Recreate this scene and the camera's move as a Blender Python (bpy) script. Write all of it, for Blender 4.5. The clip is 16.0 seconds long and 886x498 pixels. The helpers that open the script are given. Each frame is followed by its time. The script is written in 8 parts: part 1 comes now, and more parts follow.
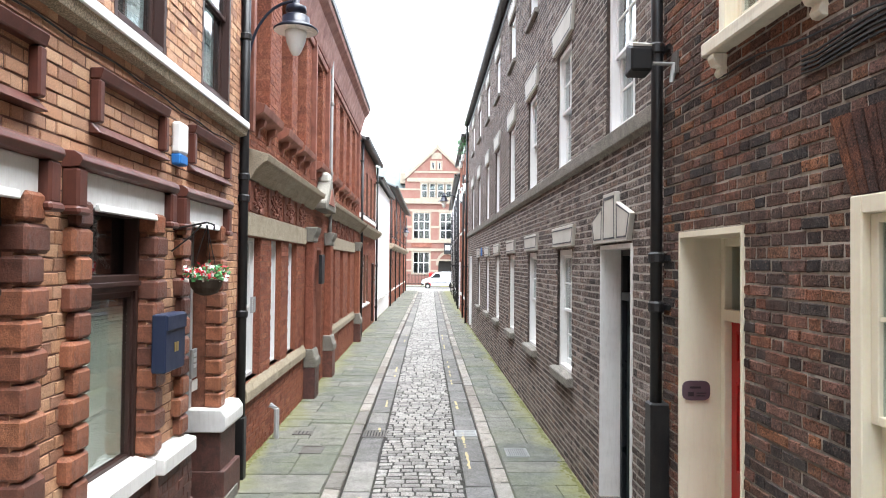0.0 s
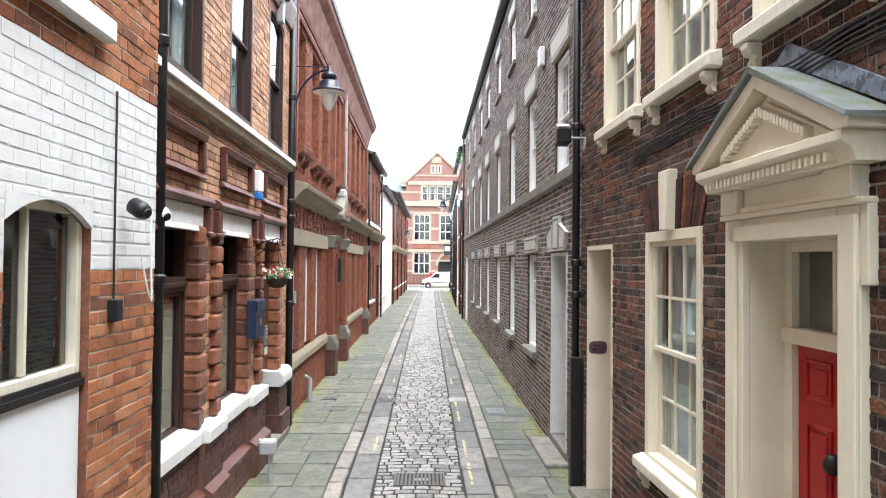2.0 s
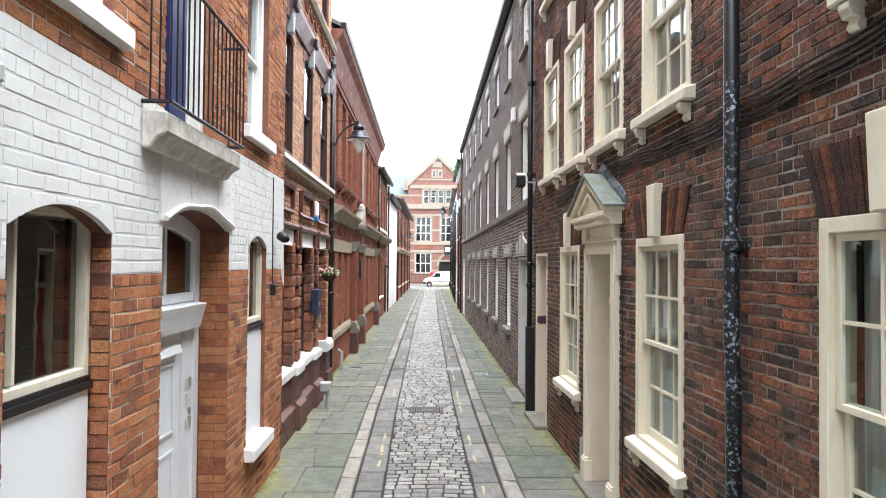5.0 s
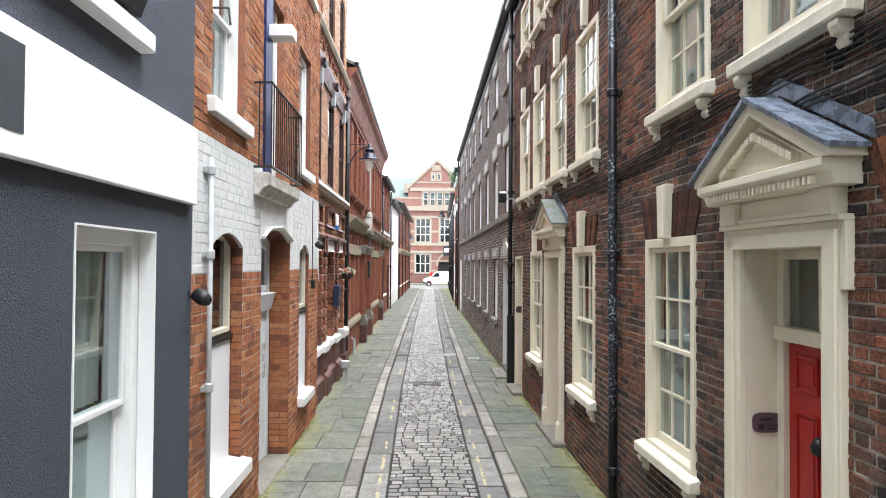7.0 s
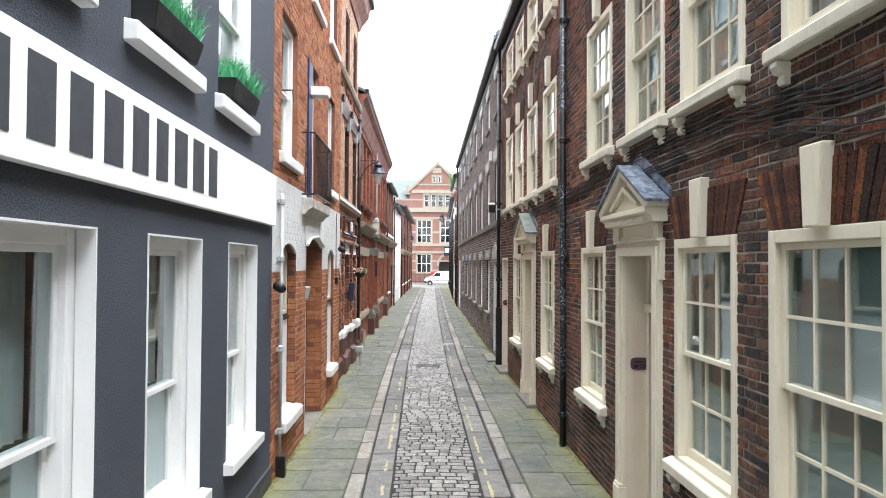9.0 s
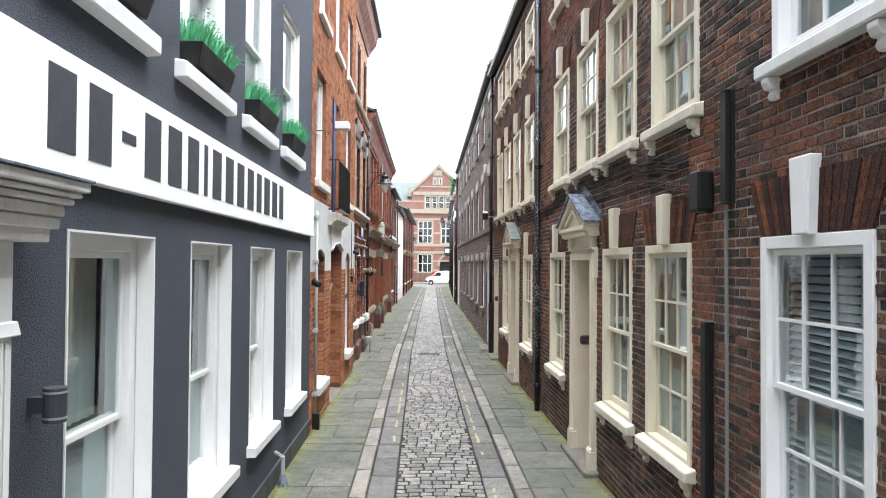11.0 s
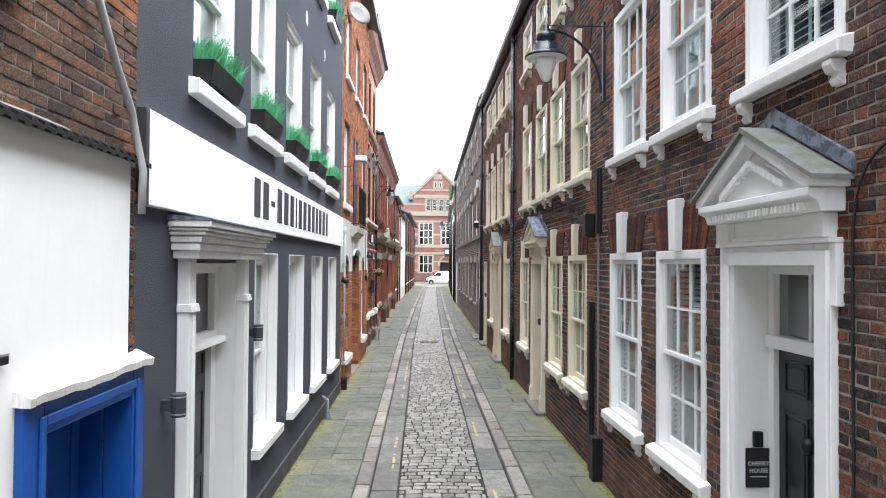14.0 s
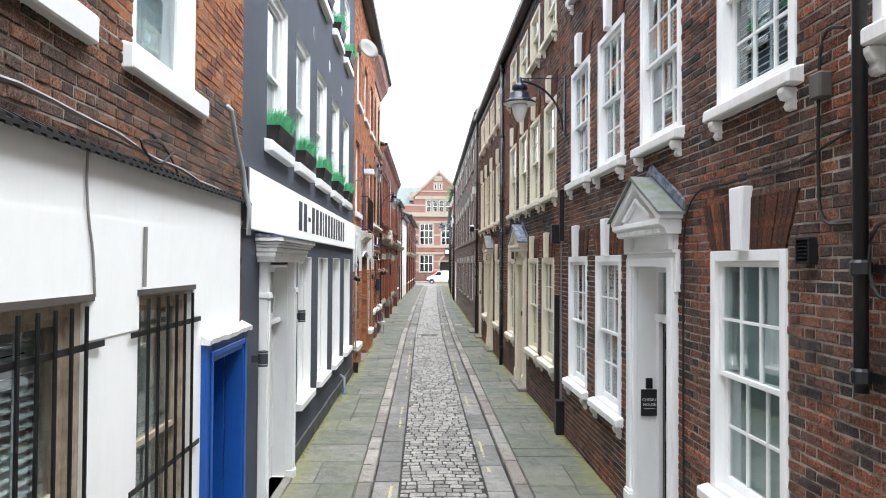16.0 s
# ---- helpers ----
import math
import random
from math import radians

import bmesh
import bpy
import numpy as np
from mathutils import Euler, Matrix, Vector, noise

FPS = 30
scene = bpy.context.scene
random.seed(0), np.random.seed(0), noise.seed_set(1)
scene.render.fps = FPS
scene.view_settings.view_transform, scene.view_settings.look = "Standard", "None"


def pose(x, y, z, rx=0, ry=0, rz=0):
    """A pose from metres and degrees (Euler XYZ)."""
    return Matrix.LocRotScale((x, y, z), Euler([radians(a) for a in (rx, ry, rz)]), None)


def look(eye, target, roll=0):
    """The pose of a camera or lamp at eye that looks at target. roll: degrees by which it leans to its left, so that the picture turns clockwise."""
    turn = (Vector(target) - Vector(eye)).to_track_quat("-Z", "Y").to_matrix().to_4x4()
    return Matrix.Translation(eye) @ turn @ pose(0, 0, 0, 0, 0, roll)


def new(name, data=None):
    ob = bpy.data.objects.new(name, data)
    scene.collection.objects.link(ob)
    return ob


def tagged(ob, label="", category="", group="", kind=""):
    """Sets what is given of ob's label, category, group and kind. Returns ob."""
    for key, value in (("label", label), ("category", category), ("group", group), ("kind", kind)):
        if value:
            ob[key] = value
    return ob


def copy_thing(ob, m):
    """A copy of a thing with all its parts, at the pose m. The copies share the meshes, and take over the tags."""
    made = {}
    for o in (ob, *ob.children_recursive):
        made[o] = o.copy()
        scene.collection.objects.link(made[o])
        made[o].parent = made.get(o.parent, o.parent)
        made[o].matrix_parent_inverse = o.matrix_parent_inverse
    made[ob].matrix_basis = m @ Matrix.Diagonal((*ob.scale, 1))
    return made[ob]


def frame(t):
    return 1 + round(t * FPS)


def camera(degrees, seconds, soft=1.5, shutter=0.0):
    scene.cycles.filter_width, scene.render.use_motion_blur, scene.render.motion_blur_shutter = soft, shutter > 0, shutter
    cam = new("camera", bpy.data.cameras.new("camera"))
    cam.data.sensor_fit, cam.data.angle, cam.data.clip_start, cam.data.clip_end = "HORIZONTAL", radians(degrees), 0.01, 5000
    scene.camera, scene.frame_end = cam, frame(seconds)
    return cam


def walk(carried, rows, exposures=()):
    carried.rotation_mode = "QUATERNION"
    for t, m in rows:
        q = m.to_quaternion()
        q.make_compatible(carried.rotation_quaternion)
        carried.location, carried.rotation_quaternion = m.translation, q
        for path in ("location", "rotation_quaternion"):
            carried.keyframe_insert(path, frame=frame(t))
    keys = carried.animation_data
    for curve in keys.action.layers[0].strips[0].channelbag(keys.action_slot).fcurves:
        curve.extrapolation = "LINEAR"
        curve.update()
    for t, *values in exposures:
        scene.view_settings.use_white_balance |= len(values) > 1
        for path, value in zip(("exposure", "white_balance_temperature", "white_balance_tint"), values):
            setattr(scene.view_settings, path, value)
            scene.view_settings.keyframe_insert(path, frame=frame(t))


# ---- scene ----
cam = camera(64.2, 16.0, soft=1.0)
METRES, EYE, TILT, LEAN, TURN = 21.6, 2.6, 0.0, 0.0, -1.4
ROWS = [
    (0.0, 0.0, 0.0, 0.0, -0.01, 1.2, -0.57),
    (0.5, 0.0006, -0.035, 0.0005, -0.02, 1.22, -0.56),
    (1.0, 0.0023, -0.0701, 0.0007, -0.01, 1.21, -0.56),
    (1.5, 0.0033, -0.1026, 0.0013, 0.01, 1.2, -0.55),
    (2.0, 0.0033, -0.1327, 0.0016, 0.02, 1.21, -0.53),
    (2.5, 0.0027, -0.1636, 0.0015, 0.04, 1.22, -0.49),
    (3.0, 0.0034, -0.1957, 0.0017, 0.04, 1.23, -0.5),
    (3.5, 0.0039, -0.2295, 0.002, 0.05, 1.22, -0.53),
    (4.0, 0.0043, -0.2626, 0.0022, 0.07, 1.19, -0.52),
    (6.5, 0.0068, -0.4254, 0.0036, 0.05, 1.19, -0.42),
    (7.0, 0.0076, -0.4618, 0.0036, 0.04, 1.2, -0.38),
    (7.5, 0.0082, -0.4968, 0.0035, 0.06, 1.2, -0.39),
    (8.0, 0.0087, -0.5284, 0.0039, 0.08, 1.2, -0.36),
    (8.5, 0.0098, -0.558, 0.0042, 0.11, 1.2, -0.38),
    (9.0, 0.0106, -0.5913, 0.0044, 0.13, 1.18, -0.34),
    (11.5, 0.0134, -0.7357, 0.006, 0.21, 1.16, -0.42),
    (12.0, 0.0154, -0.7614, 0.0062, 0.22, 1.16, -0.41),
    (12.5, 0.016, -0.7919, 0.0067, 0.24, 1.16, -0.39),
    (13.0, 0.0159, -0.8252, 0.007, 0.25, 1.16, -0.38),
    (13.5, 0.0161, -0.8572, 0.0075, 0.25, 1.17, -0.42),
    (14.0, 0.0182, -0.8861, 0.0083, 0.26, 1.17, -0.42),
    (14.5, 0.0199, -0.9106, 0.0086, 0.27, 1.17, -0.42),
    (15.0, 0.0212, -0.9383, 0.0082, 0.29, 1.15, -0.39),
    (15.5, 0.0225, -0.9689, 0.0089, 0.29, 1.13, -0.4),
    (16.0, 0.0219, -0.9994, 0.0095, 0.31, 1.13, -0.37),
]
walk(cam, [(t, pose(0, 0, EYE, TILT, LEAN, TURN) @ pose(METRES * x, METRES * y, METRES * z, 90 + pitch, roll, yaw)) for t, x, y, z, yaw, pitch, roll in ROWS],
     exposures=[(0, 2.97), (4, 2.80), (8.0, 2.65), (12, 2.51), (16, 2.49)])

# ---- world and light ----
world = bpy.data.worlds.new("overcast_sky")
scene.world = world
world.use_nodes = True
wn, wl = world.node_tree.nodes, world.node_tree.links
sky = wn.new("ShaderNodeTexSky")
sky.sky_type, sky.sun_disc = "NISHITA", False
sky.sun_elevation, sky.sun_rotation = radians(78), radians(110)
sky.air_density, sky.dust_density, sky.ozone_density = 1.0, 1.5, 1.0
haze = wn.new("ShaderNodeHueSaturation")
haze.inputs["Saturation"].default_value = 0.35
wl.new(sky.outputs[0], haze.inputs["Color"])
wl.new(haze.outputs[0], wn["Background"].inputs["Color"])
wn["Background"].inputs["Strength"].default_value = 0.15
sun_data = bpy.data.lights.new("sun", "SUN")
sun_data.energy, sun_data.angle, sun_data.color = 1.75, radians(70), (0.91, 0.97, 1.0)
sun = new("sun", sun_data)
sun.matrix_world = look((4.5, -4.0, 36.0), (0, 0, 0))

# ---- materials ----
MATS = {}


def nodes_of(name):
    m = bpy.data.materials.new(name)
    m.use_nodes = True
    n, l = m.node_tree.nodes, m.node_tree.links
    return m, n, l, n["Principled BSDF"]


def noise_node(n, l, scale, detail=4.0, rough=0.6, coord=None, stretch=None):
    tex = n.new("ShaderNodeTexNoise")
    tex.inputs["Scale"].default_value, tex.inputs["Detail"].default_value = scale, detail
    tex.inputs["Roughness"].default_value = rough
    src = coord or n.new("ShaderNodeTexCoord").outputs["Object"]
    if stretch:
        mp = n.new("ShaderNodeMapping")
        mp.inputs["Scale"].default_value = stretch
        l.new(src, mp.inputs["Vector"])
        src = mp.outputs[0]
    l.new(src, tex.inputs["Vector"])
    return tex


def ramp(n, l, src, stops, interp="LINEAR"):
    r = n.new("ShaderNodeValToRGB")
    r.color_ramp.interpolation = interp
    els = r.color_ramp.elements
    while len(els) < len(stops):
        els.new(0.5)
    for e, (p, c) in zip(els, stops):
        e.position, e.color = p, (*c, 1) if len(c) == 3 else c
    l.new(src, r.inputs[0])
    return r.outputs[0]


def mix(n, l, fac, a, b, mode="MIX"):
    m = n.new("ShaderNodeMix")
    m.data_type, m.blend_type = "RGBA", mode
    for sock, v in ((m.inputs[0], fac), (m.inputs[6], a), (m.inputs[7], b)):
        if isinstance(v, (int, float)):
            sock.default_value = v
        elif isinstance(v, tuple):
            sock.default_value = (*v, 1)
        else:
            l.new(v, sock)
    return m.outputs[2]


def bump(n, l, bsdf, height, strength, dist=0.01):
    b = n.new("ShaderNodeBump")
    b.inputs["Strength"].default_value, b.inputs["Distance"].default_value = strength, dist
    l.new(height, b.inputs["Height"])
    l.new(b.outputs[0], bsdf.inputs["Normal"])


def island_random(n, l):
    """A value of its own for each separate piece, joined or not."""
    a, b, f = n.new("ShaderNodeNewGeometry"), n.new("ShaderNodeObjectInfo"), n.new("ShaderNodeMath")
    s = n.new("ShaderNodeMath")
    s.operation, f.operation = "ADD", "FRACT"
    l.new(a.outputs["Random Per Island"], s.inputs[0])
    l.new(b.outputs["Random"], s.inputs[1])
    l.new(s.outputs[0], f.inputs[0])
    return f.outputs[0]


def paint(name, color, rough=0.45, dirt=0.25, scale=3.0, metal=0.0, dirt_color=None, relief=0.12):
    """Painted or plain surface with grime at two scales and a fine relief."""
    m, n, l, p = nodes_of(name)
    co = n.new("ShaderNodeTexCoord").outputs["Object"]
    big, fine = noise_node(n, l, scale, 5, 0.65, co), noise_node(n, l, scale * 22, 4, 0.6, co)
    streak = noise_node(n, l, scale * 4, 4, 0.7, co, (3, 3, 0.35))
    dark = dirt_color or tuple(c * 0.55 for c in color)
    f1 = ramp(n, l, big.outputs[0], [(0.42, (0, 0, 0)), (0.75, (dirt,) * 3)])
    f2 = ramp(n, l, streak.outputs[0], [(0.5, (0, 0, 0)), (0.8, (dirt * 0.9,) * 3)])
    c = mix(n, l, f2, mix(n, l, f1, color, dark), dark)
    c = mix(n, l, 0.10, c, fine.outputs[1], "OVERLAY")
    l.new(c, p.inputs["Base Color"])
    l.new(ramp(n, l, big.outputs[0], [(0.3, (rough * 0.85,) * 3), (0.7, (min(1, rough * 1.25),) * 3)]), p.inputs["Roughness"])
    p.inputs["Metallic"].default_value = metal
    p.inputs["Specular IOR Level"].default_value = 0.35
    bump(n, l, p, fine.outputs[0], relief, 0.004)
    return m


def brick_mat(name, colors, soot=0.35, soot_color=(0.03, 0.026, 0.024), rough=0.85, relief=0.5, pale=0.0, mottle=0.7, warm=None, dust=0.0, grit=1.0):
    """Bricks: each its own tone, mottled, sooty in patches."""
    m, n, l, p = nodes_of(name)
    co = n.new("ShaderNodeTexCoord").outputs["Object"]
    k = len(colors)
    r = island_random(n, l)
    c = ramp(n, l, r, [((i + 0.5) / k, col) for i, col in enumerate(colors)])
    if warm:
        w = noise_node(n, l, 0.55, 3, 0.6, co)
        pick = ramp(n, l, r, [(0.0, (0, 0, 0)), (0.25, (0.9,) * 3), (0.5, (0.2,) * 3), (0.75, (0.85,) * 3), (1.0, (0, 0, 0))])
        spot = ramp(n, l, w.outputs[0], [(0.49, (0, 0, 0)), (0.60, (1, 1, 1))])
        c = mix(n, l, mix(n, l, 1.0, pick, spot, "MULTIPLY"), c, warm)
    mott, grain, patch = noise_node(n, l, 10, 6, 0.75, co), noise_node(n, l, 120, 4, 0.7, co), noise_node(n, l, 0.9, 5, 0.65, co)
    c = mix(n, l, ramp(n, l, mott.outputs[0], [(0.40, (0, 0, 0)), (0.66, (mottle,) * 3)]), c, soot_color)
    fleck = noise_node(n, l, 60, 3, 0.8, co)
    c = mix(n, l, ramp(n, l, fleck.outputs[0], [(0.60, (0, 0, 0)), (0.70, (0.35 if rough > 0.65 else 0.1,) * 3)]), c, tuple(min(1, v * 1.9 + 0.03) for v in colors[1]))
    c = mix(n, l, ramp(n, l, patch.outputs[0], [(0.38, (0, 0, 0)), (0.7, (soot,) * 3)]), c, soot_color)
    if pale:
        sp = noise_node(n, l, 26, 4, 0.8, co)
        c = mix(n, l, ramp(n, l, sp.outputs[0], [(0.55, (0, 0, 0)), (0.72, (pale,) * 3)]), c, (0.45, 0.40, 0.36))
    pit = noise_node(n, l, 75, 2, 0.5, co)
    c = mix(n, l, ramp(n, l, pit.outputs[0], [(0.30, (0.8 * grit if rough > 0.65 else 0.15,) * 3), (0.41, (0, 0, 0))]), c, tuple(v * 0.5 for v in soot_color))
    crisp = ramp(n, l, grain.outputs[0], [(0.34, (0.05,) * 3), (0.66, (0.95,) * 3)])
    c = mix(n, l, 0.75 * grit if rough > 0.65 else 0.35, c, crisp, "OVERLAY")
    blot = noise_node(n, l, 34, 5, 0.75, co)
    c = mix(n, l, 0.8 * grit if rough > 0.65 else 0.25, c, ramp(n, l, blot.outputs[0], [(0.36, (0.38,) * 3), (0.62, (1, 1, 1))]), "MULTIPLY")
    if dust:
        film = noise_node(n, l, 2.3, 6, 0.7, co)
        c = mix(n, l, ramp(n, l, film.outputs[0], [(0.50, (0, 0, 0)), (0.72, (dust,) * 3)]), c, (0.26, 0.235, 0.21))
    l.new(c, p.inputs["Base Color"])
    p.inputs["Roughness"].default_value = rough
    p.inputs["Specular IOR Level"].default_value = 0.15 if rough > 0.65 else 0.3
    add = n.new("ShaderNodeMath")
    add.operation = "ADD"
    l.new(mott.outputs[0], add.inputs[0])
    l.new(grain.outputs[0], add.inputs[1])
    bump(n, l, p, add.outputs[0], min(1, relief * 1.8), 0.016)
    return m


def calc(n, l, op, a, b=0.0, c=0.0):
    """One sum on sockets or numbers."""
    m = n.new("ShaderNodeMath")
    m.operation = op
    for sock, v in zip(m.inputs, (a, b, c)):
        if isinstance(v, (int, float)):
            sock.default_value = v
        else:
            l.new(v, sock)
    return m.outputs[0]


def wall_foot_moss(n, l, co, c):
    """Damp yellow-green growth on the flags along the foot of both walls, fading out in patches."""
    xyz = n.new("ShaderNodeSeparateXYZ")
    l.new(co, xyz.inputs[0])
    x, y = xyz.outputs[0], xyz.outputs[1]
    right = calc(n, l, "SUBTRACT", calc(n, l, "MULTIPLY_ADD", calc(n, l, "MINIMUM", y, 5.5), -0.0187, 1.905), x)
    left = calc(n, l, "ADD", calc(n, l, "MULTIPLY_ADD", y, 0.006, x), calc(n, l, "MULTIPLY_ADD", calc(n, l, "GREATER_THAN", y, 2.25), 0.215, 1.935))
    d = calc(n, l, "MINIMUM", right, left)
    patch = noise_node(n, l, 0.7, 4, 0.6, co)
    mottle = noise_node(n, l, 9, 5, 0.7, co)
    reach = calc(n, l, "MULTIPLY_ADD", patch.outputs[0], 1.7, -0.58)
    near = calc(n, l, "SUBTRACT", 1.0, calc(n, l, "DIVIDE", d, calc(n, l, "MAXIMUM", reach, 0.04)))
    f = calc(n, l, "MULTIPLY", calc(n, l, "MAXIMUM", near, 0.0), calc(n, l, "MULTIPLY_ADD", mottle.outputs[0], 2.4, -0.25))
    return mix(n, l, calc(n, l, "MINIMUM", f, 0.85), c, (0.165, 0.165, 0.066))


def stone_mat(name, colors, moss=0.0, rough=0.8, relief=0.35, scale=5.0, growth=False):
    """Worn stone: each piece its own tone, with stains and green growth."""
    m, n, l, p = nodes_of(name)
    geo = n.new("ShaderNodeNewGeometry")
    co = geo.outputs["Position"]
    r = island_random(n, l)
    k = len(colors)
    c = ramp(n, l, r, [(i / k, col) for i, col in enumerate(colors)], "CONSTANT")
    big, mid, fine = noise_node(n, l, 1.1, 6, 0.65, co), noise_node(n, l, scale, 6, 0.7, co), noise_node(n, l, 90, 4, 0.7, co)
    dark = tuple(v * 0.5 for v in colors[0])
    c = mix(n, l, ramp(n, l, mid.outputs[0], [(0.42, (0, 0, 0)), (0.75, (0.6,) * 3)]), c, dark)
    if moss:
        c = mix(n, l, ramp(n, l, big.outputs[0], [(0.42, (0, 0, 0)), (0.64, (moss,) * 3)]), c, (0.15, 0.165, 0.075))
    speck = noise_node(n, l, 45, 5, 0.75, co)
    c = mix(n, l, 0.7, c, ramp(n, l, speck.outputs[0], [(0.34, (0.45,) * 3), (0.62, (1, 1, 1))]), "MULTIPLY")
    c = mix(n, l, 0.7, c, ramp(n, l, fine.outputs[0], [(0.34, (0.08,) * 3), (0.66, (0.95,) * 3)]), "OVERLAY")
    if growth:
        c = wall_foot_moss(n, l, co, c)
    l.new(c, p.inputs["Base Color"])
    l.new(ramp(n, l, mid.outputs[0], [(0.35, (rough * 0.7,) * 3), (0.7, (min(1, rough * 1.1),) * 3)]), p.inputs["Roughness"])
    add = n.new("ShaderNodeMath")
    add.operation = "ADD"
    l.new(mid.outputs[0], add.inputs[0])
    l.new(fine.outputs[0], add.inputs[1])
    bump(n, l, p, add.outputs[0], relief, 0.008)
    return m


def peel(m, under, edge=0.56, patch=0.45, scale=38):
    """Flakes of bare ground showing through a material's paint."""
    n, l = m.node_tree.nodes, m.node_tree.links
    p = n["Principled BSDF"]
    old = p.inputs["Base Color"].links[0].from_socket
    co = n.new("ShaderNodeTexCoord").outputs["Object"]
    a, b = noise_node(n, l, scale, 3, 0.55, co), noise_node(n, l, 1.6, 2, 0.5, co)
    flake = ramp(n, l, a.outputs[0], [(edge, (0, 0, 0)), (edge + 0.03, (1, 1, 1))])
    where = ramp(n, l, b.outputs[0], [(patch, (0, 0, 0)), (patch + 0.13, (0.9,) * 3)])
    l.new(mix(n, l, mix(n, l, 1.0, flake, where, "MULTIPLY"), old, under), p.inputs["Base Color"])


def roughcast(name, color, pale):
    """Thick dabbed masonry paint with a wormy, pitted relief."""
    m, n, l, p = nodes_of(name)
    co = n.new("ShaderNodeTexCoord").outputs["Object"]
    dab, fine, big, dust = noise_node(n, l, 95, 3, 0.5, co), noise_node(n, l, 300, 3, 0.6, co), noise_node(n, l, 1.2, 5, 0.6, co), noise_node(n, l, 4, 4, 0.7, co, (3, 3, 0.3))
    c = mix(n, l, ramp(n, l, big.outputs[0], [(0.4, (0, 0, 0)), (0.75, (0.5,) * 3)]), color, pale)
    c = mix(n, l, ramp(n, l, dust.outputs[0], [(0.52, (0, 0, 0)), (0.8, (0.4,) * 3)]), c, pale)
    c = mix(n, l, ramp(n, l, dab.outputs[0], [(0.36, (0.7,) * 3), (0.50, (0, 0, 0))]), c, tuple(v * 0.35 for v in color))
    c = mix(n, l, ramp(n, l, dab.outputs[0], [(0.54, (0, 0, 0)), (0.68, (0.6,) * 3)]), c, pale)
    l.new(c, p.inputs["Base Color"])
    p.inputs["Roughness"].default_value = 0.75
    p.inputs["Specular IOR Level"].default_value = 0.3
    add = n.new("ShaderNodeMath")
    add.operation, add.inputs[1].default_value = "MULTIPLY_ADD", 0.25
    l.new(fine.outputs[0], add.inputs[0])
    l.new(dab.outputs[0], add.inputs[2])
    bump(n, l, p, add.outputs[0], 0.8, 0.010)
    return m


def glass_mat(name, tint, rough=0.02):
    """Thin window glass: clear when met squarely, mirroring at a slant."""
    m, n, l, p = nodes_of(name)
    out = n["Material Output"]
    tr, gl, mx, lw = n.new("ShaderNodeBsdfTransparent"), n.new("ShaderNodeBsdfGlossy"), n.new("ShaderNodeMixShader"), n.new("ShaderNodeLayerWeight")
    tr.inputs[0].default_value = (*tint, 1)
    gl.inputs["Roughness"].default_value = rough
    lw.inputs["Blend"].default_value = 0.5
    pw, ad = n.new("ShaderNodeMath"), n.new("ShaderNodeMath")
    pw.operation, ad.operation = "POWER", "MULTIPLY_ADD"
    pw.inputs[1].default_value, ad.inputs[1].default_value, ad.inputs[2].default_value = 3.0, 0.85, 0.05
    wav = noise_node(n, l, 2.5, 2, 0.5)
    b = n.new("ShaderNodeBump")
    b.inputs["Strength"].default_value, b.inputs["Distance"].default_value = 0.06, 0.02
    l.new(wav.outputs[0], b.inputs["Height"])
    l.new(b.outputs[0], gl.inputs["Normal"])
    l.new(lw.outputs["Facing"], pw.inputs[0])
    l.new(pw.outputs[0], ad.inputs[0])
    l.new(ad.outputs[0], mx.inputs[0])
    l.new(tr.outputs[0], mx.inputs[1])
    l.new(gl.outputs[0], mx.inputs[2])
    l.new(mx.outputs[0], out.inputs["Surface"])
    return m


MATS["brown_brick"] = brick_mat("brown_brick", [(0.066, 0.055, 0.052), (0.250, 0.128, 0.094), (0.115, 0.080, 0.068), (0.330, 0.145, 0.090), (0.165, 0.102, 0.081), (0.048, 0.044, 0.045), (0.420, 0.180, 0.090), (0.200, 0.140, 0.112), (0.290, 0.136, 0.102), (0.085, 0.068, 0.063)], 0.5, (0.024, 0.021, 0.02), mottle=0.55, warm=(0.52, 0.165, 0.08), dust=0.22)
MATS["grey_brick"] = brick_mat("grey_brick", [(0.300, 0.242, 0.212), (0.100, 0.080, 0.074), (0.460, 0.381, 0.339), (0.190, 0.139, 0.117), (0.075, 0.064, 0.060), (0.360, 0.258, 0.212), (0.140, 0.108, 0.095)], 0.12, (0.04, 0.033, 0.03), pale=0.9, mottle=0.6)
MATS["orange_brick"] = brick_mat("orange_brick", [(0.58, 0.235, 0.105), (0.50, 0.185, 0.085), (0.64, 0.300, 0.150), (0.41, 0.145, 0.072), (0.25, 0.108, 0.074), (0.54, 0.208, 0.090)], 0.22, (0.11, 0.05, 0.036), mottle=0.4, grit=0.4)
MATS["red_brick"] = brick_mat("red_brick", [(0.42, 0.155, 0.090), (0.34, 0.120, 0.074), (0.47, 0.190, 0.112), (0.26, 0.092, 0.062), (0.40, 0.142, 0.088)], 0.25, (0.16, 0.05, 0.034), 0.7, 0.35, mottle=0.4)
MATS["glazed_brick"] = brick_mat("glazed_brick", [(0.670, 0.385, 0.226), (0.497, 0.268, 0.160), (0.756, 0.474, 0.291), (0.346, 0.182, 0.124), (0.605, 0.324, 0.189)], 0.15, (0.16, 0.075, 0.05), 0.6, 0.35, mottle=0.3)
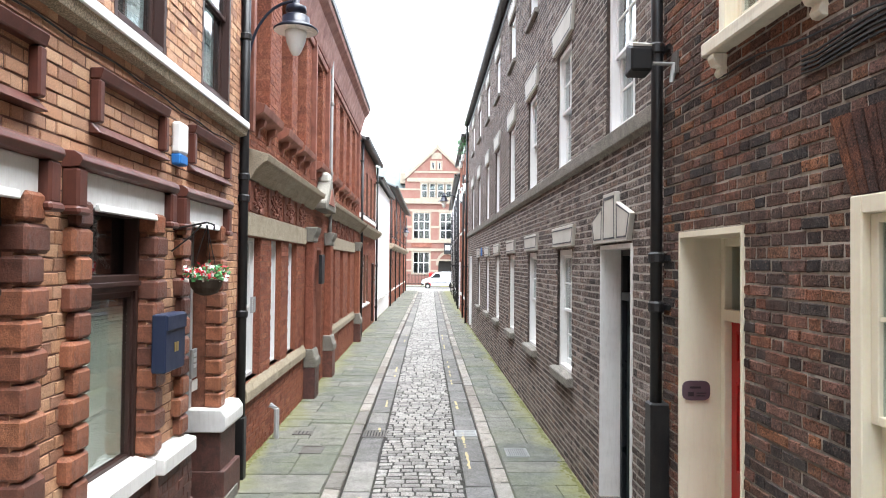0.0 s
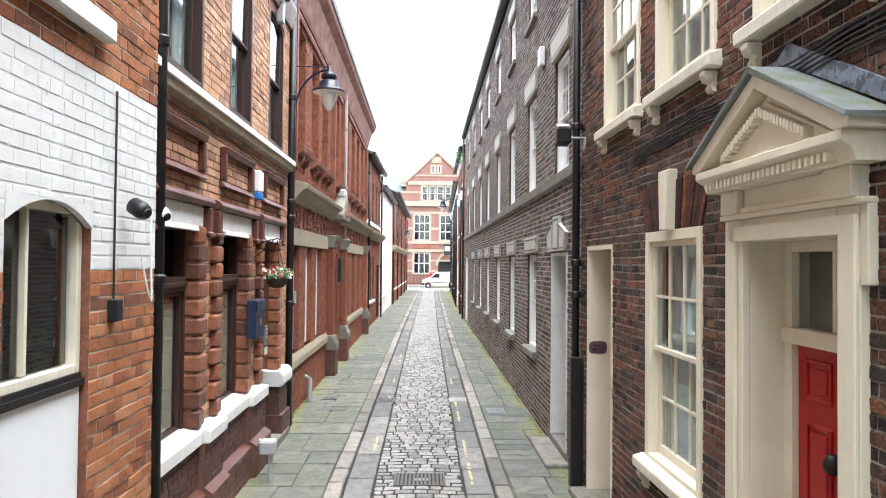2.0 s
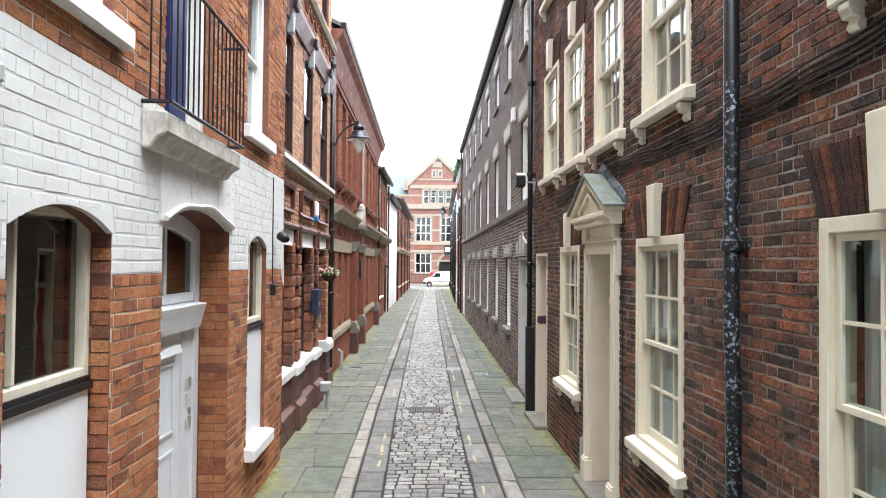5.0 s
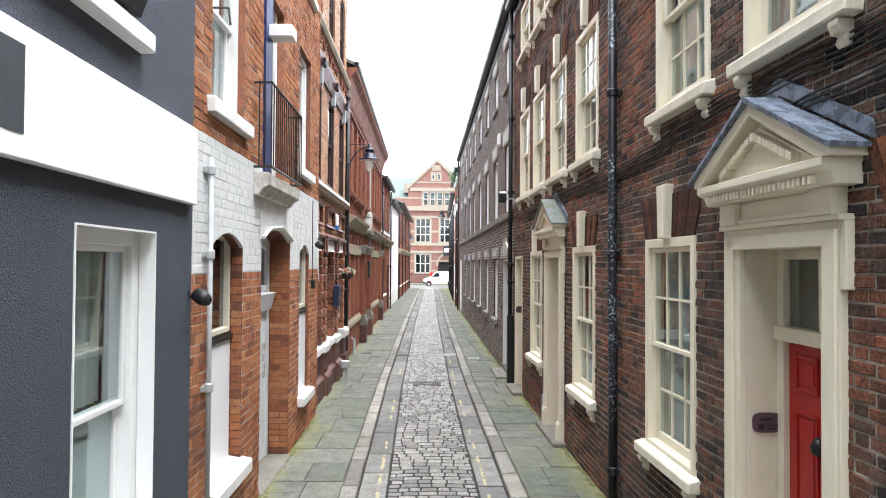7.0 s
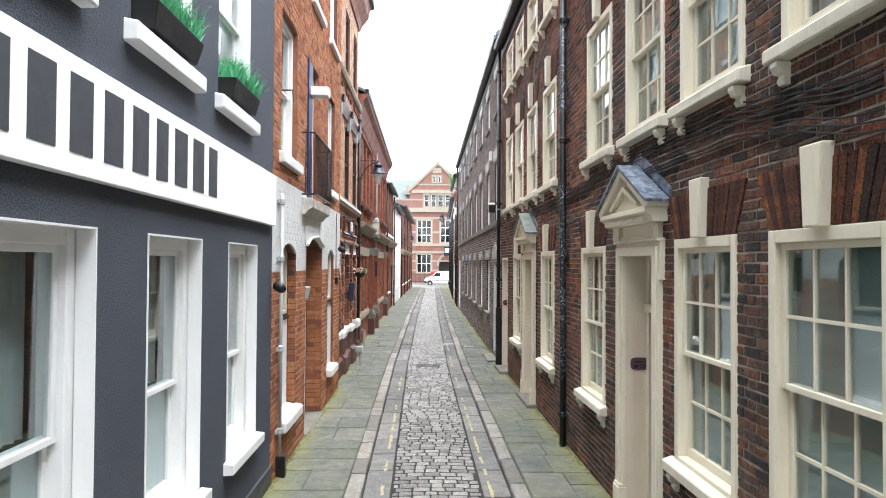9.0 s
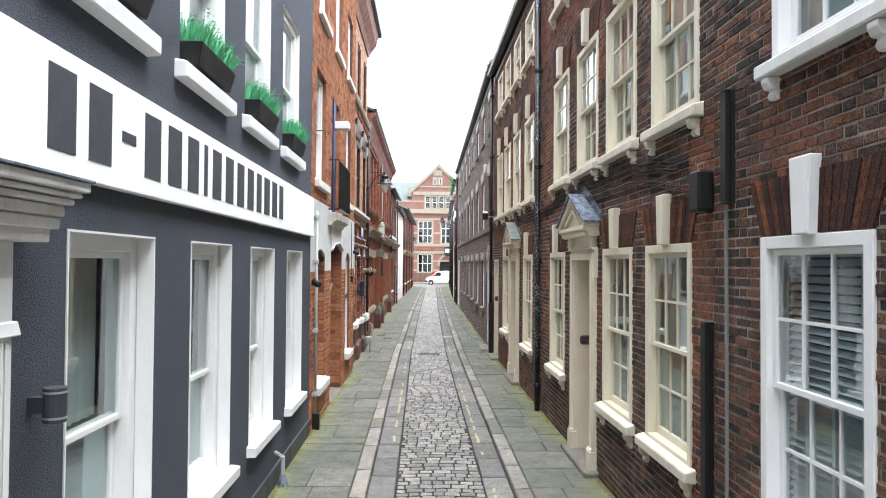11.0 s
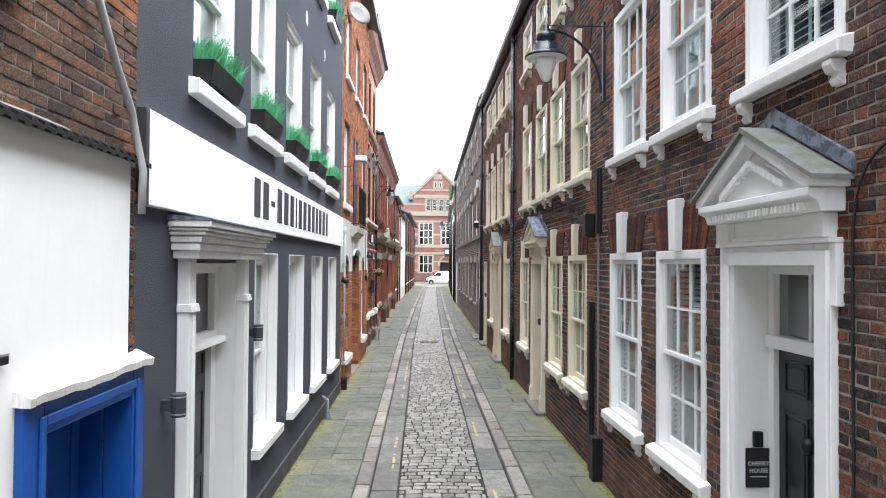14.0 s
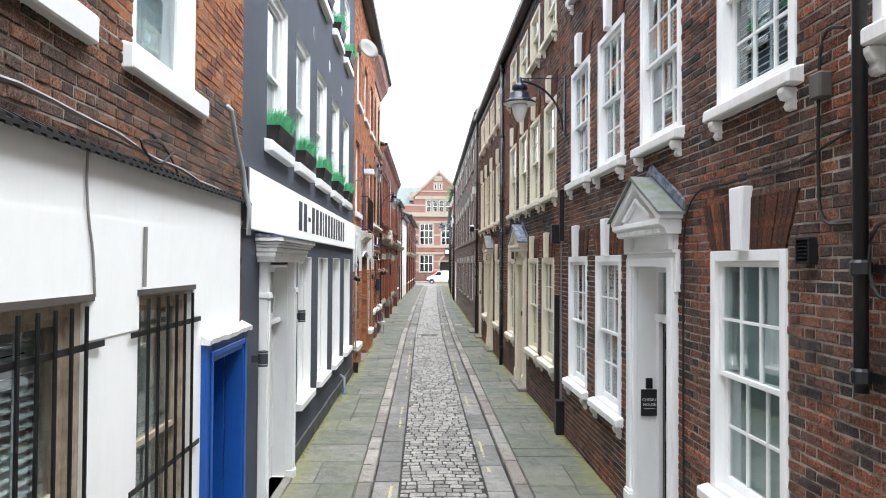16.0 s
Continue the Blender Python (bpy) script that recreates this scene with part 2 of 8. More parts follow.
MATS["plinth_brick"] = brick_mat("plinth_brick", [(0.180, 0.075, 0.060), (0.135, 0.060, 0.051), (0.216, 0.086, 0.064), (0.153, 0.067, 0.054)], 0.3, rough=0.5, relief=0.3)
MATS["quoin_brick"] = brick_mat("quoin_brick", [(0.40, 0.150, 0.080), (0.25, 0.095, 0.058), (0.48, 0.190, 0.098), (0.17, 0.066, 0.044)], 0.3, (0.045, 0.02, 0.016), mottle=0.6, rough=0.34, relief=0.3)
MATS["rubbed_brick"] = brick_mat("rubbed_brick", [(0.20, 0.075, 0.045), (0.09, 0.042, 0.033), (0.26, 0.09, 0.045), (0.06, 0.034, 0.03), (0.15, 0.06, 0.04), (0.13, 0.052, 0.036), (0.40, 0.14, 0.055)], 0.5)
MATS["sooty_brick"] = brick_mat("sooty_brick", [(0.26, 0.155, 0.115), (0.15, 0.105, 0.085), (0.36, 0.185, 0.115), (0.20, 0.135, 0.105), (0.42, 0.19, 0.11), (0.12, 0.088, 0.075)], 0.15, mottle=0.4)
MATS["white_brick"] = paint("white_brick", (0.63, 0.635, 0.63), 0.7, 0.30, 3.0, dirt_color=(0.45, 0.40, 0.35), relief=0.6)
peel(MATS["white_brick"], (0.26, 0.20, 0.16), 0.62, 0.66, 22)
MATS["mortar_dark"] = paint("mortar_dark", (0.36, 0.315, 0.265), 0.95, 0.99, 1.6, dirt_color=(0.022, 0.019, 0.018), relief=0.6)
MATS["mortar_grey"] = paint("mortar_grey", (0.42, 0.385, 0.345), 0.95, 0.5, 4.0, relief=0.5)
MATS["mortar_light"] = paint("mortar_light", (0.50, 0.43, 0.36), 0.95, 0.5, 4.0, relief=0.5)
MATS["mortar_red"] = paint("mortar_red", (0.16, 0.085, 0.062), 0.95, 0.5, 4.0, relief=0.4)
MATS["terracotta"] = paint("terracotta", (0.115, 0.040, 0.029), 0.35, 0.6, 5.0, dirt_color=(0.05, 0.02, 0.017))
MATS["terracotta_red"] = paint("terracotta_red", (0.25, 0.094, 0.062), 0.6, 0.75, 3.5, dirt_color=(0.09, 0.034, 0.027), relief=0.3)
MATS["white_paint"] = paint("white_paint", (0.80, 0.80, 0.79), 0.4, 0.12, 2.5, dirt_color=(0.5, 0.48, 0.45))
MATS["white_render"] = paint("white_render", (0.90, 0.90, 0.885), 0.75, 0.14, 1.6, dirt_color=(0.66, 0.62, 0.57), relief=0.12)
MATS["cream_paint"] = paint("cream_paint", (0.72, 0.66, 0.52), 0.45, 0.22, 2.5, dirt_color=(0.45, 0.36, 0.24))
MATS["cream_worn"] = paint("cream_worn", (0.70, 0.65, 0.53), 0.55, 0.4, 3.5, dirt_color=(0.33, 0.28, 0.22))
MATS["white_worn"] = paint("white_worn", (0.76, 0.75, 0.73), 0.55, 0.35, 3.5, dirt_color=(0.40, 0.37, 0.34))
MATS["grey_render"] = roughcast("grey_render", (0.060, 0.068, 0.088), (0.095, 0.104, 0.125))
MATS["streaked_white"] = paint("streaked_white", (0.80, 0.79, 0.78), 0.5, 0.45, 5.0, dirt_color=(0.42, 0.37, 0.34), relief=0.3)
MATS["stained_concrete"] = paint("stained_concrete", (0.60, 0.575, 0.52), 0.8, 0.8, 6.0, dirt_color=(0.20, 0.17, 0.14), relief=0.6)
MATS["flaking_white"] = paint("flaking_white", (0.72, 0.72, 0.715), 0.7, 0.35, 4.0, dirt_color=(0.40, 0.36, 0.32), relief=0.7)
peel(MATS["flaking_white"], (0.20, 0.16, 0.13), 0.60, 0.50, 20)
MATS["weathered_wood"] = paint("weathered_wood", (0.46, 0.385, 0.29), 0.75, 0.75, 6.0, dirt_color=(0.17, 0.12, 0.08), relief=0.4)
MATS["navy_door"] = paint("navy_door", (0.012, 0.022, 0.10), 0.4, 0.15)
MATS["peeling_iron"] = paint("peeling_iron", (0.010, 0.011, 0.013), 0.35, 0.0, 6.0)
peel(MATS["peeling_iron"], (0.30, 0.35, 0.42))
MATS["dark_grey_paint"] = paint("dark_grey_paint", (0.045, 0.048, 0.055), 0.5, 0.3)
MATS["letter_paint"] = paint("letter_paint", (0.055, 0.058, 0.068), 0.6, 0.1)
MATS["black_iron"] = paint("black_iron", (0.009, 0.009, 0.010), 0.4, 0.5, 6.0, dirt_color=(0.03, 0.027, 0.025))
MATS["navy_iron"] = paint("navy_iron", (0.012, 0.016, 0.030), 0.3, 0.3)
MATS["black_plastic"] = paint("black_plastic", (0.009, 0.009, 0.010), 0.5, 0.15)
MATS["dark_frame"] = paint("dark_frame", (0.045, 0.022, 0.018), 0.4, 0.3)
MATS["red_door"] = paint("red_door", (0.36, 0.012, 0.012), 0.38, 0.12)
MATS["blue_door"] = paint("blue_door", (0.010, 0.085, 0.36), 0.4, 0.25, dirt_color=(0.012, 0.04, 0.16))
MATS["black_door"] = paint("black_door", (0.012, 0.014, 0.017), 0.3, 0.12)
MATS["green_door"] = paint("green_door", (0.012, 0.022, 0.022), 0.4, 0.2)
MATS["pale_door"] = paint("pale_door", (0.68, 0.70, 0.73), 0.5, 0.35, 2.0, dirt_color=(0.42, 0.41, 0.40))
MATS["panel_white"] = paint("panel_white", (0.78, 0.80, 0.82), 0.35, 0.06)
# near-black colour standing in for the shade of unlit rooms
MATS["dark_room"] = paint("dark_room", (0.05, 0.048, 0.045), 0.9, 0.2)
MATS["curtain"] = paint("curtain", (0.66, 0.68, 0.66), 0.9, 0.15, 1.0)
MATS["net_curtain"] = paint("net_curtain", (0.74, 0.80, 0.82), 0.9, 0.12, 1.0)
MATS["blind_slat"] = paint("blind_slat", (0.80, 0.82, 0.84), 0.6, 0.05)
MATS["beige_blind"] = paint("beige_blind", (0.74, 0.68, 0.54), 0.6, 0.1)
MATS["frosted"] = paint("frosted", (0.55, 0.63, 0.62), 0.35, 0.08, 1.0)
MATS["obscured"] = paint("obscured", (0.36, 0.435, 0.42), 0.5, 0.3, 3.0, dirt_color=(0.46, 0.52, 0.50), relief=1.0)
MATS["lead"] = paint("lead", (0.20, 0.235, 0.30), 0.5, 0.85, 7.0, dirt_color=(0.055, 0.065, 0.075), relief=0.7)
peel(MATS["lead"], (0.055, 0.068, 0.085), 0.52, 0.36, 15)
MATS["slate"] = paint("slate", (0.16, 0.17, 0.18), 0.6, 0.5, 3.0, dirt_color=(0.12, 0.14, 0.08), relief=0.5)
MATS["green_slate"] = paint("green_slate", (0.11, 0.135, 0.13), 0.7, 0.4, 2.0)
MATS["far_stone"] = paint("far_stone", (0.33, 0.28, 0.22), 0.85, 0.5, 2.0)
MATS["mossy_slate"] = paint("mossy_slate", (0.17, 0.18, 0.19), 0.55, 0.95, 6.0, dirt_color=(0.10, 0.125, 0.045), relief=0.6)
MATS["flagstone"] = stone_mat("flagstone", [(0.140, 0.142, 0.121), (0.106, 0.111, 0.095), (0.178, 0.174, 0.150), (0.122, 0.130, 0.110), (0.158, 0.156, 0.132)], 0.35, relief=0.6, growth=True)
MATS["kerb_stone"] = stone_mat("kerb_stone", [(0.27, 0.245, 0.218), (0.165, 0.150, 0.136), (0.34, 0.305, 0.27), (0.22, 0.190, 0.168), (0.30, 0.28, 0.255)], 0.12, relief=0.9)
MATS["gutter_stone"] = stone_mat("gutter_stone", [(0.195, 0.186, 0.174), (0.128, 0.123, 0.118), (0.240, 0.228, 0.213), (0.165, 0.160, 0.155)], 0.12)
MATS["sett"] = stone_mat("sett", [(0.290, 0.274, 0.254), (0.215, 0.204, 0.190), (0.360, 0.342, 0.316), (0.175, 0.166, 0.155), (0.315, 0.296, 0.270)], 0.0, 0.6, 0.9, 14.0)
MATS["sett_joint"] = stone_mat("sett_joint", [(0.012, 0.011, 0.010), (0.018, 0.016, 0.014)], 0.1, 0.95, 0.8, 20.0)
MATS["slab_joint"] = stone_mat("slab_joint", [(0.045, 0.045, 0.036), (0.055, 0.052, 0.04)], 0.5, 0.95, 0.6, 12.0)
MATS["sandstone"] = stone_mat("sandstone", [(0.42, 0.35, 0.25), (0.38, 0.32, 0.23)], 0.0, 0.85, 0.4)
MATS["grey_stone"] = stone_mat("grey_stone", [(0.24, 0.22, 0.19), (0.21, 0.19, 0.165)], 0.15, 0.85, 0.4)
MATS["pale_stone"] = paint("pale_stone", (0.52, 0.50, 0.45), 0.75, 0.3, 3.0, dirt_color=(0.3, 0.28, 0.25), relief=0.3)
MATS["yellow_paint"] = paint("yellow_paint", (0.45, 0.37, 0.17), 0.8, 0.95, 9.0, dirt_color=(0.33, 0.31, 0.27))
MATS["asphalt"] = stone_mat("asphalt", [(0.055, 0.055, 0.055), (0.05, 0.05, 0.05)], 0.0, 0.9, 0.6, 30.0)
MATS["zinc"] = paint("zinc", (0.38, 0.39, 0.39), 0.45, 0.35, 4.0)
MATS["cast_iron"] = paint("cast_iron", (0.075, 0.07, 0.065), 0.55, 0.4, 6.0, dirt_color=(0.13, 0.10, 0.07), relief=0.4)
MATS["steel"] = paint("steel", (0.42, 0.43, 0.42), 0.35, 0.3, 5.0, 0.6)
MATS["brass"] = paint("brass", (0.60, 0.45, 0.16), 0.3, 0.2, 5.0, 0.9)
MATS["cable_grey"] = paint("cable_grey", (0.22, 0.21, 0.20), 0.6, 0.2)
MATS["cable_black"] = paint("cable_black", (0.02, 0.02, 0.02), 0.6, 0.2)
MATS["plaque"] = paint("plaque", (0.10, 0.065, 0.08), 0.35, 0.2, 8.0)
MATS["plaque_ink"] = paint("plaque_ink", (0.02, 0.015, 0.02), 0.5, 0.0)
MATS["sign_black"] = paint("sign_black", (0.02, 0.02, 0.022), 0.4, 0.05)
MATS["sign_white"] = paint("sign_white", (0.72, 0.72, 0.70), 0.5, 0.0)
MATS["moss"] = paint("moss", (0.15, 0.15, 0.05), 0.95, 0.8, 12.0, dirt_color=(0.075, 0.080, 0.035), relief=0.6)
MATS["leaf"] = paint("leaf", (0.05, 0.20, 0.06), 0.5, 0.5, 20.0, dirt_color=(0.10, 0.32, 0.10))
MATS["grass_blade"] = paint("grass_blade", (0.09, 0.44, 0.21), 0.5, 0.6, 15.0, dirt_color=(0.24, 0.64, 0.36))
MATS["flower_red"] = paint("flower_red", (0.65, 0.03, 0.05), 0.5, 0.2)
MATS["flower_white"] = paint("flower_white", (0.8, 0.76, 0.74), 0.5, 0.1)
MATS["basket"] = paint("basket", (0.05, 0.033, 0.022), 0.8, 0.4, 20.0)
MATS["mailbox"] = paint("mailbox", (0.016, 0.024, 0.055), 0.45, 0.15)
MATS["van_white"] = paint("van_white", (0.80, 0.81, 0.82), 0.2, 0.05)
MATS["tyre"] = paint("tyre", (0.02, 0.02, 0.02), 0.85, 0.2)
MATS["post_red"] = paint("post_red", (0.50, 0.02, 0.02), 0.4, 0.2)
MATS["sign_blue"] = paint("sign_blue", (0.02, 0.16, 0.48), 0.5, 0.1)
MATS["lamp_glass"] = paint("lamp_glass", (0.72, 0.70, 0.66), 0.25, 0.1)
MATS["glass"] = glass_mat("glass", (0.80, 0.86, 0.86))
MATS["far_brick"] = paint("far_brick", (0.22, 0.10, 0.078), 0.85, 0.6, 1.0, dirt_color=(0.27, 0.18, 0.15))
MATS["dark_glass_solid"] = paint("dark_glass_solid", (0.02, 0.022, 0.025), 0.08, 0.0)
MATS["dark_glass"] = glass_mat("dark_glass", (0.35, 0.38, 0.38))


# ---- mesh building ----
class G:
    """Vertices and faces that make up one mesh."""

    def __init__(self):
        self.v, self.f, self.side = [], [], []

    def add(self, verts, faces):
        o = len(self.v)
        self.v += [tuple(p) for p in verts]
        self.f += [tuple(i + o for i in f) for f in faces]
        return self

    def box(self, x0, x1, y0, y1, z0, z1):
        return self.add([(x0, y0, z0), (x1, y0, z0), (x1, y1, z0), (x0, y1, z0), (x0, y0, z1), (x1, y0, z1), (x1, y1, z1), (x0, y1, z1)],
                        [(0, 3, 2, 1), (4, 5, 6, 7), (0, 1, 5, 4), (1, 2, 6, 5), (2, 3, 7, 6), (3, 0, 4, 7)])

    def prism(self, pts, y0, y1):
        """An outline of (x, z), counterclockwise seen from the street, from y0 (street) back to y1."""
        k = len(pts)
        return self.add([(x, y0, z) for x, z in pts] + [(x, y1, z) for x, z in pts],
                        [tuple(range(k)), tuple(range(2 * k - 1, k - 1, -1))] + [((i + 1) % k, i, i + k, (i + 1) % k + k) for i in range(k)])

    def run(self, profile, x0, x1):
        """A moulding: a profile of (y, z) drawn from x0 to x1."""
        k = len(profile)
        return self.add([(x0, y, z) for y, z in profile] + [(x1, y, z) for y, z in profile],
                        [tuple(range(k)), tuple(range(2 * k - 1, k - 1, -1))] + [((i + 1) % k, i, i + k, (i + 1) % k + k) for i in range(k)])

    def ring(self, x0, x1, z0, z1, side, y0, y1, top=None, bottom=None):
        top, bottom = side if top is None else top, side if bottom is None else bottom
        self.box(x0, x0 + side, y0, y1, z0, z1).box(x1 - side, x1, y0, y1, z0, z1)
        if top:
            self.box(x0 + side, x1 - side, y0 + 0.001, y1, z1 - top, z1)
        if bottom:
            self.box(x0 + side, x1 - side, y0 + 0.001, y1, z0, z0 + bottom)
        return self

    def lathe(self, profile, n=16, cx=0, cy=0, cz=0, sx=1.0, sy=1.0):
        """Turned form: profile of (radius, z), bottom to top."""
        k = len(profile)
        vs = [(cx + r * sx * math.cos(2 * math.pi * j / n), cy + r * sy * math.sin(2 * math.pi * j / n), cz + z) for r, z in profile for j in range(n)]
        fs = [(i * n + j, i * n + (j + 1) % n, (i + 1) * n + (j + 1) % n, (i + 1) * n + j) for i in range(k - 1) for j in range(n)]
        fs += [tuple(range(n - 1, -1, -1)), tuple((k - 1) * n + j for j in range(n))]
        return self.add(vs, fs)

    def tube(self, pts, r, n=8):
        """A round pipe along points."""
        pts = [Vector(p) for p in pts]
        rings = []
        for i, p in enumerate(pts):
            d = (pts[min(i + 1, len(pts) - 1)] - pts[max(i - 1, 0)]).normalized()
            a = d.cross(Vector((0, 0, 1)) if abs(d.z) < 0.9 else Vector((1, 0, 0))).normalized()
            b = d.cross(a)
            rings.append([p + r * (math.cos(2 * math.pi * j / n) * a + math.sin(2 * math.pi * j / n) * b) for j in range(n)])
        vs = [v for ring in rings for v in ring]
        fs = [(i * n + j, i * n + (j + 1) % n, (i + 1) * n + (j + 1) % n, (i + 1) * n + j) for i in range(len(pts) - 1) for j in range(n)]
        fs += [tuple(range(n)), tuple(range(len(vs) - 1, len(vs) - n - 1, -1))]
        return self.add(vs, fs)

    def mesh(self, name, mats, bevel=0.0, smooth=False, rough=0.0):
        me = bpy.data.meshes.new(name)
        vs = self.v
        if rough:
            vs = [tuple(c + random.uniform(-rough, rough) for c in p) for p in vs]
        me.from_pydata(vs, [], self.f)
        bm = bmesh.new()
        bm.from_mesh(me)
        bmesh.ops.recalc_face_normals(bm, faces=bm.faces)
        if bevel:
            bmesh.ops.bevel(bm, geom=bm.edges[:], offset=bevel, segments=1, affect="EDGES", clamp_overlap=True)
        bm.to_mesh(me)
        bm.free()
        for m in mats if isinstance(mats, (list, tuple)) else [mats]:
            me.materials.append(MATS[m])
        for i in self.side if len(me.materials) > 1 else ():
            me.polygons[i].material_index = 1
        if smooth:
            me.polygons.foreach_set("use_smooth", [True] * len(me.polygons))
        return me


def thing(name, m, label, category, group="", kind=""):
    e = new(name)
    e.matrix_world = m
    e.empty_display_size = 0.2
    return tagged(e, label, category, group, kind)


def part(name, g, mat, parent, label="", bevel=0.0, smooth=False, at=None, rough=0.0):
    ob = new(name, g if isinstance(g, bpy.types.Mesh) else g.mesh(name, mat, bevel, smooth, rough))
    ob.parent = parent
    if at is not None:
        ob.matrix_basis = at
    return tagged(ob, label) if label else ob


def solid(name, g, mat, m, label, category, group="", kind="", bevel=0.0, smooth=False):
    ob = new(name, g.mesh(name, mat, bevel, smooth))
    ob.matrix_world = m
    return tagged(ob, label, category, group, kind)


def along(points, y):
    """The value at y on a line through (y, value) points."""
    return float(np.interp(y, [p[0] for p in points], [p[1] for p in points]))


LEFT_LINE = [(-40, -1.55), (-12, -1.87), (-4, -1.92), (2.25, -1.95), (2.26, -2.17), (8.2, -2.18), (8.21, -2.22), (17, -2.34), (26, -2.26), (60, -1.95), (72, -1.85)]
RIGHT_LINE = [(-40, 2.6), (-12, 2.13), (4, 1.83), (8, 1.80), (35, 1.80), (57, 2.30), (72, 2.5)]


class Facade:
    """A straight house front from world y0 to y1. In its own axes x runs along it, -y is the street, z is up."""

    def __init__(self, side, y0, y1, shift=0.0):
        self.side, self.y0, self.y1 = side, y0, y1
        line, s = (LEFT_LINE, -1) if side == "L" else (RIGHT_LINE, 1)
        e = 0.01
        xa, xb = along(line, y0 + e) + s * shift, along(line, y1 - e) + s * shift
        a, b = (Vector((xa, y0, 0)), Vector((xb, y1, 0))) if side == "L" else (Vector((xb, y1, 0)), Vector((xa, y0, 0)))
        self.length = (b - a).length
        ax = (b - a).normalized()
        self.m = Matrix(((ax.x, -ax.y, 0, a.x), (ax.y, ax.x, 0, a.y), (0, 0, 1, 0), (0, 0, 0, 1)))

    def u(self, y):
        return (y - self.y0 if self.side == "L" else self.y1 - y) * self.length / (self.y1 - self.y0)

    def at(self, y, z=0.0, out=0.0):
        return self.m @ Matrix.Translation((self.u(y), -out, z))

    def hole(self, yc, w, z0, z1):
        u = self.u(yc)
        return (u - w / 2, u + w / 2, z0, z1)


def slab_with_holes(u0, u1, z0, z1, holes, front, depth, g=None):
    """A wall slab, front face at y = front, with openings right through it. Returns one mesh's worth of boxes without inner faces."""
    us = sorted({u0, u1, *[h[i] for h in holes for i in (0, 1) if u0 < h[i] < u1]})
    zs = sorted({z0, z1, *[h[i] for h in holes for i in (2, 3) if z0 < h[i] < z1]})
    g = g or G()

    def full(i, j):
        if not (0 <= i < len(us) - 1 and 0 <= j < len(zs) - 1):
            return False
        uc, zc = (us[i] + us[i + 1]) / 2, (zs[j] + zs[j + 1]) / 2
        return not any(h[0] < uc < h[1] and h[2] < zc < h[3] for h in holes)

    for i in range(len(us) - 1):
        for j in range(len(zs) - 1):
            if not full(i, j):
                continue
            a, b, c, d, f, k = us[i], us[i + 1], zs[j], zs[j + 1], front, front + depth
            quads = [[(a, f, c), (b, f, c), (b, f, d), (a, f, d)], [(a, k, c), (a, k, d), (b, k, d), (b, k, c)]]
            if not full(i - 1, j):
                quads.append([(a, f, c), (a, f, d), (a, k, d), (a, k, c)])
            if not full(i + 1, j):
                quads.append([(b, f, c), (b, k, c), (b, k, d), (b, f, d)])
            if not full(i, j - 1):
                quads.append([(a, f, c), (a, k, c), (b, k, c), (b, f, c)])
            if not full(i, j + 1):
                quads.append([(a, f, d), (b, f, d), (b, k, d), (a, k, d)])
            for q in quads:
                g.add(q, [(0, 1, 2, 3)])
                g.side.append(len(g.f) - 1) if q not in quads[:2] else None
    return g


def fast_mesh(name, verts, faces, mat):
    me = bpy.data.meshes.new(name)
    me.from_pydata(verts, [], faces)
    me.materials.append(MATS[mat])
    return me


BRICK_FACES = ((0, 1, 5, 4), (0, 4, 7, 3), (1, 2, 6, 5), (4, 5, 6, 7), (0, 3, 2, 1))


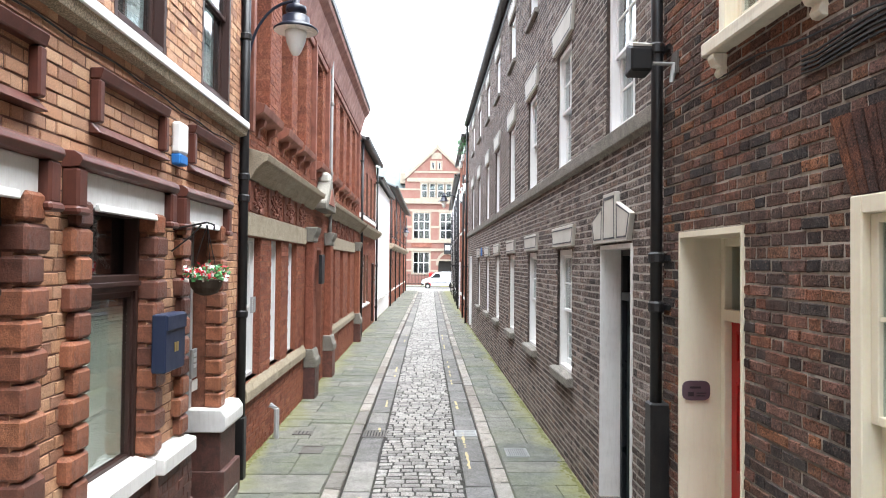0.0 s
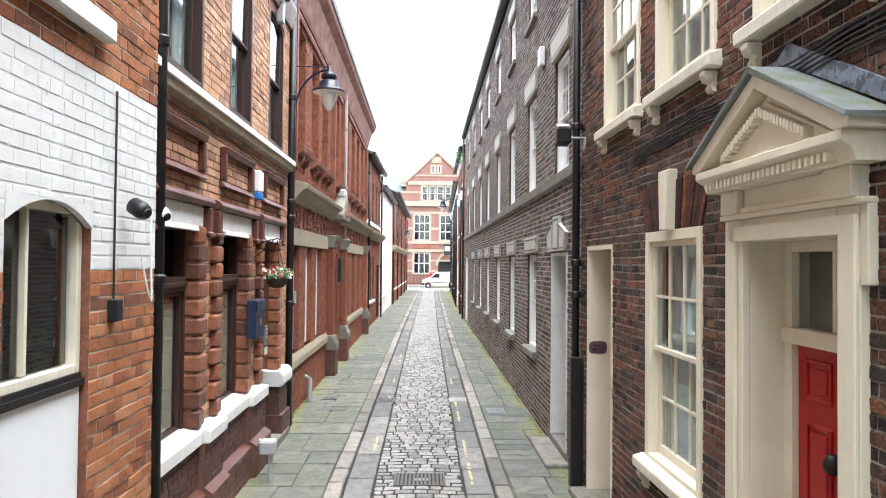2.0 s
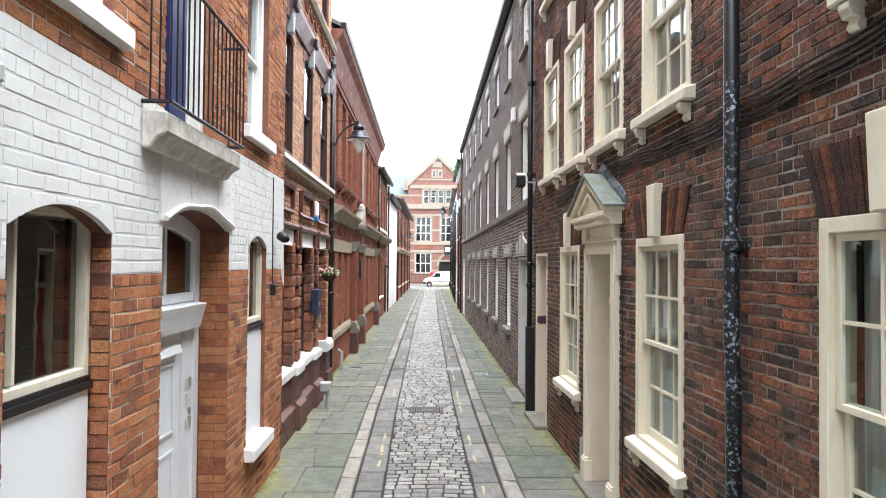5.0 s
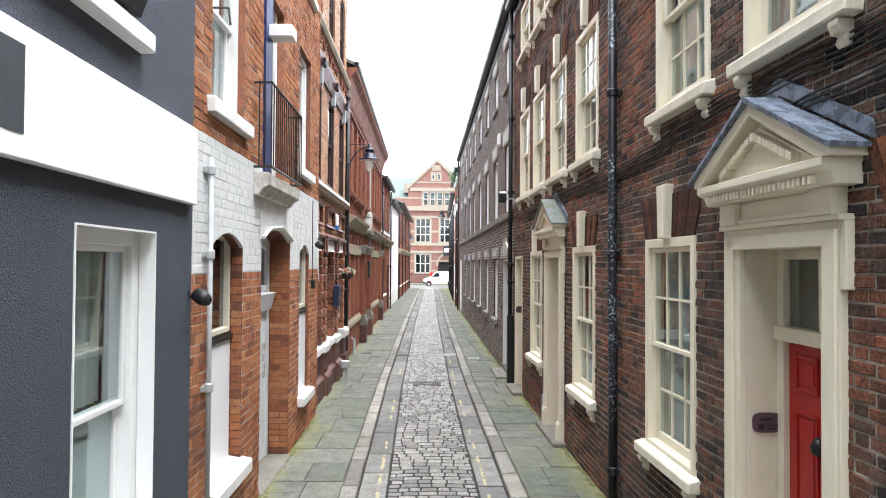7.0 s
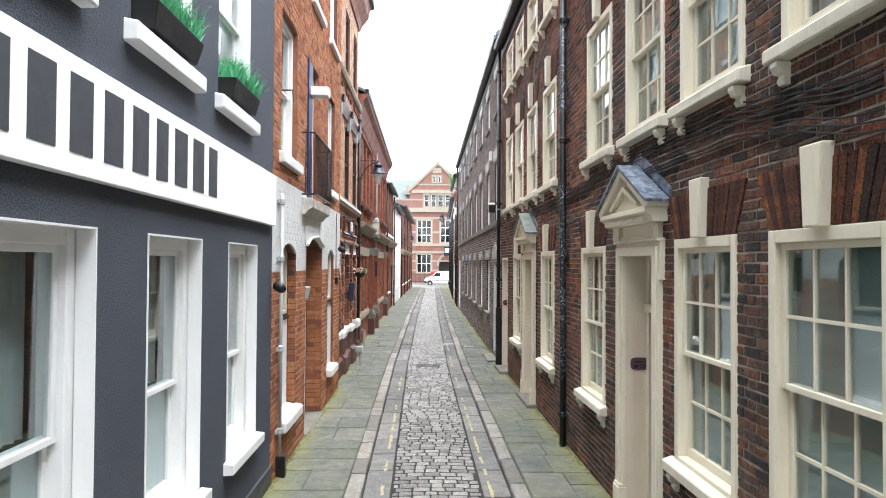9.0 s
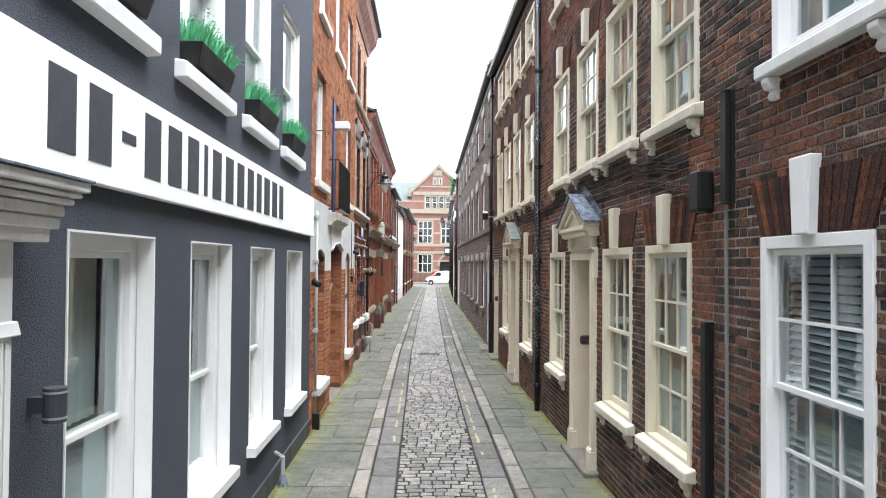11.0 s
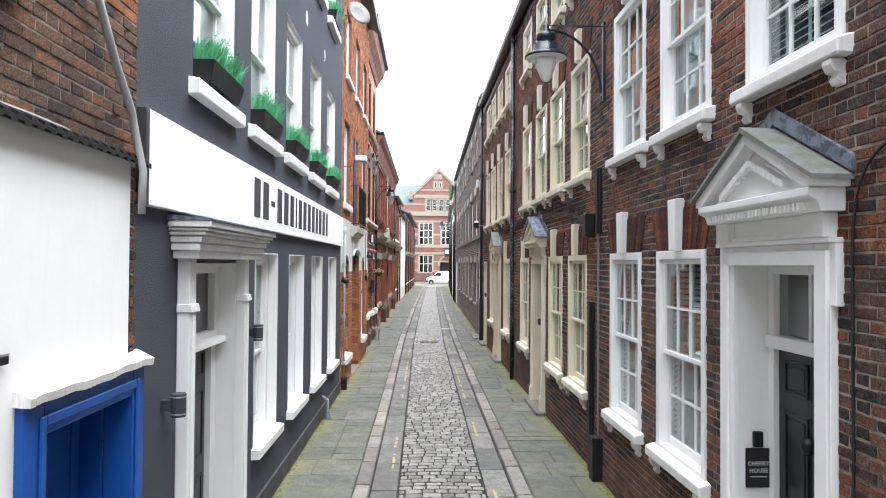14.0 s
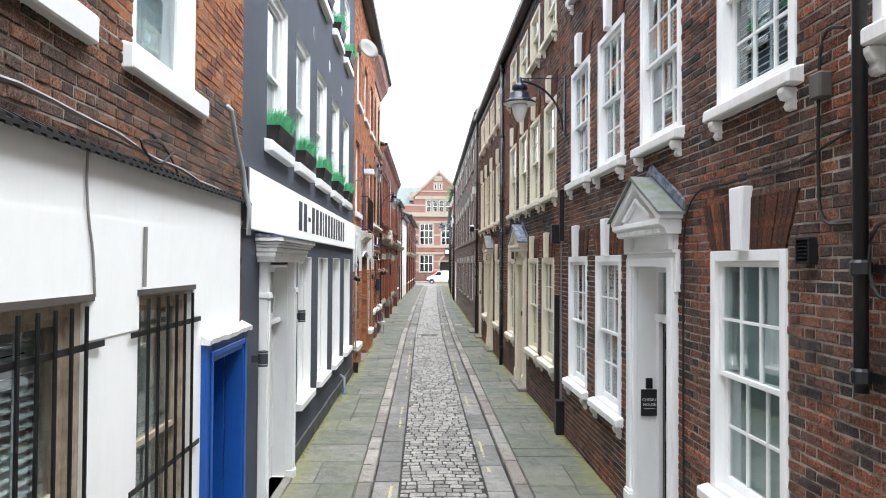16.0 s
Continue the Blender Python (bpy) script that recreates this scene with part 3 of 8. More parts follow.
def brickwork(wall, u0, u1, z0, z1, holes, mat, bond, course=0.069, long=0.232, joint=0.012, near=None, proud=0.006, seed=1, limit=300, uneven=0.004):
    """Courses of bricks on a wall, cut round its openings. Whole bricks within near (u0, u1, z0, z1) are parts of their own."""
    rnd = random.Random(seed)
    verts, faces, singles = [], [], []
    half = long / 2
    rows = int((z1 - z0) / course + 0.001)
    course = (z1 - z0) / rows
    for r in range(rows):
        a, b = z0 + r * course + joint / 2, z0 + (r + 1) * course - joint / 2
        if bond == "garden":
            kinds, start = ([half], 0.25 * half) if r % 4 == 3 else ([long], half if r % 2 else 0)
        elif bond == "flemish":
            kinds, start = [long, half], (0 if r % 2 else (long + half) / 2)
        else:
            kinds, start = [long], half if r % 2 else 0
        cuts = [h for h in holes if h[2] < b and h[3] > a]
        edges = sorted({u0, u1, *[min(max(c, u0), u1) for h in cuts for c in h[:2]]})
        u, i = u0 - start - rnd.random() * 0.01, 0
        while u < u1:
            w = kinds[i % len(kinds)]
            i += 1
            lo, hi = u + joint / 2, u + w - joint / 2
            if near and bond != "stretcher":
                lo, hi = lo + rnd.uniform(-0.003, 0.003), hi + rnd.uniform(-0.003, 0.003)
            u += w
            for e0, e1 in zip(edges, edges[1:]):
                s, t = max(lo, e0), min(hi, e1)
                if t - s < 0.02:
                    continue
                mid, za, zb = (s + t) / 2, a, b
                gone = False
                for h in cuts:
                    if h[0] < mid < h[1]:
                        if h[2] <= za and h[3] >= zb:
                            gone = True
                        elif h[3] < zb and h[2] <= za:
                            za = h[3]
                        elif h[2] > za:
                            zb = h[2]
                if gone or zb - za < 0.012:
                    continue
                p = max(0.002, proud + rnd.uniform(-uneven, uneven))
                whole = t - s > w - joint - 0.008 and zb - za > course - joint - 0.001
                if near and whole and len(singles) < limit and near[0] < mid < near[1] and near[2] < za < near[3]:
                    singles.append((mid, (za + zb) / 2, w, p))
                    continue
                c, o = 0.005, len(verts)
                j = [rnd.uniform(-0.0042, 0.0042) for _ in range(8)]
                verts += [(s + j[0], 0, za + j[1]), (t + j[2], 0, za + j[3]), (t + j[4], 0, zb + j[5]), (s + j[6], 0, zb + j[7])]
                q = [max(0.0015, p + rnd.uniform(-0.5, 0.5) * uneven) for _ in range(4)]
                verts += [(s + c + j[0], -q[0], za + c + j[1]), (t - c + j[2], -q[1], za + c + j[3]), (t - c + j[4], -q[2], zb - c + j[5]), (s + c + j[6], -q[3], zb - c + j[7])]
                faces += [tuple(k + o for k in f) for f in ((4, 5, 6, 7), (0, 1, 5, 4), (1, 2, 6, 5), (2, 3, 7, 6), (3, 0, 4, 7))]
    ob = new("brickwork", fast_mesh("brickwork", verts, faces, mat))
    ob.parent = wall
    ob["kind"] = "stuff"
    shared = {}
    for k, (mu, mz, w, p) in enumerate(singles):
        key = (round(w, 3), k % 3)
        if key not in shared:
            hw, hh, c = w / 2 - joint / 2, course / 2 - joint / 2, 0.004
            j = [rnd.uniform(-0.0025, 0.0025) for _ in range(8)]
            vs = [(-hw, 0.015, -hh), (hw, 0.015, -hh), (hw, 0.015, hh), (-hw, 0.015, hh),
                  (-hw + c + j[0], 0, -hh + c + j[1]), (hw - c + j[2], 0, -hh + c + j[3]), (hw - c + j[4], 0, hh - c + j[5]), (-hw + c + j[6], 0, hh - c + j[7])]
            shared[key] = fast_mesh("brick", vs, [(4, 5, 6, 7), (0, 1, 5, 4), (1, 2, 6, 5), (2, 3, 7, 6), (3, 0, 4, 7), (3, 2, 1, 0)], mat)
        part("brick", shared[key], None, wall, at=Matrix.Translation((mu, -p, mz)))
    return ob

# ---- ground ----
ROAD_LINE = [(-40, 0.55), (-13, 0.13), (6, -0.06), (24, -0.03), (62, 0.25), (72, 0.3)]
S_END = 66.0


def road_x(y):
    return along(ROAD_LINE, y)


def strip(name, mat, off0, off1, y0, y1, z, label, category, step=2.0, thick=0.2):
    """A sheet along the lane between two offsets, which are numbers or lines of (y, x)."""
    ys = [y0 + (y1 - y0) * i / max(1, round((y1 - y0) / step)) for i in range(max(1, round((y1 - y0) / step)) + 1)]
    fx = lambda o, y: along(o, y) if isinstance(o, list) else road_x(y) + o
    g = G()
    for a, b in zip(ys, ys[1:]):
        g.add([(fx(off0, a), a, z), (fx(off1, a), a, z), (fx(off1, b), b, z), (fx(off0, b), b, z)], [(0, 1, 2, 3)])
    ob = new(name, fast_mesh(name, g.v, g.f, mat))
    return tagged(ob, label, category, kind="structure")


ground = new("ground", fast_mesh("ground", [(-900, -900, -0.16), (900, -900, -0.16), (900, 900, -0.16), (-900, 900, -0.16)], [(0, 1, 2, 3)], "asphalt"))
tagged(ground, "dark ground sheet beneath the lane and streets", "ground", kind="structure")
KERB, PAVE = 0.07, 0.085


def crown(o):
    """Height of the setts' crown at an offset from the lane's middle."""
    return 0.02 * (1 - (o / 0.53) ** 2) if abs(o) < 0.53 else 0.0


def road_bed():
    offs = [-0.98, -0.86, -0.54, -0.45, -0.3, -0.15, 0.0, 0.15, 0.3, 0.45, 0.54, 0.86, 0.98]
    g = G()
    for k in range(-20, 33):
        a, b = 2.0 * k, 2.0 * k + 2.0
        for p, q in zip(offs, offs[1:]):
            h = [crown(o) - (0.010 if abs(o) < 0.54 else 0.003) for o in (p, q)]
            g.add([(road_x(a) + p, a, h[0]), (road_x(a) + q, a, h[1]), (road_x(b) + q, b, h[1]), (road_x(b) + p, b, h[0])], [(0, 1, 2, 3)])
    return tagged(new("road", fast_mesh("road", g.v, g.f, "sett_joint")), "dark joint bed under the cobbled lane", "road", kind="structure")


road = road_bed()
pave_left = strip("pavement_left", "slab_joint", LEFT_LINE, -0.95, -40, S_END, KERB + 0.004, "flagstone footway bed beside the red brick fronts", "pavement")
pave_right = strip("pavement_right", "slab_joint", 0.95, RIGHT_LINE, -40, S_END, KERB + 0.004, "flagstone footway bed beside the dark brick fronts", "pavement")


def stone_row(parent, name, mat, x0f, x1f, y0, y1, lmin, lmax, z, depth, gap, seed, chamfer=0.006, tilt=0.004, single=None):
    """A row of stones along the lane; those within single are parts of their own, the rest one mesh."""
    rnd = random.Random(seed)
    rest = G()
    y = y0
    while y < y1:
        ln = rnd.uniform(lmin, lmax)
        a, b = y + gap / 2, min(y + ln, y1) - gap / 2
        y += ln
        if b - a < 0.1:
            continue
        d = [rnd.uniform(-tilt, tilt) for _ in range(4)]
        base = [(x0f(a), a), (x1f(a), a), (x1f(b), b), (x0f(b), b)]
        cx, cy = sum(p[0] for p in base) / 4, sum(p[1] for p in base) / 4
        own = single and single[0] < cy < single[1]
        ox, oy = (cx, cy) if own else (0, 0)
        c = chamfer
        sh = [(1, 1), (-1, 1), (-1, -1), (1, -1)]
        j = [(rnd.uniform(-0.006, 0.006), rnd.uniform(-0.006, 0.006)) for _ in range(4)]
        low = [(px + jx - ox, py + jy - oy, z - depth) for (px, py), (jx, jy) in zip(base, j)]
        mid = [(px + jx - ox, py + jy - oy, z - c + dz) for (px, py), (jx, jy), dz in zip(base, j, d)]
        top = [(px + jx + sx * c - ox, py + jy + sy * c - oy, z + dz) for (px, py), (jx, jy), (sx, sy), dz in zip(base, j, sh, d)]
        vs = low + mid + top
        fs = [(8, 9, 10, 11)] + [(i, (i + 1) % 4, (i + 1) % 4 + 4, i + 4) for i in range(4)] + [(i + 4, (i + 1) % 4 + 4, (i + 1) % 4 + 8, i + 8) for i in range(4)]
        if own:
            part(name, fast_mesh(name, vs, fs, mat), None, parent, at=Matrix.Translation((ox, oy, 0)))
        else:
            rest.add(vs, fs)
    if rest.v:
        ob = part(name + "_rows", fast_mesh(name + "_rows", rest.v, rest.f, mat), None, parent)
        ob["kind"] = "stuff"


def build_ground_stones():
    near = (-20, 24)
    for s, pv, line in ((-1, pave_left, LEFT_LINE), (1, pave_right, RIGHT_LINE)):
        kx = lambda y, o, s=s: road_x(y) + s * o
        lo = (lambda f, g2: (f, g2)) if s > 0 else (lambda f, g2: (g2, f))
        f0, f1 = lo(lambda y: kx(y, 0.548), lambda y: kx(y, 0.858))
        stone_row(road, "gutter_slab", "gutter_stone", f0, f1, -26, S_END, 0.75, 1.25, 0.006, 0.1, 0.034, 11 + s, single=near)
        f0, f1 = lo(lambda y: kx(y, 0.872), lambda y: kx(y, 1.055))
        stone_row(pv, "kerb", "kerb_stone", f0, f1, -26, S_END, 0.55, 1.2, PAVE - 0.005, 0.2, 0.042, 21 + s, 0.014, 0.005, single=near)
        def edge(q, y, s=s, line=line):
            return kx(y, 1.062) * (1 - q) + (along(line, y) + s * 0.02) * q

        rnd, y, rest = random.Random(61 + s), -26.0, G()
        while y < S_END:
            ln = rnd.uniform(0.5, 1.05)
            kind = rnd.random()
            cuts = [0, 1] if kind < 0.35 else [0, rnd.uniform(0.35, 0.65), 1]
            for q0, q1 in zip(cuts, cuts[1:]):
                pieces = [(y, y + ln)] if rnd.random() < 0.82 else [(y, y + ln * 0.5), (y + ln * 0.5, y + ln)]
                for a, b in pieces:
                    a, b = a + 0.010, b - 0.010
                    c, z = 0.005, PAVE + rnd.uniform(-0.003, 0.004)
                    base = [(edge(q0, a) + s * 0.006, a), (edge(q1, a) - s * 0.006, a), (edge(q1, b) - s * 0.006, b), (edge(q0, b) + s * 0.006, b)]
                    if s < 0:
                        base = [base[1], base[0], base[3], base[2]]
                    cx, cy = sum(p[0] for p in base) / 4, (a + b) / 2
                    base = [(px + rnd.uniform(-0.006, 0.006), py + rnd.uniform(-0.012, 0.012)) for px, py in base]
                    own = near[0] < cy < near[1]
                    ox, oy = (cx, cy) if own else (0, 0)
                    sh = [(1, 1), (-1, 1), (-1, -1), (1, -1)]
                    vs = [(px - ox, py - oy, z - 0.06) for px, py in base] + [(px - ox, py - oy, z - c) for px, py in base]
                    vs += [(px + sx * c - ox, py + sy * c - oy, z + rnd.uniform(-0.004, 0.004)) for (px, py), (sx, sy) in zip(base, sh)]
                    fs = [(8, 9, 10, 11)] + [(i, (i + 1) % 4, (i + 1) % 4 + 4, i + 4) for i in range(4)] + [(i + 4, (i + 1) % 4 + 4, (i + 1) % 4 + 8, i + 8) for i in range(4)]
                    if own:
                        part("flagstone", fast_mesh("flagstone", vs, fs, "flagstone"), None, pv, at=Matrix.Translation((ox, oy, 0)))
                    else:
                        rest.add(vs, fs)
            y += ln
        ob = part("flagstones", fast_mesh("flagstones", rest.v, rest.f, "flagstone"), None, pv)
        ob["kind"] = "stuff"
    # the setts, laid across the lane
    rnd = random.Random(5)
    rest, singles, shapes = G(), [], []
    y = -24.0
    while y < S_END:
        d = rnd.uniform(0.135, 0.165)
        x, shift = -0.53, rnd.uniform(0, 0.12)
        x -= shift
        while x < 0.53:
            w = rnd.uniform(0.13, 0.235)
            a, b = max(x, -0.53), min(x + w, 0.53)
            x += w
            if b - a < 0.05:
                continue
            cx, cy = (a + b) / 2 + road_x(y), y + d / 2 + rnd.uniform(-0.003, 0.003)
            
            hw, hd, tz = (b - a) / 2 - 0.008, d / 2 - 0.021, crown((a + b) / 2) + rnd.uniform(-0.003, 0.004)
            j = [rnd.uniform(-0.004, 0.004) for _ in range(8)]
            c = 0.014
            vs = [(-hw + j[0], -hd + j[1], -0.04), (hw + j[2], -hd + j[3], -0.04), (hw + j[4], hd + j[5], -0.04), (-hw + j[6], hd + j[7], -0.04)]
            vs += [(px, py, -0.011) for px, py, _ in vs[:4]]
            vs += [(px * (1 - c / hw), py * (1 - c / max(hd, 0.03)), 0.0 + rnd.uniform(-0.003, 0.003)) for px, py, _ in vs[:4]]
            fs = [(8, 9, 10, 11)] + [(i, (i + 1) % 4, (i + 1) % 4 + 4, i + 4) for i in range(4)] + [(i + 4, (i + 1) % 4 + 4, (i + 1) % 4 + 8, i + 8) for i in range(4)]
            if -13.6 < cy < -9.2 and len(singles) < 300:
                singles.append(1)
                part("sett", fast_mesh("sett", vs, fs, "sett"), None, road, at=Matrix.Translation((cx, cy, tz)))
            else:
                rest.add([(px + cx, py + cy, pz + tz) for px, py, pz in vs], fs)
        y += d
    ob = part("setts", fast_mesh("setts", rest.v, rest.f, "sett"), None, road)
    ob["kind"] = "stuff"


# ---- walls ----
BRICK_JOBS = []


def house_wall(name, f, z0, z1, holes, mortar, label, reveal_mat=None, thick=0.28, shell=True, roof=True, depth=4.0):
    """A front wall with its openings, closed behind by a plain near-black shell."""
    g = slab_with_holes(0, f.length, z0, z1, holes, 0.0, thick)
    w = solid(name, g, [mortar, reveal_mat or mortar], f.m, label, "wall", kind="structure")
    if shell:
        s = G()
        s.box(0, f.length, depth, depth + 0.1, z0, z1)
        s.box(-0.0, 0.1, thick + 0.002, depth, z0, z1).box(f.length - 0.1, f.length, thick + 0.002, depth, z0, z1)
        if roof:
            s.box(0, f.length, 0.002, depth, z1 + 0.002, z1 + 0.12)
        # the shell's own colour is darkened to pass for unlit rooms
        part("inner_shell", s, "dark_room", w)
    return w


# ---- windows ----
KINDS = {}


def sash_window(m, w, h, mat, cols=3, rows=(2, 2), recess=0.05, casing=0.10, sill=(0.10, 0.11, 0.08), brackets=True, fill="curtain",
                label="sash window", meeting=0.5, bar=0.02, sillmat=None, group="sash windows", rail=0.05):
    key = (w, h, mat, cols, rows, recess, casing, sill, brackets, fill, label, meeting)
    if key in KINDS:
        return copy_thing(KINDS[key], m)
    t = thing("sash_window", m, label, "window", group)
    KINDS[key] = t
    a, b = -w / 2, w / 2
    part("casing", G().ring(a, b, 0, h, casing, recess - 0.055, recess + 0.10, bottom=0.05), mat, t, bevel=0.006)
    ia, ib, iz0, iz1 = a + casing, b - casing, 0.05, h - casing
    zm = iz0 + (iz1 - iz0) * (1 - meeting)
    for nm, z0, z1, y0, r in (("upper_sash", zm - 0.02, iz1, recess - 0.015, rows[0]), ("lower_sash", iz0, zm + 0.02, recess + 0.03, rows[1])):
        bot = 0.075 if nm == "lower_sash" else 0.04
        s = part(nm, G().ring(ia, ib, z0, z1, rail, y0, y0 + 0.04, top=0.04, bottom=bot), mat, t, bevel=0.004)
        pa, pb, pz0, pz1 = ia + rail, ib - rail, z0 + bot, z1 - 0.04
        if cols > 1 or r > 1:
            g = G()
            for i in range(1, cols):
                x = pa + (pb - pa) * i / cols
                g.box(x - bar / 2, x + bar / 2, y0 + 0.008, y0 + 0.034, pz0, pz1)
            for i in range(1, r):
                z = pz0 + (pz1 - pz0) * i / r
                g.box(pa, pb, y0 + 0.009, y0 + 0.033, z - bar / 2, z + bar / 2)
            part("glazing_bars", g, mat, s)
        pw, ph = (pb - pa) / cols, (pz1 - pz0) / r
        pane = G().box(-pw / 2, pw / 2, 0, 0.004, -ph / 2, ph / 2).mesh("pane", "glass")
        for i in range(cols):
            for k in range(r):
                o = part("pane", pane, None, s, at=Matrix.Translation((pa + (i + 0.5) * pw, y0 + 0.02, pz0 + (k + 0.5) * ph)) @ pose(0, 0, 0, random.uniform(-0.7, 0.7), 0, random.uniform(-0.7, 0.7)))
                o.visible_shadow = False
    if sill:
        d, sh, ext = sill
        part("sill", G().run([(-d, -sh + 0.01), (0.1, -sh), (0.1, 0.012), (recess - 0.05, 0.012), (-d, -0.012)], a - ext, b + ext), sillmat or mat, t, bevel=0.01, rough=0.002)
    if brackets and sill:
        prof = [(-0.0, -sill[1] - 0.14), (0.03, -sill[1] - 0.14), (0.03, -sill[1]), (-sill[0] + 0.01, -sill[1]), (-sill[0] + 0.01, -sill[1] - 0.03), (-sill[0] + 0.03, -sill[1] - 0.07),
                (-0.035, -sill[1] - 0.075), (-0.05, -sill[1] - 0.11), (-0.035, -sill[1] - 0.135)]
        for x in (a - sill[2] + 0.08, b + sill[2] - 0.16):
            part("bracket", G().run(prof, x, x + 0.085), sillmat or mat, t, bevel=0.004)
    yb = recess + 0.14
    if fill in ("curtain", "net_curtain"):
        k, g = 36, G()
        xs = [ia - 0.02 + (ib - ia + 0.04) * i / k for i in range(k + 1)]
        ys = [yb + 0.018 * math.sin(i * 1.7) + 0.012 * math.sin(i * 0.6 + 1) for i in range(k + 1)]
        for i in range(k):
            g.add([(xs[i], ys[i], 0), (xs[i + 1], ys[i + 1], 0), (xs[i + 1], ys[i + 1], h), (xs[i], ys[i], h)], [(0, 1, 2, 3)])
        part("curtain", g, fill, t, smooth=True)
    elif fill == "parted":
        for c0, c1 in ((ia - 0.02, ia + (ib - ia) * 0.30), (ib - (ib - ia) * 0.30, ib + 0.02)):
            k, g = 14, G()
            for i in range(k):
                p, q = c0 + (c1 - c0) * i / k, c0 + (c1 - c0) * (i + 1) / k
                yp, yq = yb + 0.025 * math.sin(i * 1.8), yb + 0.025 * math.sin((i + 1) * 1.8)
                g.add([(p, yp, 0), (q, yq, 0), (q, yq, h), (p, yp, h)], [(0, 1, 2, 3)])
            part("curtain", g, "curtain", t, smooth=True)
    elif fill == "blind":
        g = G()
        n = int((iz1 - iz0) / 0.052)
        for i in range(n):
            z = iz0 + 0.03 + i * 0.052
            g.add([(ia, yb - 0.045, z - 0.016), (ib, yb - 0.045, z - 0.016), (ib, yb - 0.005, z + 0.016), (ia, yb - 0.005, z + 0.016),
                   (ia, yb - 0.045, z - 0.012), (ib, yb - 0.045, z - 0.012), (ib, yb - 0.005, z + 0.020), (ia, yb - 0.005, z + 0.020)],
                  [(0, 1, 2, 3), (7, 6, 5, 4), (0, 4, 5, 1)])
        part("blind", g, "blind_slat", t)
        for q in (0.22, 0.5, 0.78):
            x = ia + (ib - ia) * q
            part("blind_tape", G().box(x - 0.018, x + 0.018, yb - 0.050, yb - 0.047, iz0, iz1), "blind_slat", t)
    elif fill == "obscured":
        part("obscured_film", G().box(ia, ib, yb - 0.05, yb - 0.045, iz0, iz1), "obscured", t, "dimpled grey-green obscured glass")
    elif fill == "frost":
        part("frosted_film", G().box(ia, ib, yb - 0.07, yb - 0.065, iz0, zm), "frosted", t)
        for c0, c1 in ((ia, ib),):
            k, g = 30, G()
            for i in range(k):
                p, q = c0 + (c1 - c0) * i / k, c0 + (c1 - c0) * (i + 1) / k
                g.add([(p, yb + 0.03 + 0.02 * math.sin(i * 1.8), zm), (q, yb + 0.03 + 0.02 * math.sin((i + 1) * 1.8), zm), (q, yb + 0.03 + 0.02 * math.sin((i + 1) * 1.8), h), (p, yb + 0.03 + 0.02 * math.sin(i * 1.8), h)], [(0, 1, 2, 3)])
            part("curtain", g, "curtain", t, smooth=True)
    return t


def keystone(f, y, z0, z1, mat, w0=0.17, w1=0.23, out=0.075):
    m = f.at(y)
    k = solid("keystone", G().prism([(-w0 / 2, z0), (w0 / 2, z0), (w1 / 2, z1), (-w1 / 2, z1)], -out, 0.0).prism([(-w0 / 2 + 0.045, z0 + 0.005), (w0 / 2 + 0.0, z0 + 0.004), (w1 / 2, z1 - 0.005), (-w1 / 2 + 0.05, z1 - 0.005)], -out - 0.012, -out + 0.001), mat, m,
              "painted wedge-shaped keystone over a window", "keystone", "keystones", bevel=0.006)
    return k


def flat_arch(f, wall, y, w, z0, z1, n=16, splay=0.16):
    """A splayed flat arch of rubbed bricks on edge, each one a part of the wall."""
    u = f.u(y)
    for i in range(n):
        a, b = i / n, (i + 1) / n
        bx = [(-w / 2 + w * a), (-w / 2 + w * b)]
        tx = [(-w / 2 - splay + (w + 2 * splay) * a), (-w / 2 - splay + (w + 2 * splay) * b)]
        cx = sum(bx + tx) / 4
        g = G().prism([(bx[0] + 0.005 - cx, z0), (bx[1] - 0.005 - cx, z0), (tx[1] - 0.006 - cx, z1), (tx[0] + 0.006 - cx, z1)], -0.014 - 0.002 * (i % 3), 0.0)
        part("voussoir", fast_mesh("voussoir", g.v, g.f, "rubbed_brick"), None, wall, at=Matrix.Translation((u + cx, 0, 0)))

# ---- the dark brick side ----
r0 = Facade("R", -34.0, -10.0)
r1 = Facade("R", -10.0, 5.35)
r2 = Facade("R", 5.35, 30.2)
EAVE_R = 8.2

R0_G, R0_F = (-19.0, -16.59, -12.95, -11.31), (-18.6, -16.71, -14.80, -13.05, -11.46)
R1_G, R1_F = (-8.98, -7.38, -4.02, -1.01, 2.45), (-9.14, -7.51, -5.98, -4.30, -1.16, 0.58, 2.23, 3.78)
R2_G, R2_F = (9.2, 12.0, 14.85, 17.8, 20.6, 23.8), (6.6, 9.3, 12.05, 14.9, 17.9, 20.7, 23.9, 27.0)
GW, G0, G1 = 1.15, 1.05, 2.91
FW, F0, F1 = 1.14, 4.02, 5.68
SW, S0, S1 = 1.10, 6.85, 7.85

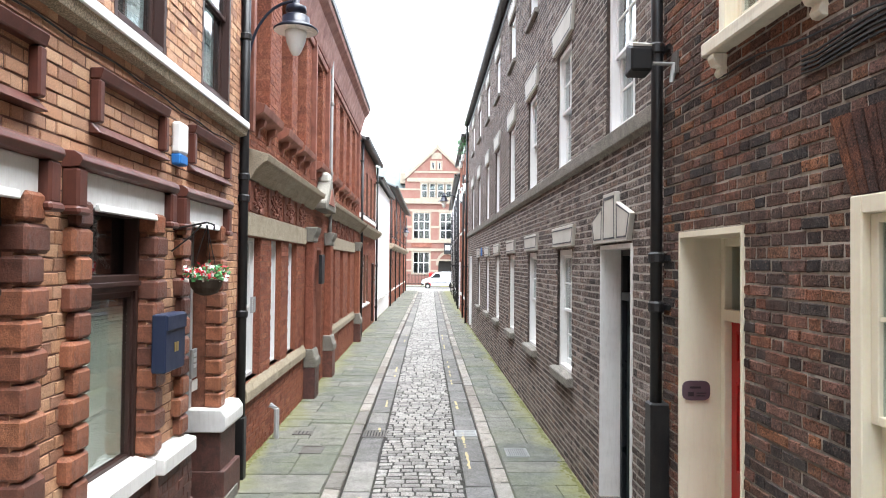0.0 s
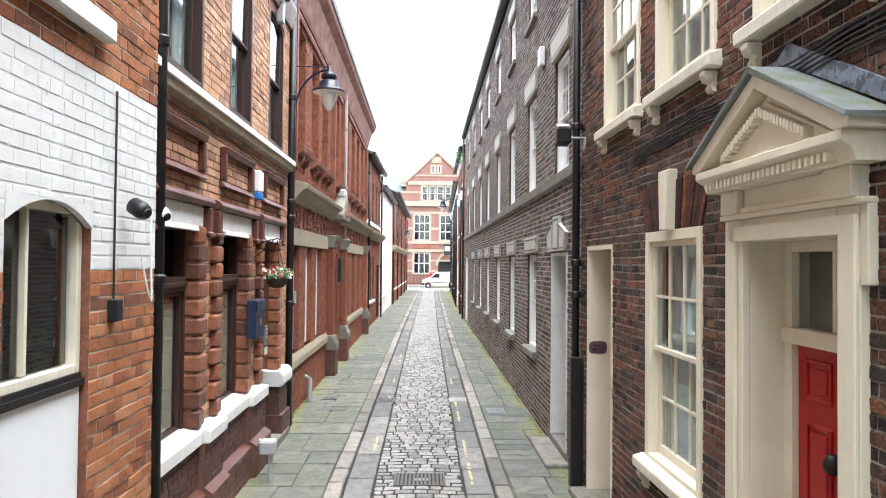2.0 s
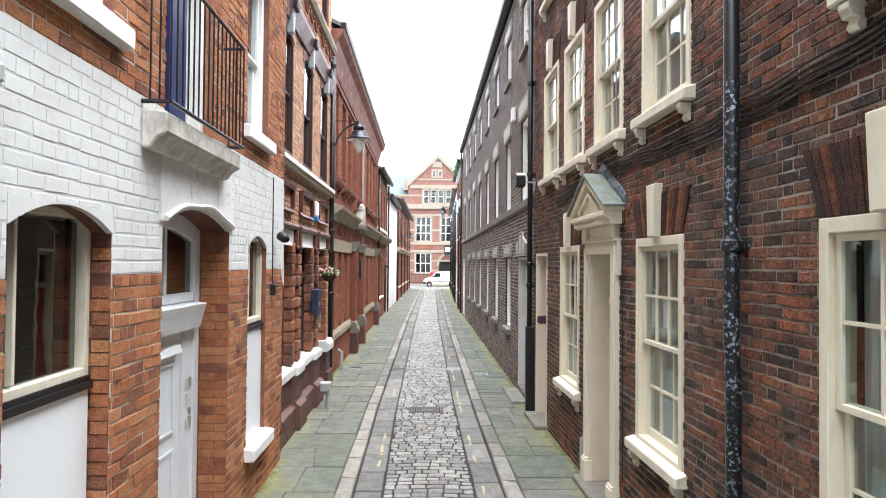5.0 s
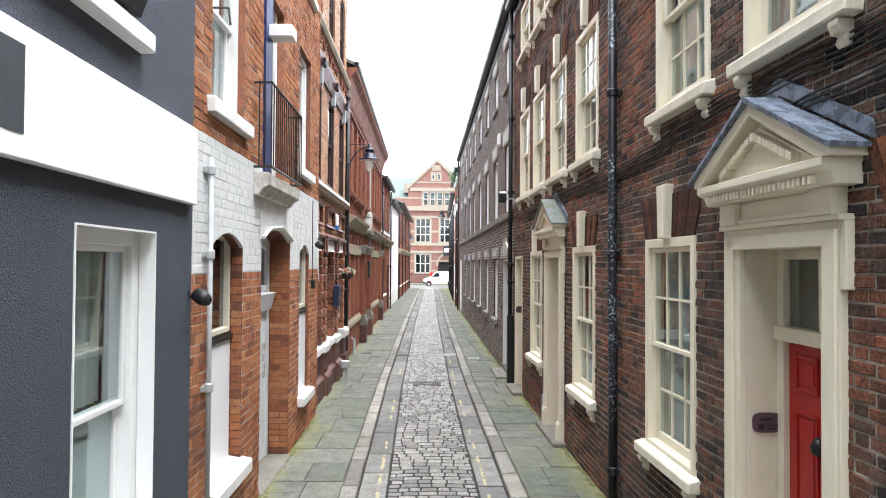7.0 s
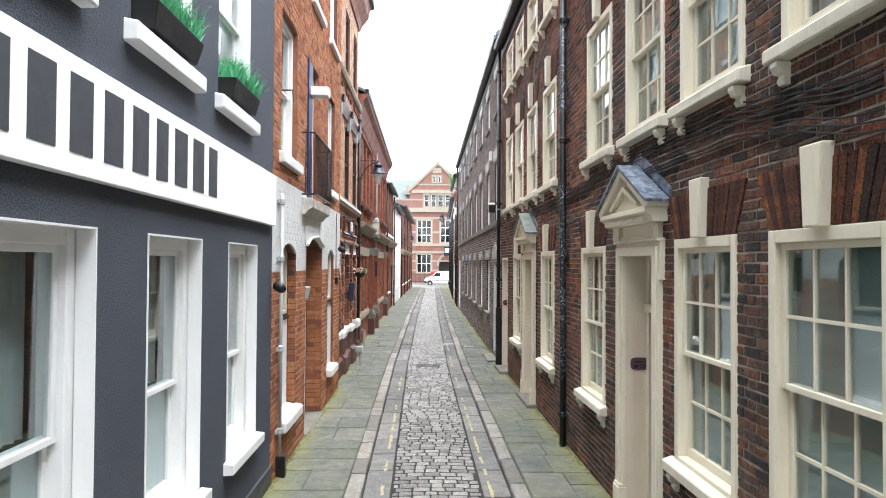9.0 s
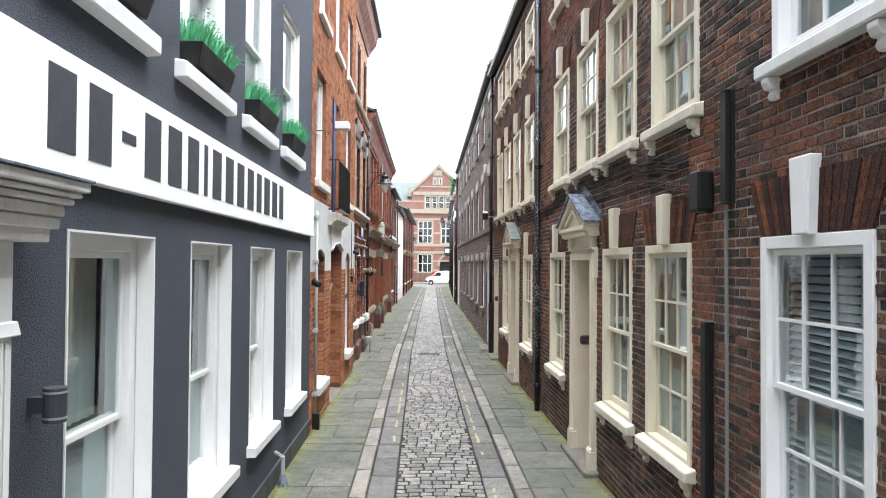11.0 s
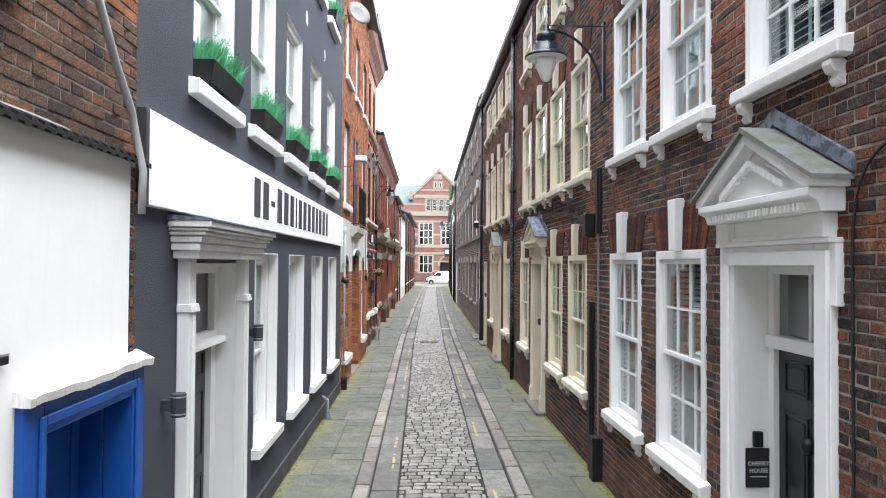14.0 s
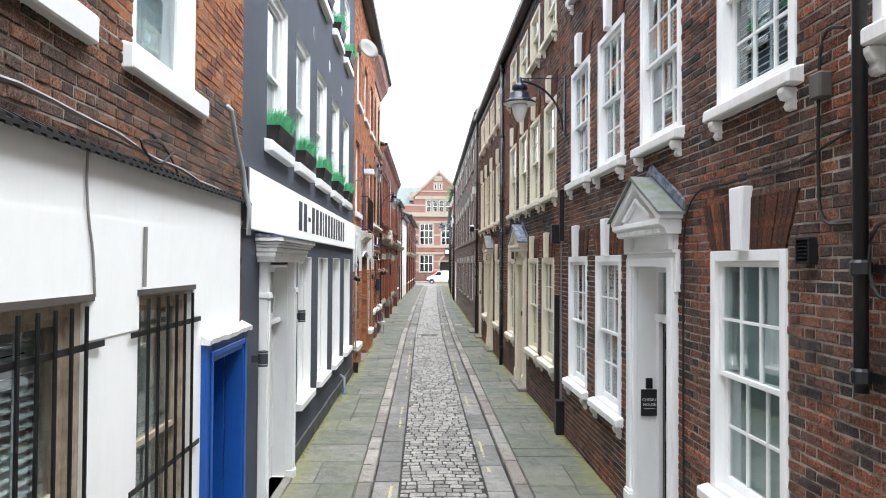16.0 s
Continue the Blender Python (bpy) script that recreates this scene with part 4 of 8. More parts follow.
holes0 = [r0.hole(y, GW, G0, G1) for y in R0_G] + [r0.hole(y, FW, F0, F1) for y in R0_F] + [r0.hole(y, SW, S0, S1) for y in R0_F] + [r0.hole(-14.62, 1.062, 0.12, 2.80)]
holes1 = [r1.hole(y, GW, G0, G1) for y in R1_G] + [r1.hole(y, FW, F0, F1) for y in R1_F] + [r1.hole(y, SW, S0, S1) for y in R1_F]
holes1 += [r1.hole(-5.87, 0.962, 0.14, 2.80), r1.hole(0.75, 0.962, 0.14, 2.80), r1.hole(4.52, 0.98, 0.12, 2.84)]
holes2 = [r2.hole(y, 0.98, 1.22, 2.80) for y in R2_G] + [r2.hole(y, 1.0, 3.90, 5.50) for y in R2_F] + [r2.hole(y, 0.96, 6.85, 7.85) for y in R2_F]
holes2 += [r2.hole(6.70, 1.10, 0.14, 2.80), r2.hole(28.0, 1.3, 0.14, 2.9)]

wall_r0 = house_wall("wall_east_near", r0, -0.1, EAVE_R, holes0, "mortar_dark", "sooty brown brick house front with white sash windows", "rubbed_brick")
wall_r1 = house_wall("wall_east_middle", r1, -0.1, EAVE_R, holes1, "mortar_dark", "sooty brown brick house front with cream sash windows", "rubbed_brick")
wall_r2 = house_wall("wall_east_far", r2, -0.1, 8.5, holes2, "mortar_grey", "grey-brown brick three-storey front with stone band", "grey_brick")
BRICK_JOBS += [(wall_r0, 0, r0.u(-22.5), 0, EAVE_R, holes0, "brown_brick", "flemish", dict(near=(r0.u(-10.2), r0.u(-13.6), 0.4, 2.6), seed=3))]
BRICK_JOBS += [(wall_r1, 0, r1.length, 0, EAVE_R, holes1, "brown_brick", "flemish", dict(near=(r1.u(3.6), r1.u(-3.2), 0.6, 2.4), seed=4))]
BRICK_JOBS += [(wall_r2, 0, r2.length, 0, 8.5, holes2, "grey_brick", "flemish", dict(near=(r2.u(11.4), r2.u(7.4), 0.5, 2.2), seed=5, course=0.074, joint=0.016, proud=0.004, uneven=0.0015))]

for f, wall, gs, fs, mat, stone, fills in ((r0, wall_r0, R0_G, R0_F, "white_paint", "white_worn", ("blind", "curtain")), (r1, wall_r1, R1_G, R1_F, "cream_paint", "cream_worn", ("curtain", "net_curtain"))):
    tone = "white" if mat == "white_paint" else "cream"
    for i, y in enumerate(gs):
        fill = "blind" if y in (-12.95, -11.31) else "net_curtain" if y == 2.45 else "obscured" if y in (-8.98, -7.38, -16.59) else "curtain"
        sash_window(f.at(y, G0), GW, G1 - G0, mat, 3, (2, 2), recess=0.035, casing=0.08, fill=fill, label=f"{tone} painted twelve-pane timber sash window with sill brackets", sillmat=stone)
        keystone(f, y, G1 - 0.005, G1 + 0.45, mat)
        flat_arch(f, wall, y, GW, G1 + 0.005, G1 + 0.37, 18)
    for i, y in enumerate(fs):
        sash_window(f.at(y, F0), FW, F1 - F0, mat, 3, (2, 2), recess=0.035, casing=0.08, fill="blind" if y in (-16.71, -14.80) else "curtain" if i % 3 else "net_curtain", label=f"{tone} painted upper-floor sash window with stone sill", sillmat=stone)
        keystone(f, y, F1 - 0.005, F1 + 0.44, mat)
        flat_arch(f, wall, y, FW, F1 + 0.005, F1 + 0.40, 12)
        sash_window(f.at(y, S0), SW, S1 - S0, mat, 3, (1, 2), recess=0.035, casing=0.08, fill="curtain", label=f"{tone} painted small top-floor sash window", sillmat=stone, brackets=True, meeting=0.45)
for y in R2_G:
    sash_window(r2.at(y, 1.22), 0.98, 1.58, "white_paint", 2, (2, 2), recess=0.09, casing=0.07, sill=(0.09, 0.13, 0.10), brackets=False, fill="net_curtain", label="white painted sash window with a grey stone sill", sillmat="grey_stone")
for y in R2_F:
    sash_window(r2.at(y, 3.90), 1.0, 1.60, "white_paint", 2, (2, 2), recess=0.09, casing=0.07, sill=None, brackets=False, fill="curtain", label="white painted upper sash window above the stone band")
    sash_window(r2.at(y, 6.85), 0.96, 1.0, "white_paint", 2, (1, 1), recess=0.09, casing=0.07, sill=(0.07, 0.10, 0.08), brackets=False, fill="curtain", label="white painted small top-floor sash window with stone sill", sillmat="grey_stone")


def lintel_board(f, y, z0, z1, w0, w1):
    t = thing("lintel", f.at(y), "pale grey splayed lintel with a dark outline", "lintel", "lintels")
    part("slab", G().prism([(-w0 / 2, z0), (w0 / 2, z0), (w1 / 2, z1), (-w1 / 2, z1)], -0.045, 0.0), "pale_stone", t, bevel=0.005)
    b = 0.035
    o = [(-w0 / 2 + b, z0 + b), (w0 / 2 - b, z0 + b), (w1 / 2 - b, z1 - b), (-w1 / 2 + b, z1 - b)]
    i = [(x - math.copysign(0.02, x), z + (0.016 if k < 2 else -0.016)) for k, (x, z) in enumerate(o)]
    g = G()
    for k in range(4):
        p, q, r, s = o[k], o[(k + 1) % 4], i[(k + 1) % 4], i[k]
        g.prism([p, q, r, s], -0.048, -0.044)
    part("outline", g, "dark_grey_paint", t)


for y in R2_G:
    lintel_board(r2, y, 2.84, 3.10, 1.30, 1.45)
for y in R2_F:
    lintel_board(r2, y, 5.53, 5.88, 1.25, 1.45)
    lintel_board(r2, y, 7.88, 8.16, 1.15, 1.35)
solid("trim_band", G().run([(-0.06, 3.74), (0, 3.70), (0, 3.90), (-0.07, 3.87)], 0, r2.length), "grey_stone", r2.m, "weathered grey stone sill band along the front", "stone band", kind="structure", bevel=0.006)

# roofs and gutters
for f, z, nm in ((r0, EAVE_R, "roof_east_near"), (r1, EAVE_R, "roof_east_middle"), (r2, 8.5, "roof_east_far")):
    solid(nm, G().run([(-0.16, z + 0.125), (4.0, z + 2.4), (4.0, z + 2.5), (-0.16, z + 0.22)], 0, f.length), "slate", f.m, "grey slate roof slope above the dark brick front", "roof", kind="structure")
    gt = thing("gutter", f.m, "black iron eaves gutter with moulded edge", "gutter", "gutters")
    part("trough", G().run([(-0.22, z + 0.12), (-0.20, z + 0.03), (-0.14, z + 0.0), (-0.06, z), (-0.0, z + 0.03), (-0.0, z + 0.12), (-0.02, z + 0.12), (-0.04, z + 0.04), (-0.17, z + 0.05), (-0.19, z + 0.12)], 0, f.length), "black_iron", gt)
    part("fascia", G().box(0, f.length, -0.015, 0.0, z - 0.16, z + 0.02), "black_iron", gt)


def steps(f, y, w, out, h, z0=0.0, label="worn grey stone doorstep"):
    return solid("doorstep", G().box(-w / 2, w / 2, -out, 0.25, z0, z0 + h), "grey_stone", f.at(y), label, "doorstep", "doorsteps", bevel=0.015)


def panel_door(t, w, h, mat, y, cols=2, rows=((0.10, 0.42), (0.50, 0.80), (0.86, 0.97)), name="leaf"):
    """A panelled leaf as a part of a doorway t: width w, height h, its face at depth y."""
    d = part(name, G().box(-w / 2, w / 2, y, y + 0.045, 0, h), mat, t, bevel=0.004)
    for c in range(cols):
        x0 = -w / 2 + 0.09 + c * (w - 0.09) / cols
        x1 = x0 + (w - 0.09) / cols - 0.09
        for a, b in rows:
            z0, z1 = a * h, b * h
            part("panel", G().ring(x0, x1, z0, z1, 0.022, y - 0.014, y + 0.004).prism([(x0 + 0.045, z0 + 0.045), (x1 - 0.045, z0 + 0.045), (x1 - 0.045, z1 - 0.045), (x0 + 0.045, z1 - 0.045)], y - 0.009, y + 0.002), mat, d, bevel=0.004)
    return d


def pediment_doorway(f, y, mat, doormat, label, open_w, z_open, roof_mat="lead", reveal=0.23, leaf_w=None, step=0.14):
    """A classical doorcase: architrave with ears, frieze, dentils, pediment and a panelled door set deep in a lined reveal."""
    t = thing("doorway", f.at(y), label, "doorway", "pedimented doorways")
    a, b = -open_w / 2, open_w / 2
    arc, hh = 0.17, 0.13
    z0 = step
    zt = z_open
    for s, x0, x1 in ((-1, a - arc, a), (1, b, b + arc)):
        part("architrave", G().box(x0, x1, -0.05, 0.0, z0 + 0.26, zt + hh).box(x0 + (0 if s < 0 else 0.05), x1 - (0.05 if s < 0 else 0), -0.075, -0.05, z0 + 0.26, zt + 0.09).box(x0 - 0.01, x1 + 0.01, -0.10, 0.0, z0, z0 + 0.24).box(x0 - 0.003, x1 + 0.003, -0.09, 0.0, z0 + 0.24, z0 + 0.27), mat, t, bevel=0.006)
        ear0, ear1 = (a - arc - 0.055, a - arc) if s < 0 else (b + arc, b + arc + 0.055)
        part("ear", G().box(ear0, ear1, -0.05, 0.0, zt - 0.22, zt + hh), mat, t, bevel=0.005)
    part("head", G().box(a, b, -0.05, 0.0, zt, zt + hh).box(a - 0.12, b + 0.12, -0.075, -0.05, zt + 0.0, zt + 0.09).box(a - arc - 0.055, b + arc + 0.055, -0.085, 0.0, zt + hh, zt + hh + 0.03), mat, t, bevel=0.005)
    fz0, fz1 = zt + hh + 0.03, zt + hh + 0.17
    fr = part("frieze", G().box(a - arc, b + arc, -0.05, 0.0, fz0, fz1).box(a - arc - 0.01, a + 0.03, -0.10, -0.05, fz0, fz1).box(b - 0.03, b + arc + 0.01, -0.10, -0.05, fz0, fz1).box(a + 0.03, b - 0.03, -0.075, -0.05, fz0, fz0 + 0.035), mat, t, bevel=0.005)
    # cornice
    ow = 0.80
    cz = fz1
    part("cornice", G().run([(-0.09, cz), (0, cz), (0, cz + 0.13), (-0.21, cz + 0.13), (-0.21, cz + 0.085), (-0.19, cz + 0.07), (-0.16, cz + 0.055), (-0.14, cz + 0.0)], -ow + 0.05, ow - 0.05), mat, t, bevel=0.004)
    g = G()
    n = int((2 * ow - 0.3) / 0.05)
    for i in range(n):
        x = -ow + 0.16 + i * (2 * ow - 0.32) / n
        g.box(x, x + 0.026, -0.19, -0.13, cz + 0.012, cz + 0.055)
    part("dentils", g, mat, t)
    # pediment
    rise, pz, dep = 0.38, cz + 0.13, 0.21
    part("tympanum", G().prism([(-ow + 0.18, pz), (ow - 0.18, pz), (0, pz + rise - 0.10)], -0.14, 0.0), mat, t)
    for s in (-1, 1):
        ends = [(s * ow, pz - 0.0), (s * ow, pz + 0.05), (0, pz + rise + 0.05), (0, pz + rise - 0.03), (s * (ow - 0.10), pz)]
        inner = [(s * (ow - 0.10), pz), (0, pz + rise - 0.03), (0, pz + rise - 0.12), (s * (ow - 0.30), pz)]
        part("raking_cornice", G().prism(ends, -dep, 0.0).prism(inner, -dep + 0.10, 0.0), mat, t, bevel=0.005)
        roof = [(s * (ow + 0.03), pz + 0.035), (s * (ow + 0.03), pz + 0.06), (0, pz + rise + 0.085), (0, pz + rise + 0.05)]
        part("roof_slope", G().prism(roof, -dep - 0.03, 0.0), roof_mat, t, "blue-grey weathered lead and slate capping", rough=0.003)
        gd = G()
        ln = math.hypot(ow - 0.4, rise - 0.17)
        for i in range(14):
            q = (i + 0.5) / 14
            x, z = s * (ow - 0.36) * (1 - q), pz + 0.02 + (rise - 0.19) * q
            gd.box(x - 0.012, x + 0.012, -0.19, -0.14, z, z + 0.045)
        part("raking_dentils", gd, mat, t)
    part("flashing", G().prism([(-ow - 0.05, pz + 0.07), (0, pz + rise + 0.10), (ow + 0.05, pz + 0.07), (ow + 0.03, pz + 0.17), (0, pz + rise + 0.21), (-ow - 0.03, pz + 0.17)], -0.022, 0.0), "lead", t, "dark crumpled lead flashing", rough=0.006)
    # lined reveal, transom light and door
    for x0, x1 in ((a - 0.02, a), (b, b + 0.02)):
        part("reveal", G().box(x0, x1, -0.002, reveal, z0, zt), mat, t)
    part("soffit", G().box(a, b, -0.002, reveal, zt, zt + 0.02), mat, t)
    # dark sheet behind the door glass, painted as the hall's shade
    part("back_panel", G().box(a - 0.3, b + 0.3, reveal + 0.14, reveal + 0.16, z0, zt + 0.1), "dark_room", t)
    lw = leaf_w or open_w - 0.16
    dh = 2.06
    jam = part("door_frame", G().ring(a, b, z0, zt, (open_w - lw) / 2, reveal - 0.03, reveal + 0.08, top=0.06, bottom=0.0).box(a, b, reveal - 0.05, reveal + 0.07, z0 + dh, z0 + dh + 0.09).box(-0.018, 0.018, reveal - 0.01, reveal + 0.04, z0 + dh + 0.09, zt - 0.05), mat, t, bevel=0.004)
    for s in (-1, 1):
        p = part("pane", G().box(min(0.018 * s, s * lw / 2), max(0.018 * s, s * lw / 2), reveal + 0.015, reveal + 0.02, z0 + dh + 0.09, zt - 0.06), "glass", jam)
        p.visible_shadow = False
    d = panel_door(t, lw, dh - 0.01, doormat, reveal + 0.01)
    d.matrix_basis = Matrix.Translation((0, 0, z0))
    part("handle", G().tube([(lw / 2 - 0.07, reveal + 0.01, 1.02), (lw / 2 - 0.07, reveal - 0.05, 1.02), (lw / 2 - 0.17, reveal - 0.055, 1.02)], 0.011).box(lw / 2 - 0.095, lw / 2 - 0.045, reveal - 0.004, reveal + 0.01, 0.90, 1.10), "black_iron", d)
    part("knocker", G().lathe([(0.012, 0), (0.045, 0.02), (0.05, 0.06), (0.03, 0.10), (0.012, 0.11)], 10, 0, reveal - 0.02, 1.42), "black_iron", d, smooth=True)
    return t


door_r0 = pediment_doorway(r0, -14.62, "white_paint", "black_door", "white classical doorcase with pediment and black panelled door", 1.02, 2.78, "mossy_slate")
door_r1a = pediment_doorway(r1, -5.87, "cream_paint", "red_door", "cream classical doorcase with pediment and red panelled door", 0.92, 2.78)
door_r1b = pediment_doorway(r1, 0.75, "cream_paint", "red_door", "cream classical doorcase with mossy pediment and red panelled door", 0.92, 2.78, "mossy_slate")
steps(r0, -14.62, 1.5, 0.16, 0.14, label="worn grey stone doorstep below the white doorcase")
steps(r1, -5.87, 1.45, 0.18, 0.145)
steps(r1, 0.75, 1.45, 0.18, 0.145)


def plain_doorway(f, y, w, z0, zt, mat, doormat, label, reveal=0.26, top_light=0.62, framemat=None):
    """A plain lined opening with a fanlight over a door."""
    t = thing("doorway", f.at(y), label, "doorway", "plain doorways")
    a, b = -w / 2, w / 2
    part("lining", G().box(a, a + 0.025, -0.018, reveal, z0, zt), mat, t)
    part("lining", G().box(b - 0.025, b, -0.018, reveal, z0, zt), mat, t)
    part("lining", G().box(a + 0.025, b - 0.025, -0.017, reveal, zt - 0.04, zt), mat, t)
    part("door_frame", G().ring(a + 0.025, b - 0.025, z0, zt - 0.04, 0.06, reveal - 0.05, reveal + 0.06, bottom=0.0).box(a + 0.08, b - 0.08, reveal - 0.06, reveal + 0.05, zt - top_light, zt - top_light + 0.08), framemat or mat, t, bevel=0.004)
    p = part("pane", G().box(a + 0.08, b - 0.08, reveal + 0.0, reveal + 0.005, zt - top_light + 0.08, zt - 0.09), "glass", t)
    p.visible_shadow = False
    d = panel_door(t, w - 0.17, zt - top_light - z0, doormat, reveal)
    d.matrix_basis = Matrix.Translation((0, 0, z0))
    part("handle", G().lathe([(0.012, 0), (0.03, 0.015), (0.028, 0.05), (0.01, 0.06)], 10, (w - 0.17) / 2 - 0.07, reveal - 0.03, 1.0), "black_iron", d, smooth=True)
    # added dark sheet: shade behind the fanlight, put into its colour
    part("back_panel", G().box(a - 0.2, b + 0.2, reveal + 0.12, reveal + 0.14, z0, zt + 0.1), "dark_room", t)
    return t


plain_doorway(r1, 4.52, 0.98, 0.14, 2.84, "cream_paint", "red_door", "cream lined doorway with red door and fanlight", reveal=0.33)
steps(r1, 4.52, 1.15, 0.20, 0.15)
plain_doorway(r2, 6.70, 1.10, 0.24, 2.80, "white_worn", "green_door", "white lined doorway with dark panelled door", reveal=0.24, top_light=0.55, framemat="black_door")
steps(r2, 6.70, 1.45, 0.30, 0.14)
solid("doorstep", G().box(-0.62, 0.62, -0.02, 0.5, 0.13, 0.24), "grey_stone", r2.at(6.70), "upper grey stone doorstep of the white lined doorway", "doorstep", "doorsteps", bevel=0.012)
plain_doorway(r2, 28.0, 1.3, 0.14, 2.9, "white_paint", "pale_door", "white lined doorway at the end of the grey-brown front", reveal=0.3)
# stepped fan lintel over the dark door
fan = thing("lintel", r2.at(6.80), "pale grey stepped fan-shaped lintel with dark outline", "lintel", "lintels")
for k, (x0, x1, t0, t1, zt, zu) in enumerate(((-0.62, -0.26, -0.72, -0.24, 3.06, 3.20), (-0.24, 0.24, -0.22, 0.22, 3.30, 3.30), (0.26, 0.62, 0.24, 0.72, 3.20, 3.06))):
    part("block", G().prism([(x0, 2.82), (x1, 2.82), (t1, zu), (t0, zt)], -0.05, 0.0), "pale_stone", fan, bevel=0.005)
    cx, cz = (x0 + x1 + t0 + t1) / 4, 2.99
    o = [(x0, 2.82), (x1, 2.82), (t1, zu), (t0, zt)]
    o1 = [(cx + (x - cx) * 0.88, cz + 0.01 + (z - cz) * 0.86) for x, z in o]
    o2 = [(cx + (x - cx) * 0.80, cz + 0.01 + (z - cz) * 0.77) for x, z in o]
    g = G()
    for i in range(4):
        g.prism([o1[i], o1[(i + 1) % 4], o2[(i + 1) % 4], o2[i]], -0.053, -0.049)
    part("outline", g, "dark_grey_paint", fan)


def drainpipe(f, y, z0, z1, label, r=0.045, out=0.085, boot=None, mat="black_iron", offset=None, collars=None, hopper=None):
    t = thing("drainpipe", f.at(y), label, "drainpipe", "drainpipes")
    pts = [(0, -out, z0), (0, -out, z1)] if not offset else [(0, -out, z0), (0, -out, offset[0]), (offset[1], -out, offset[0] + 0.35), (offset[1], -out, z1)]
    part("pipe", G().tube(pts, r, 12), mat, t, smooth=True)
    zs = collars or [z0 + 0.6 + 1.8 * i for i in range(int((z1 - z0 - 0.6) / 1.8) + 1)]
    for z in zs:
        x = offset[1] if offset and z > offset[0] else 0
        part("collar", G().lathe([(r + 0.004, 0), (r + 0.016, 0.012), (r + 0.016, 0.07), (r + 0.004, 0.085)], 12, x, -out, z).box(x - 0.085, x + 0.085, -0.03, 0, z + 0.02, z + 0.06), mat, t)
    if boot:
        part("casing", G().box(-0.07, 0.07, -out - 0.06, 0, z0, z0 + boot), mat, t, bevel=0.012)
    if hopper:
        part("hopper", G().lathe([(r, -0.26), (r + 0.02, -0.2), (0.10, -0.1), (0.13, 0), (0.13, 0.03)], 12, offset[1] if offset else 0, -out, hopper), mat, t)
    return t


drainpipe(r0, -18.03, 2.16, EAVE_R + 0.02, "black iron drainpipe ending in a bend above the ground", r=0.037, collars=(2.2, 2.75, 4.5, 6.3, 8.1))
solid("cable_box", G().box(-0.09, 0.09, -0.13, 0, PAVE, 0.60).box(-0.10, 0.10, -0.14, 0, 0.60, 0.63), "black_plastic", r0.at(-10.30), "black cable box with a lid at the wall foot", "cable box", bevel=0.008)


def cable_cover(f, y, z0, z1, w, label):
    """A boxed cable run: a back tray, a snap-on lid and end caps."""
    t = thing("cable_cover", f.at(y), label, "cable cover", "cable covers")
    part("tray", G().box(-w, w, -0.035, 0, z0, z1), "black_plastic", t, bevel=0.003)
    part("lid", G().box(-w + 0.004, w - 0.004, -0.072, -0.035, z0 + 0.012, z1 - 0.012), "black_plastic", t, bevel=0.006)
    for z in (z0, z1 - 0.012):
        part("end_cap", G().box(-w + 0.002, w - 0.002, -0.075, -0.035, z, z + 0.012), "black_plastic", t, bevel=0.003)
    return t


cable_cover(r1, -9.93, 0.10, 2.29, 0.05, "tall black rectangular cable cover on the brick")
cable_cover(r0, -10.29, 3.17, 3.99, 0.05, "short black cable cover high on the brick")
solid("junction_box", G().box(-0.10, 0.10, -0.13, 0, 3.14, 3.46), "black_plastic", r1.at(-9.89), "black weatherproof electrical box with cables", "junction box", bevel=0.02)
drainpipe(r1, -2.62, 0.06, EAVE_R + 0.02, "black cast iron drainpipe with peeling paint", mat="peeling_iron", r=0.05, offset=(1.9, -0.03), collars=(0.5, 2.75, 4.45, 6.2, 8.0))
drainpipe(r1, 5.28, 0.06, EAVE_R + 0.02, "black drainpipe with a square boot at its foot", r=0.045, boot=1.52, collars=(2.25, 2.62, 4.2, 5.8, 7.6))
drainpipe(r2, 30.0, 0.06, 8.5, "black drainpipe at the end of the grey-brown front")


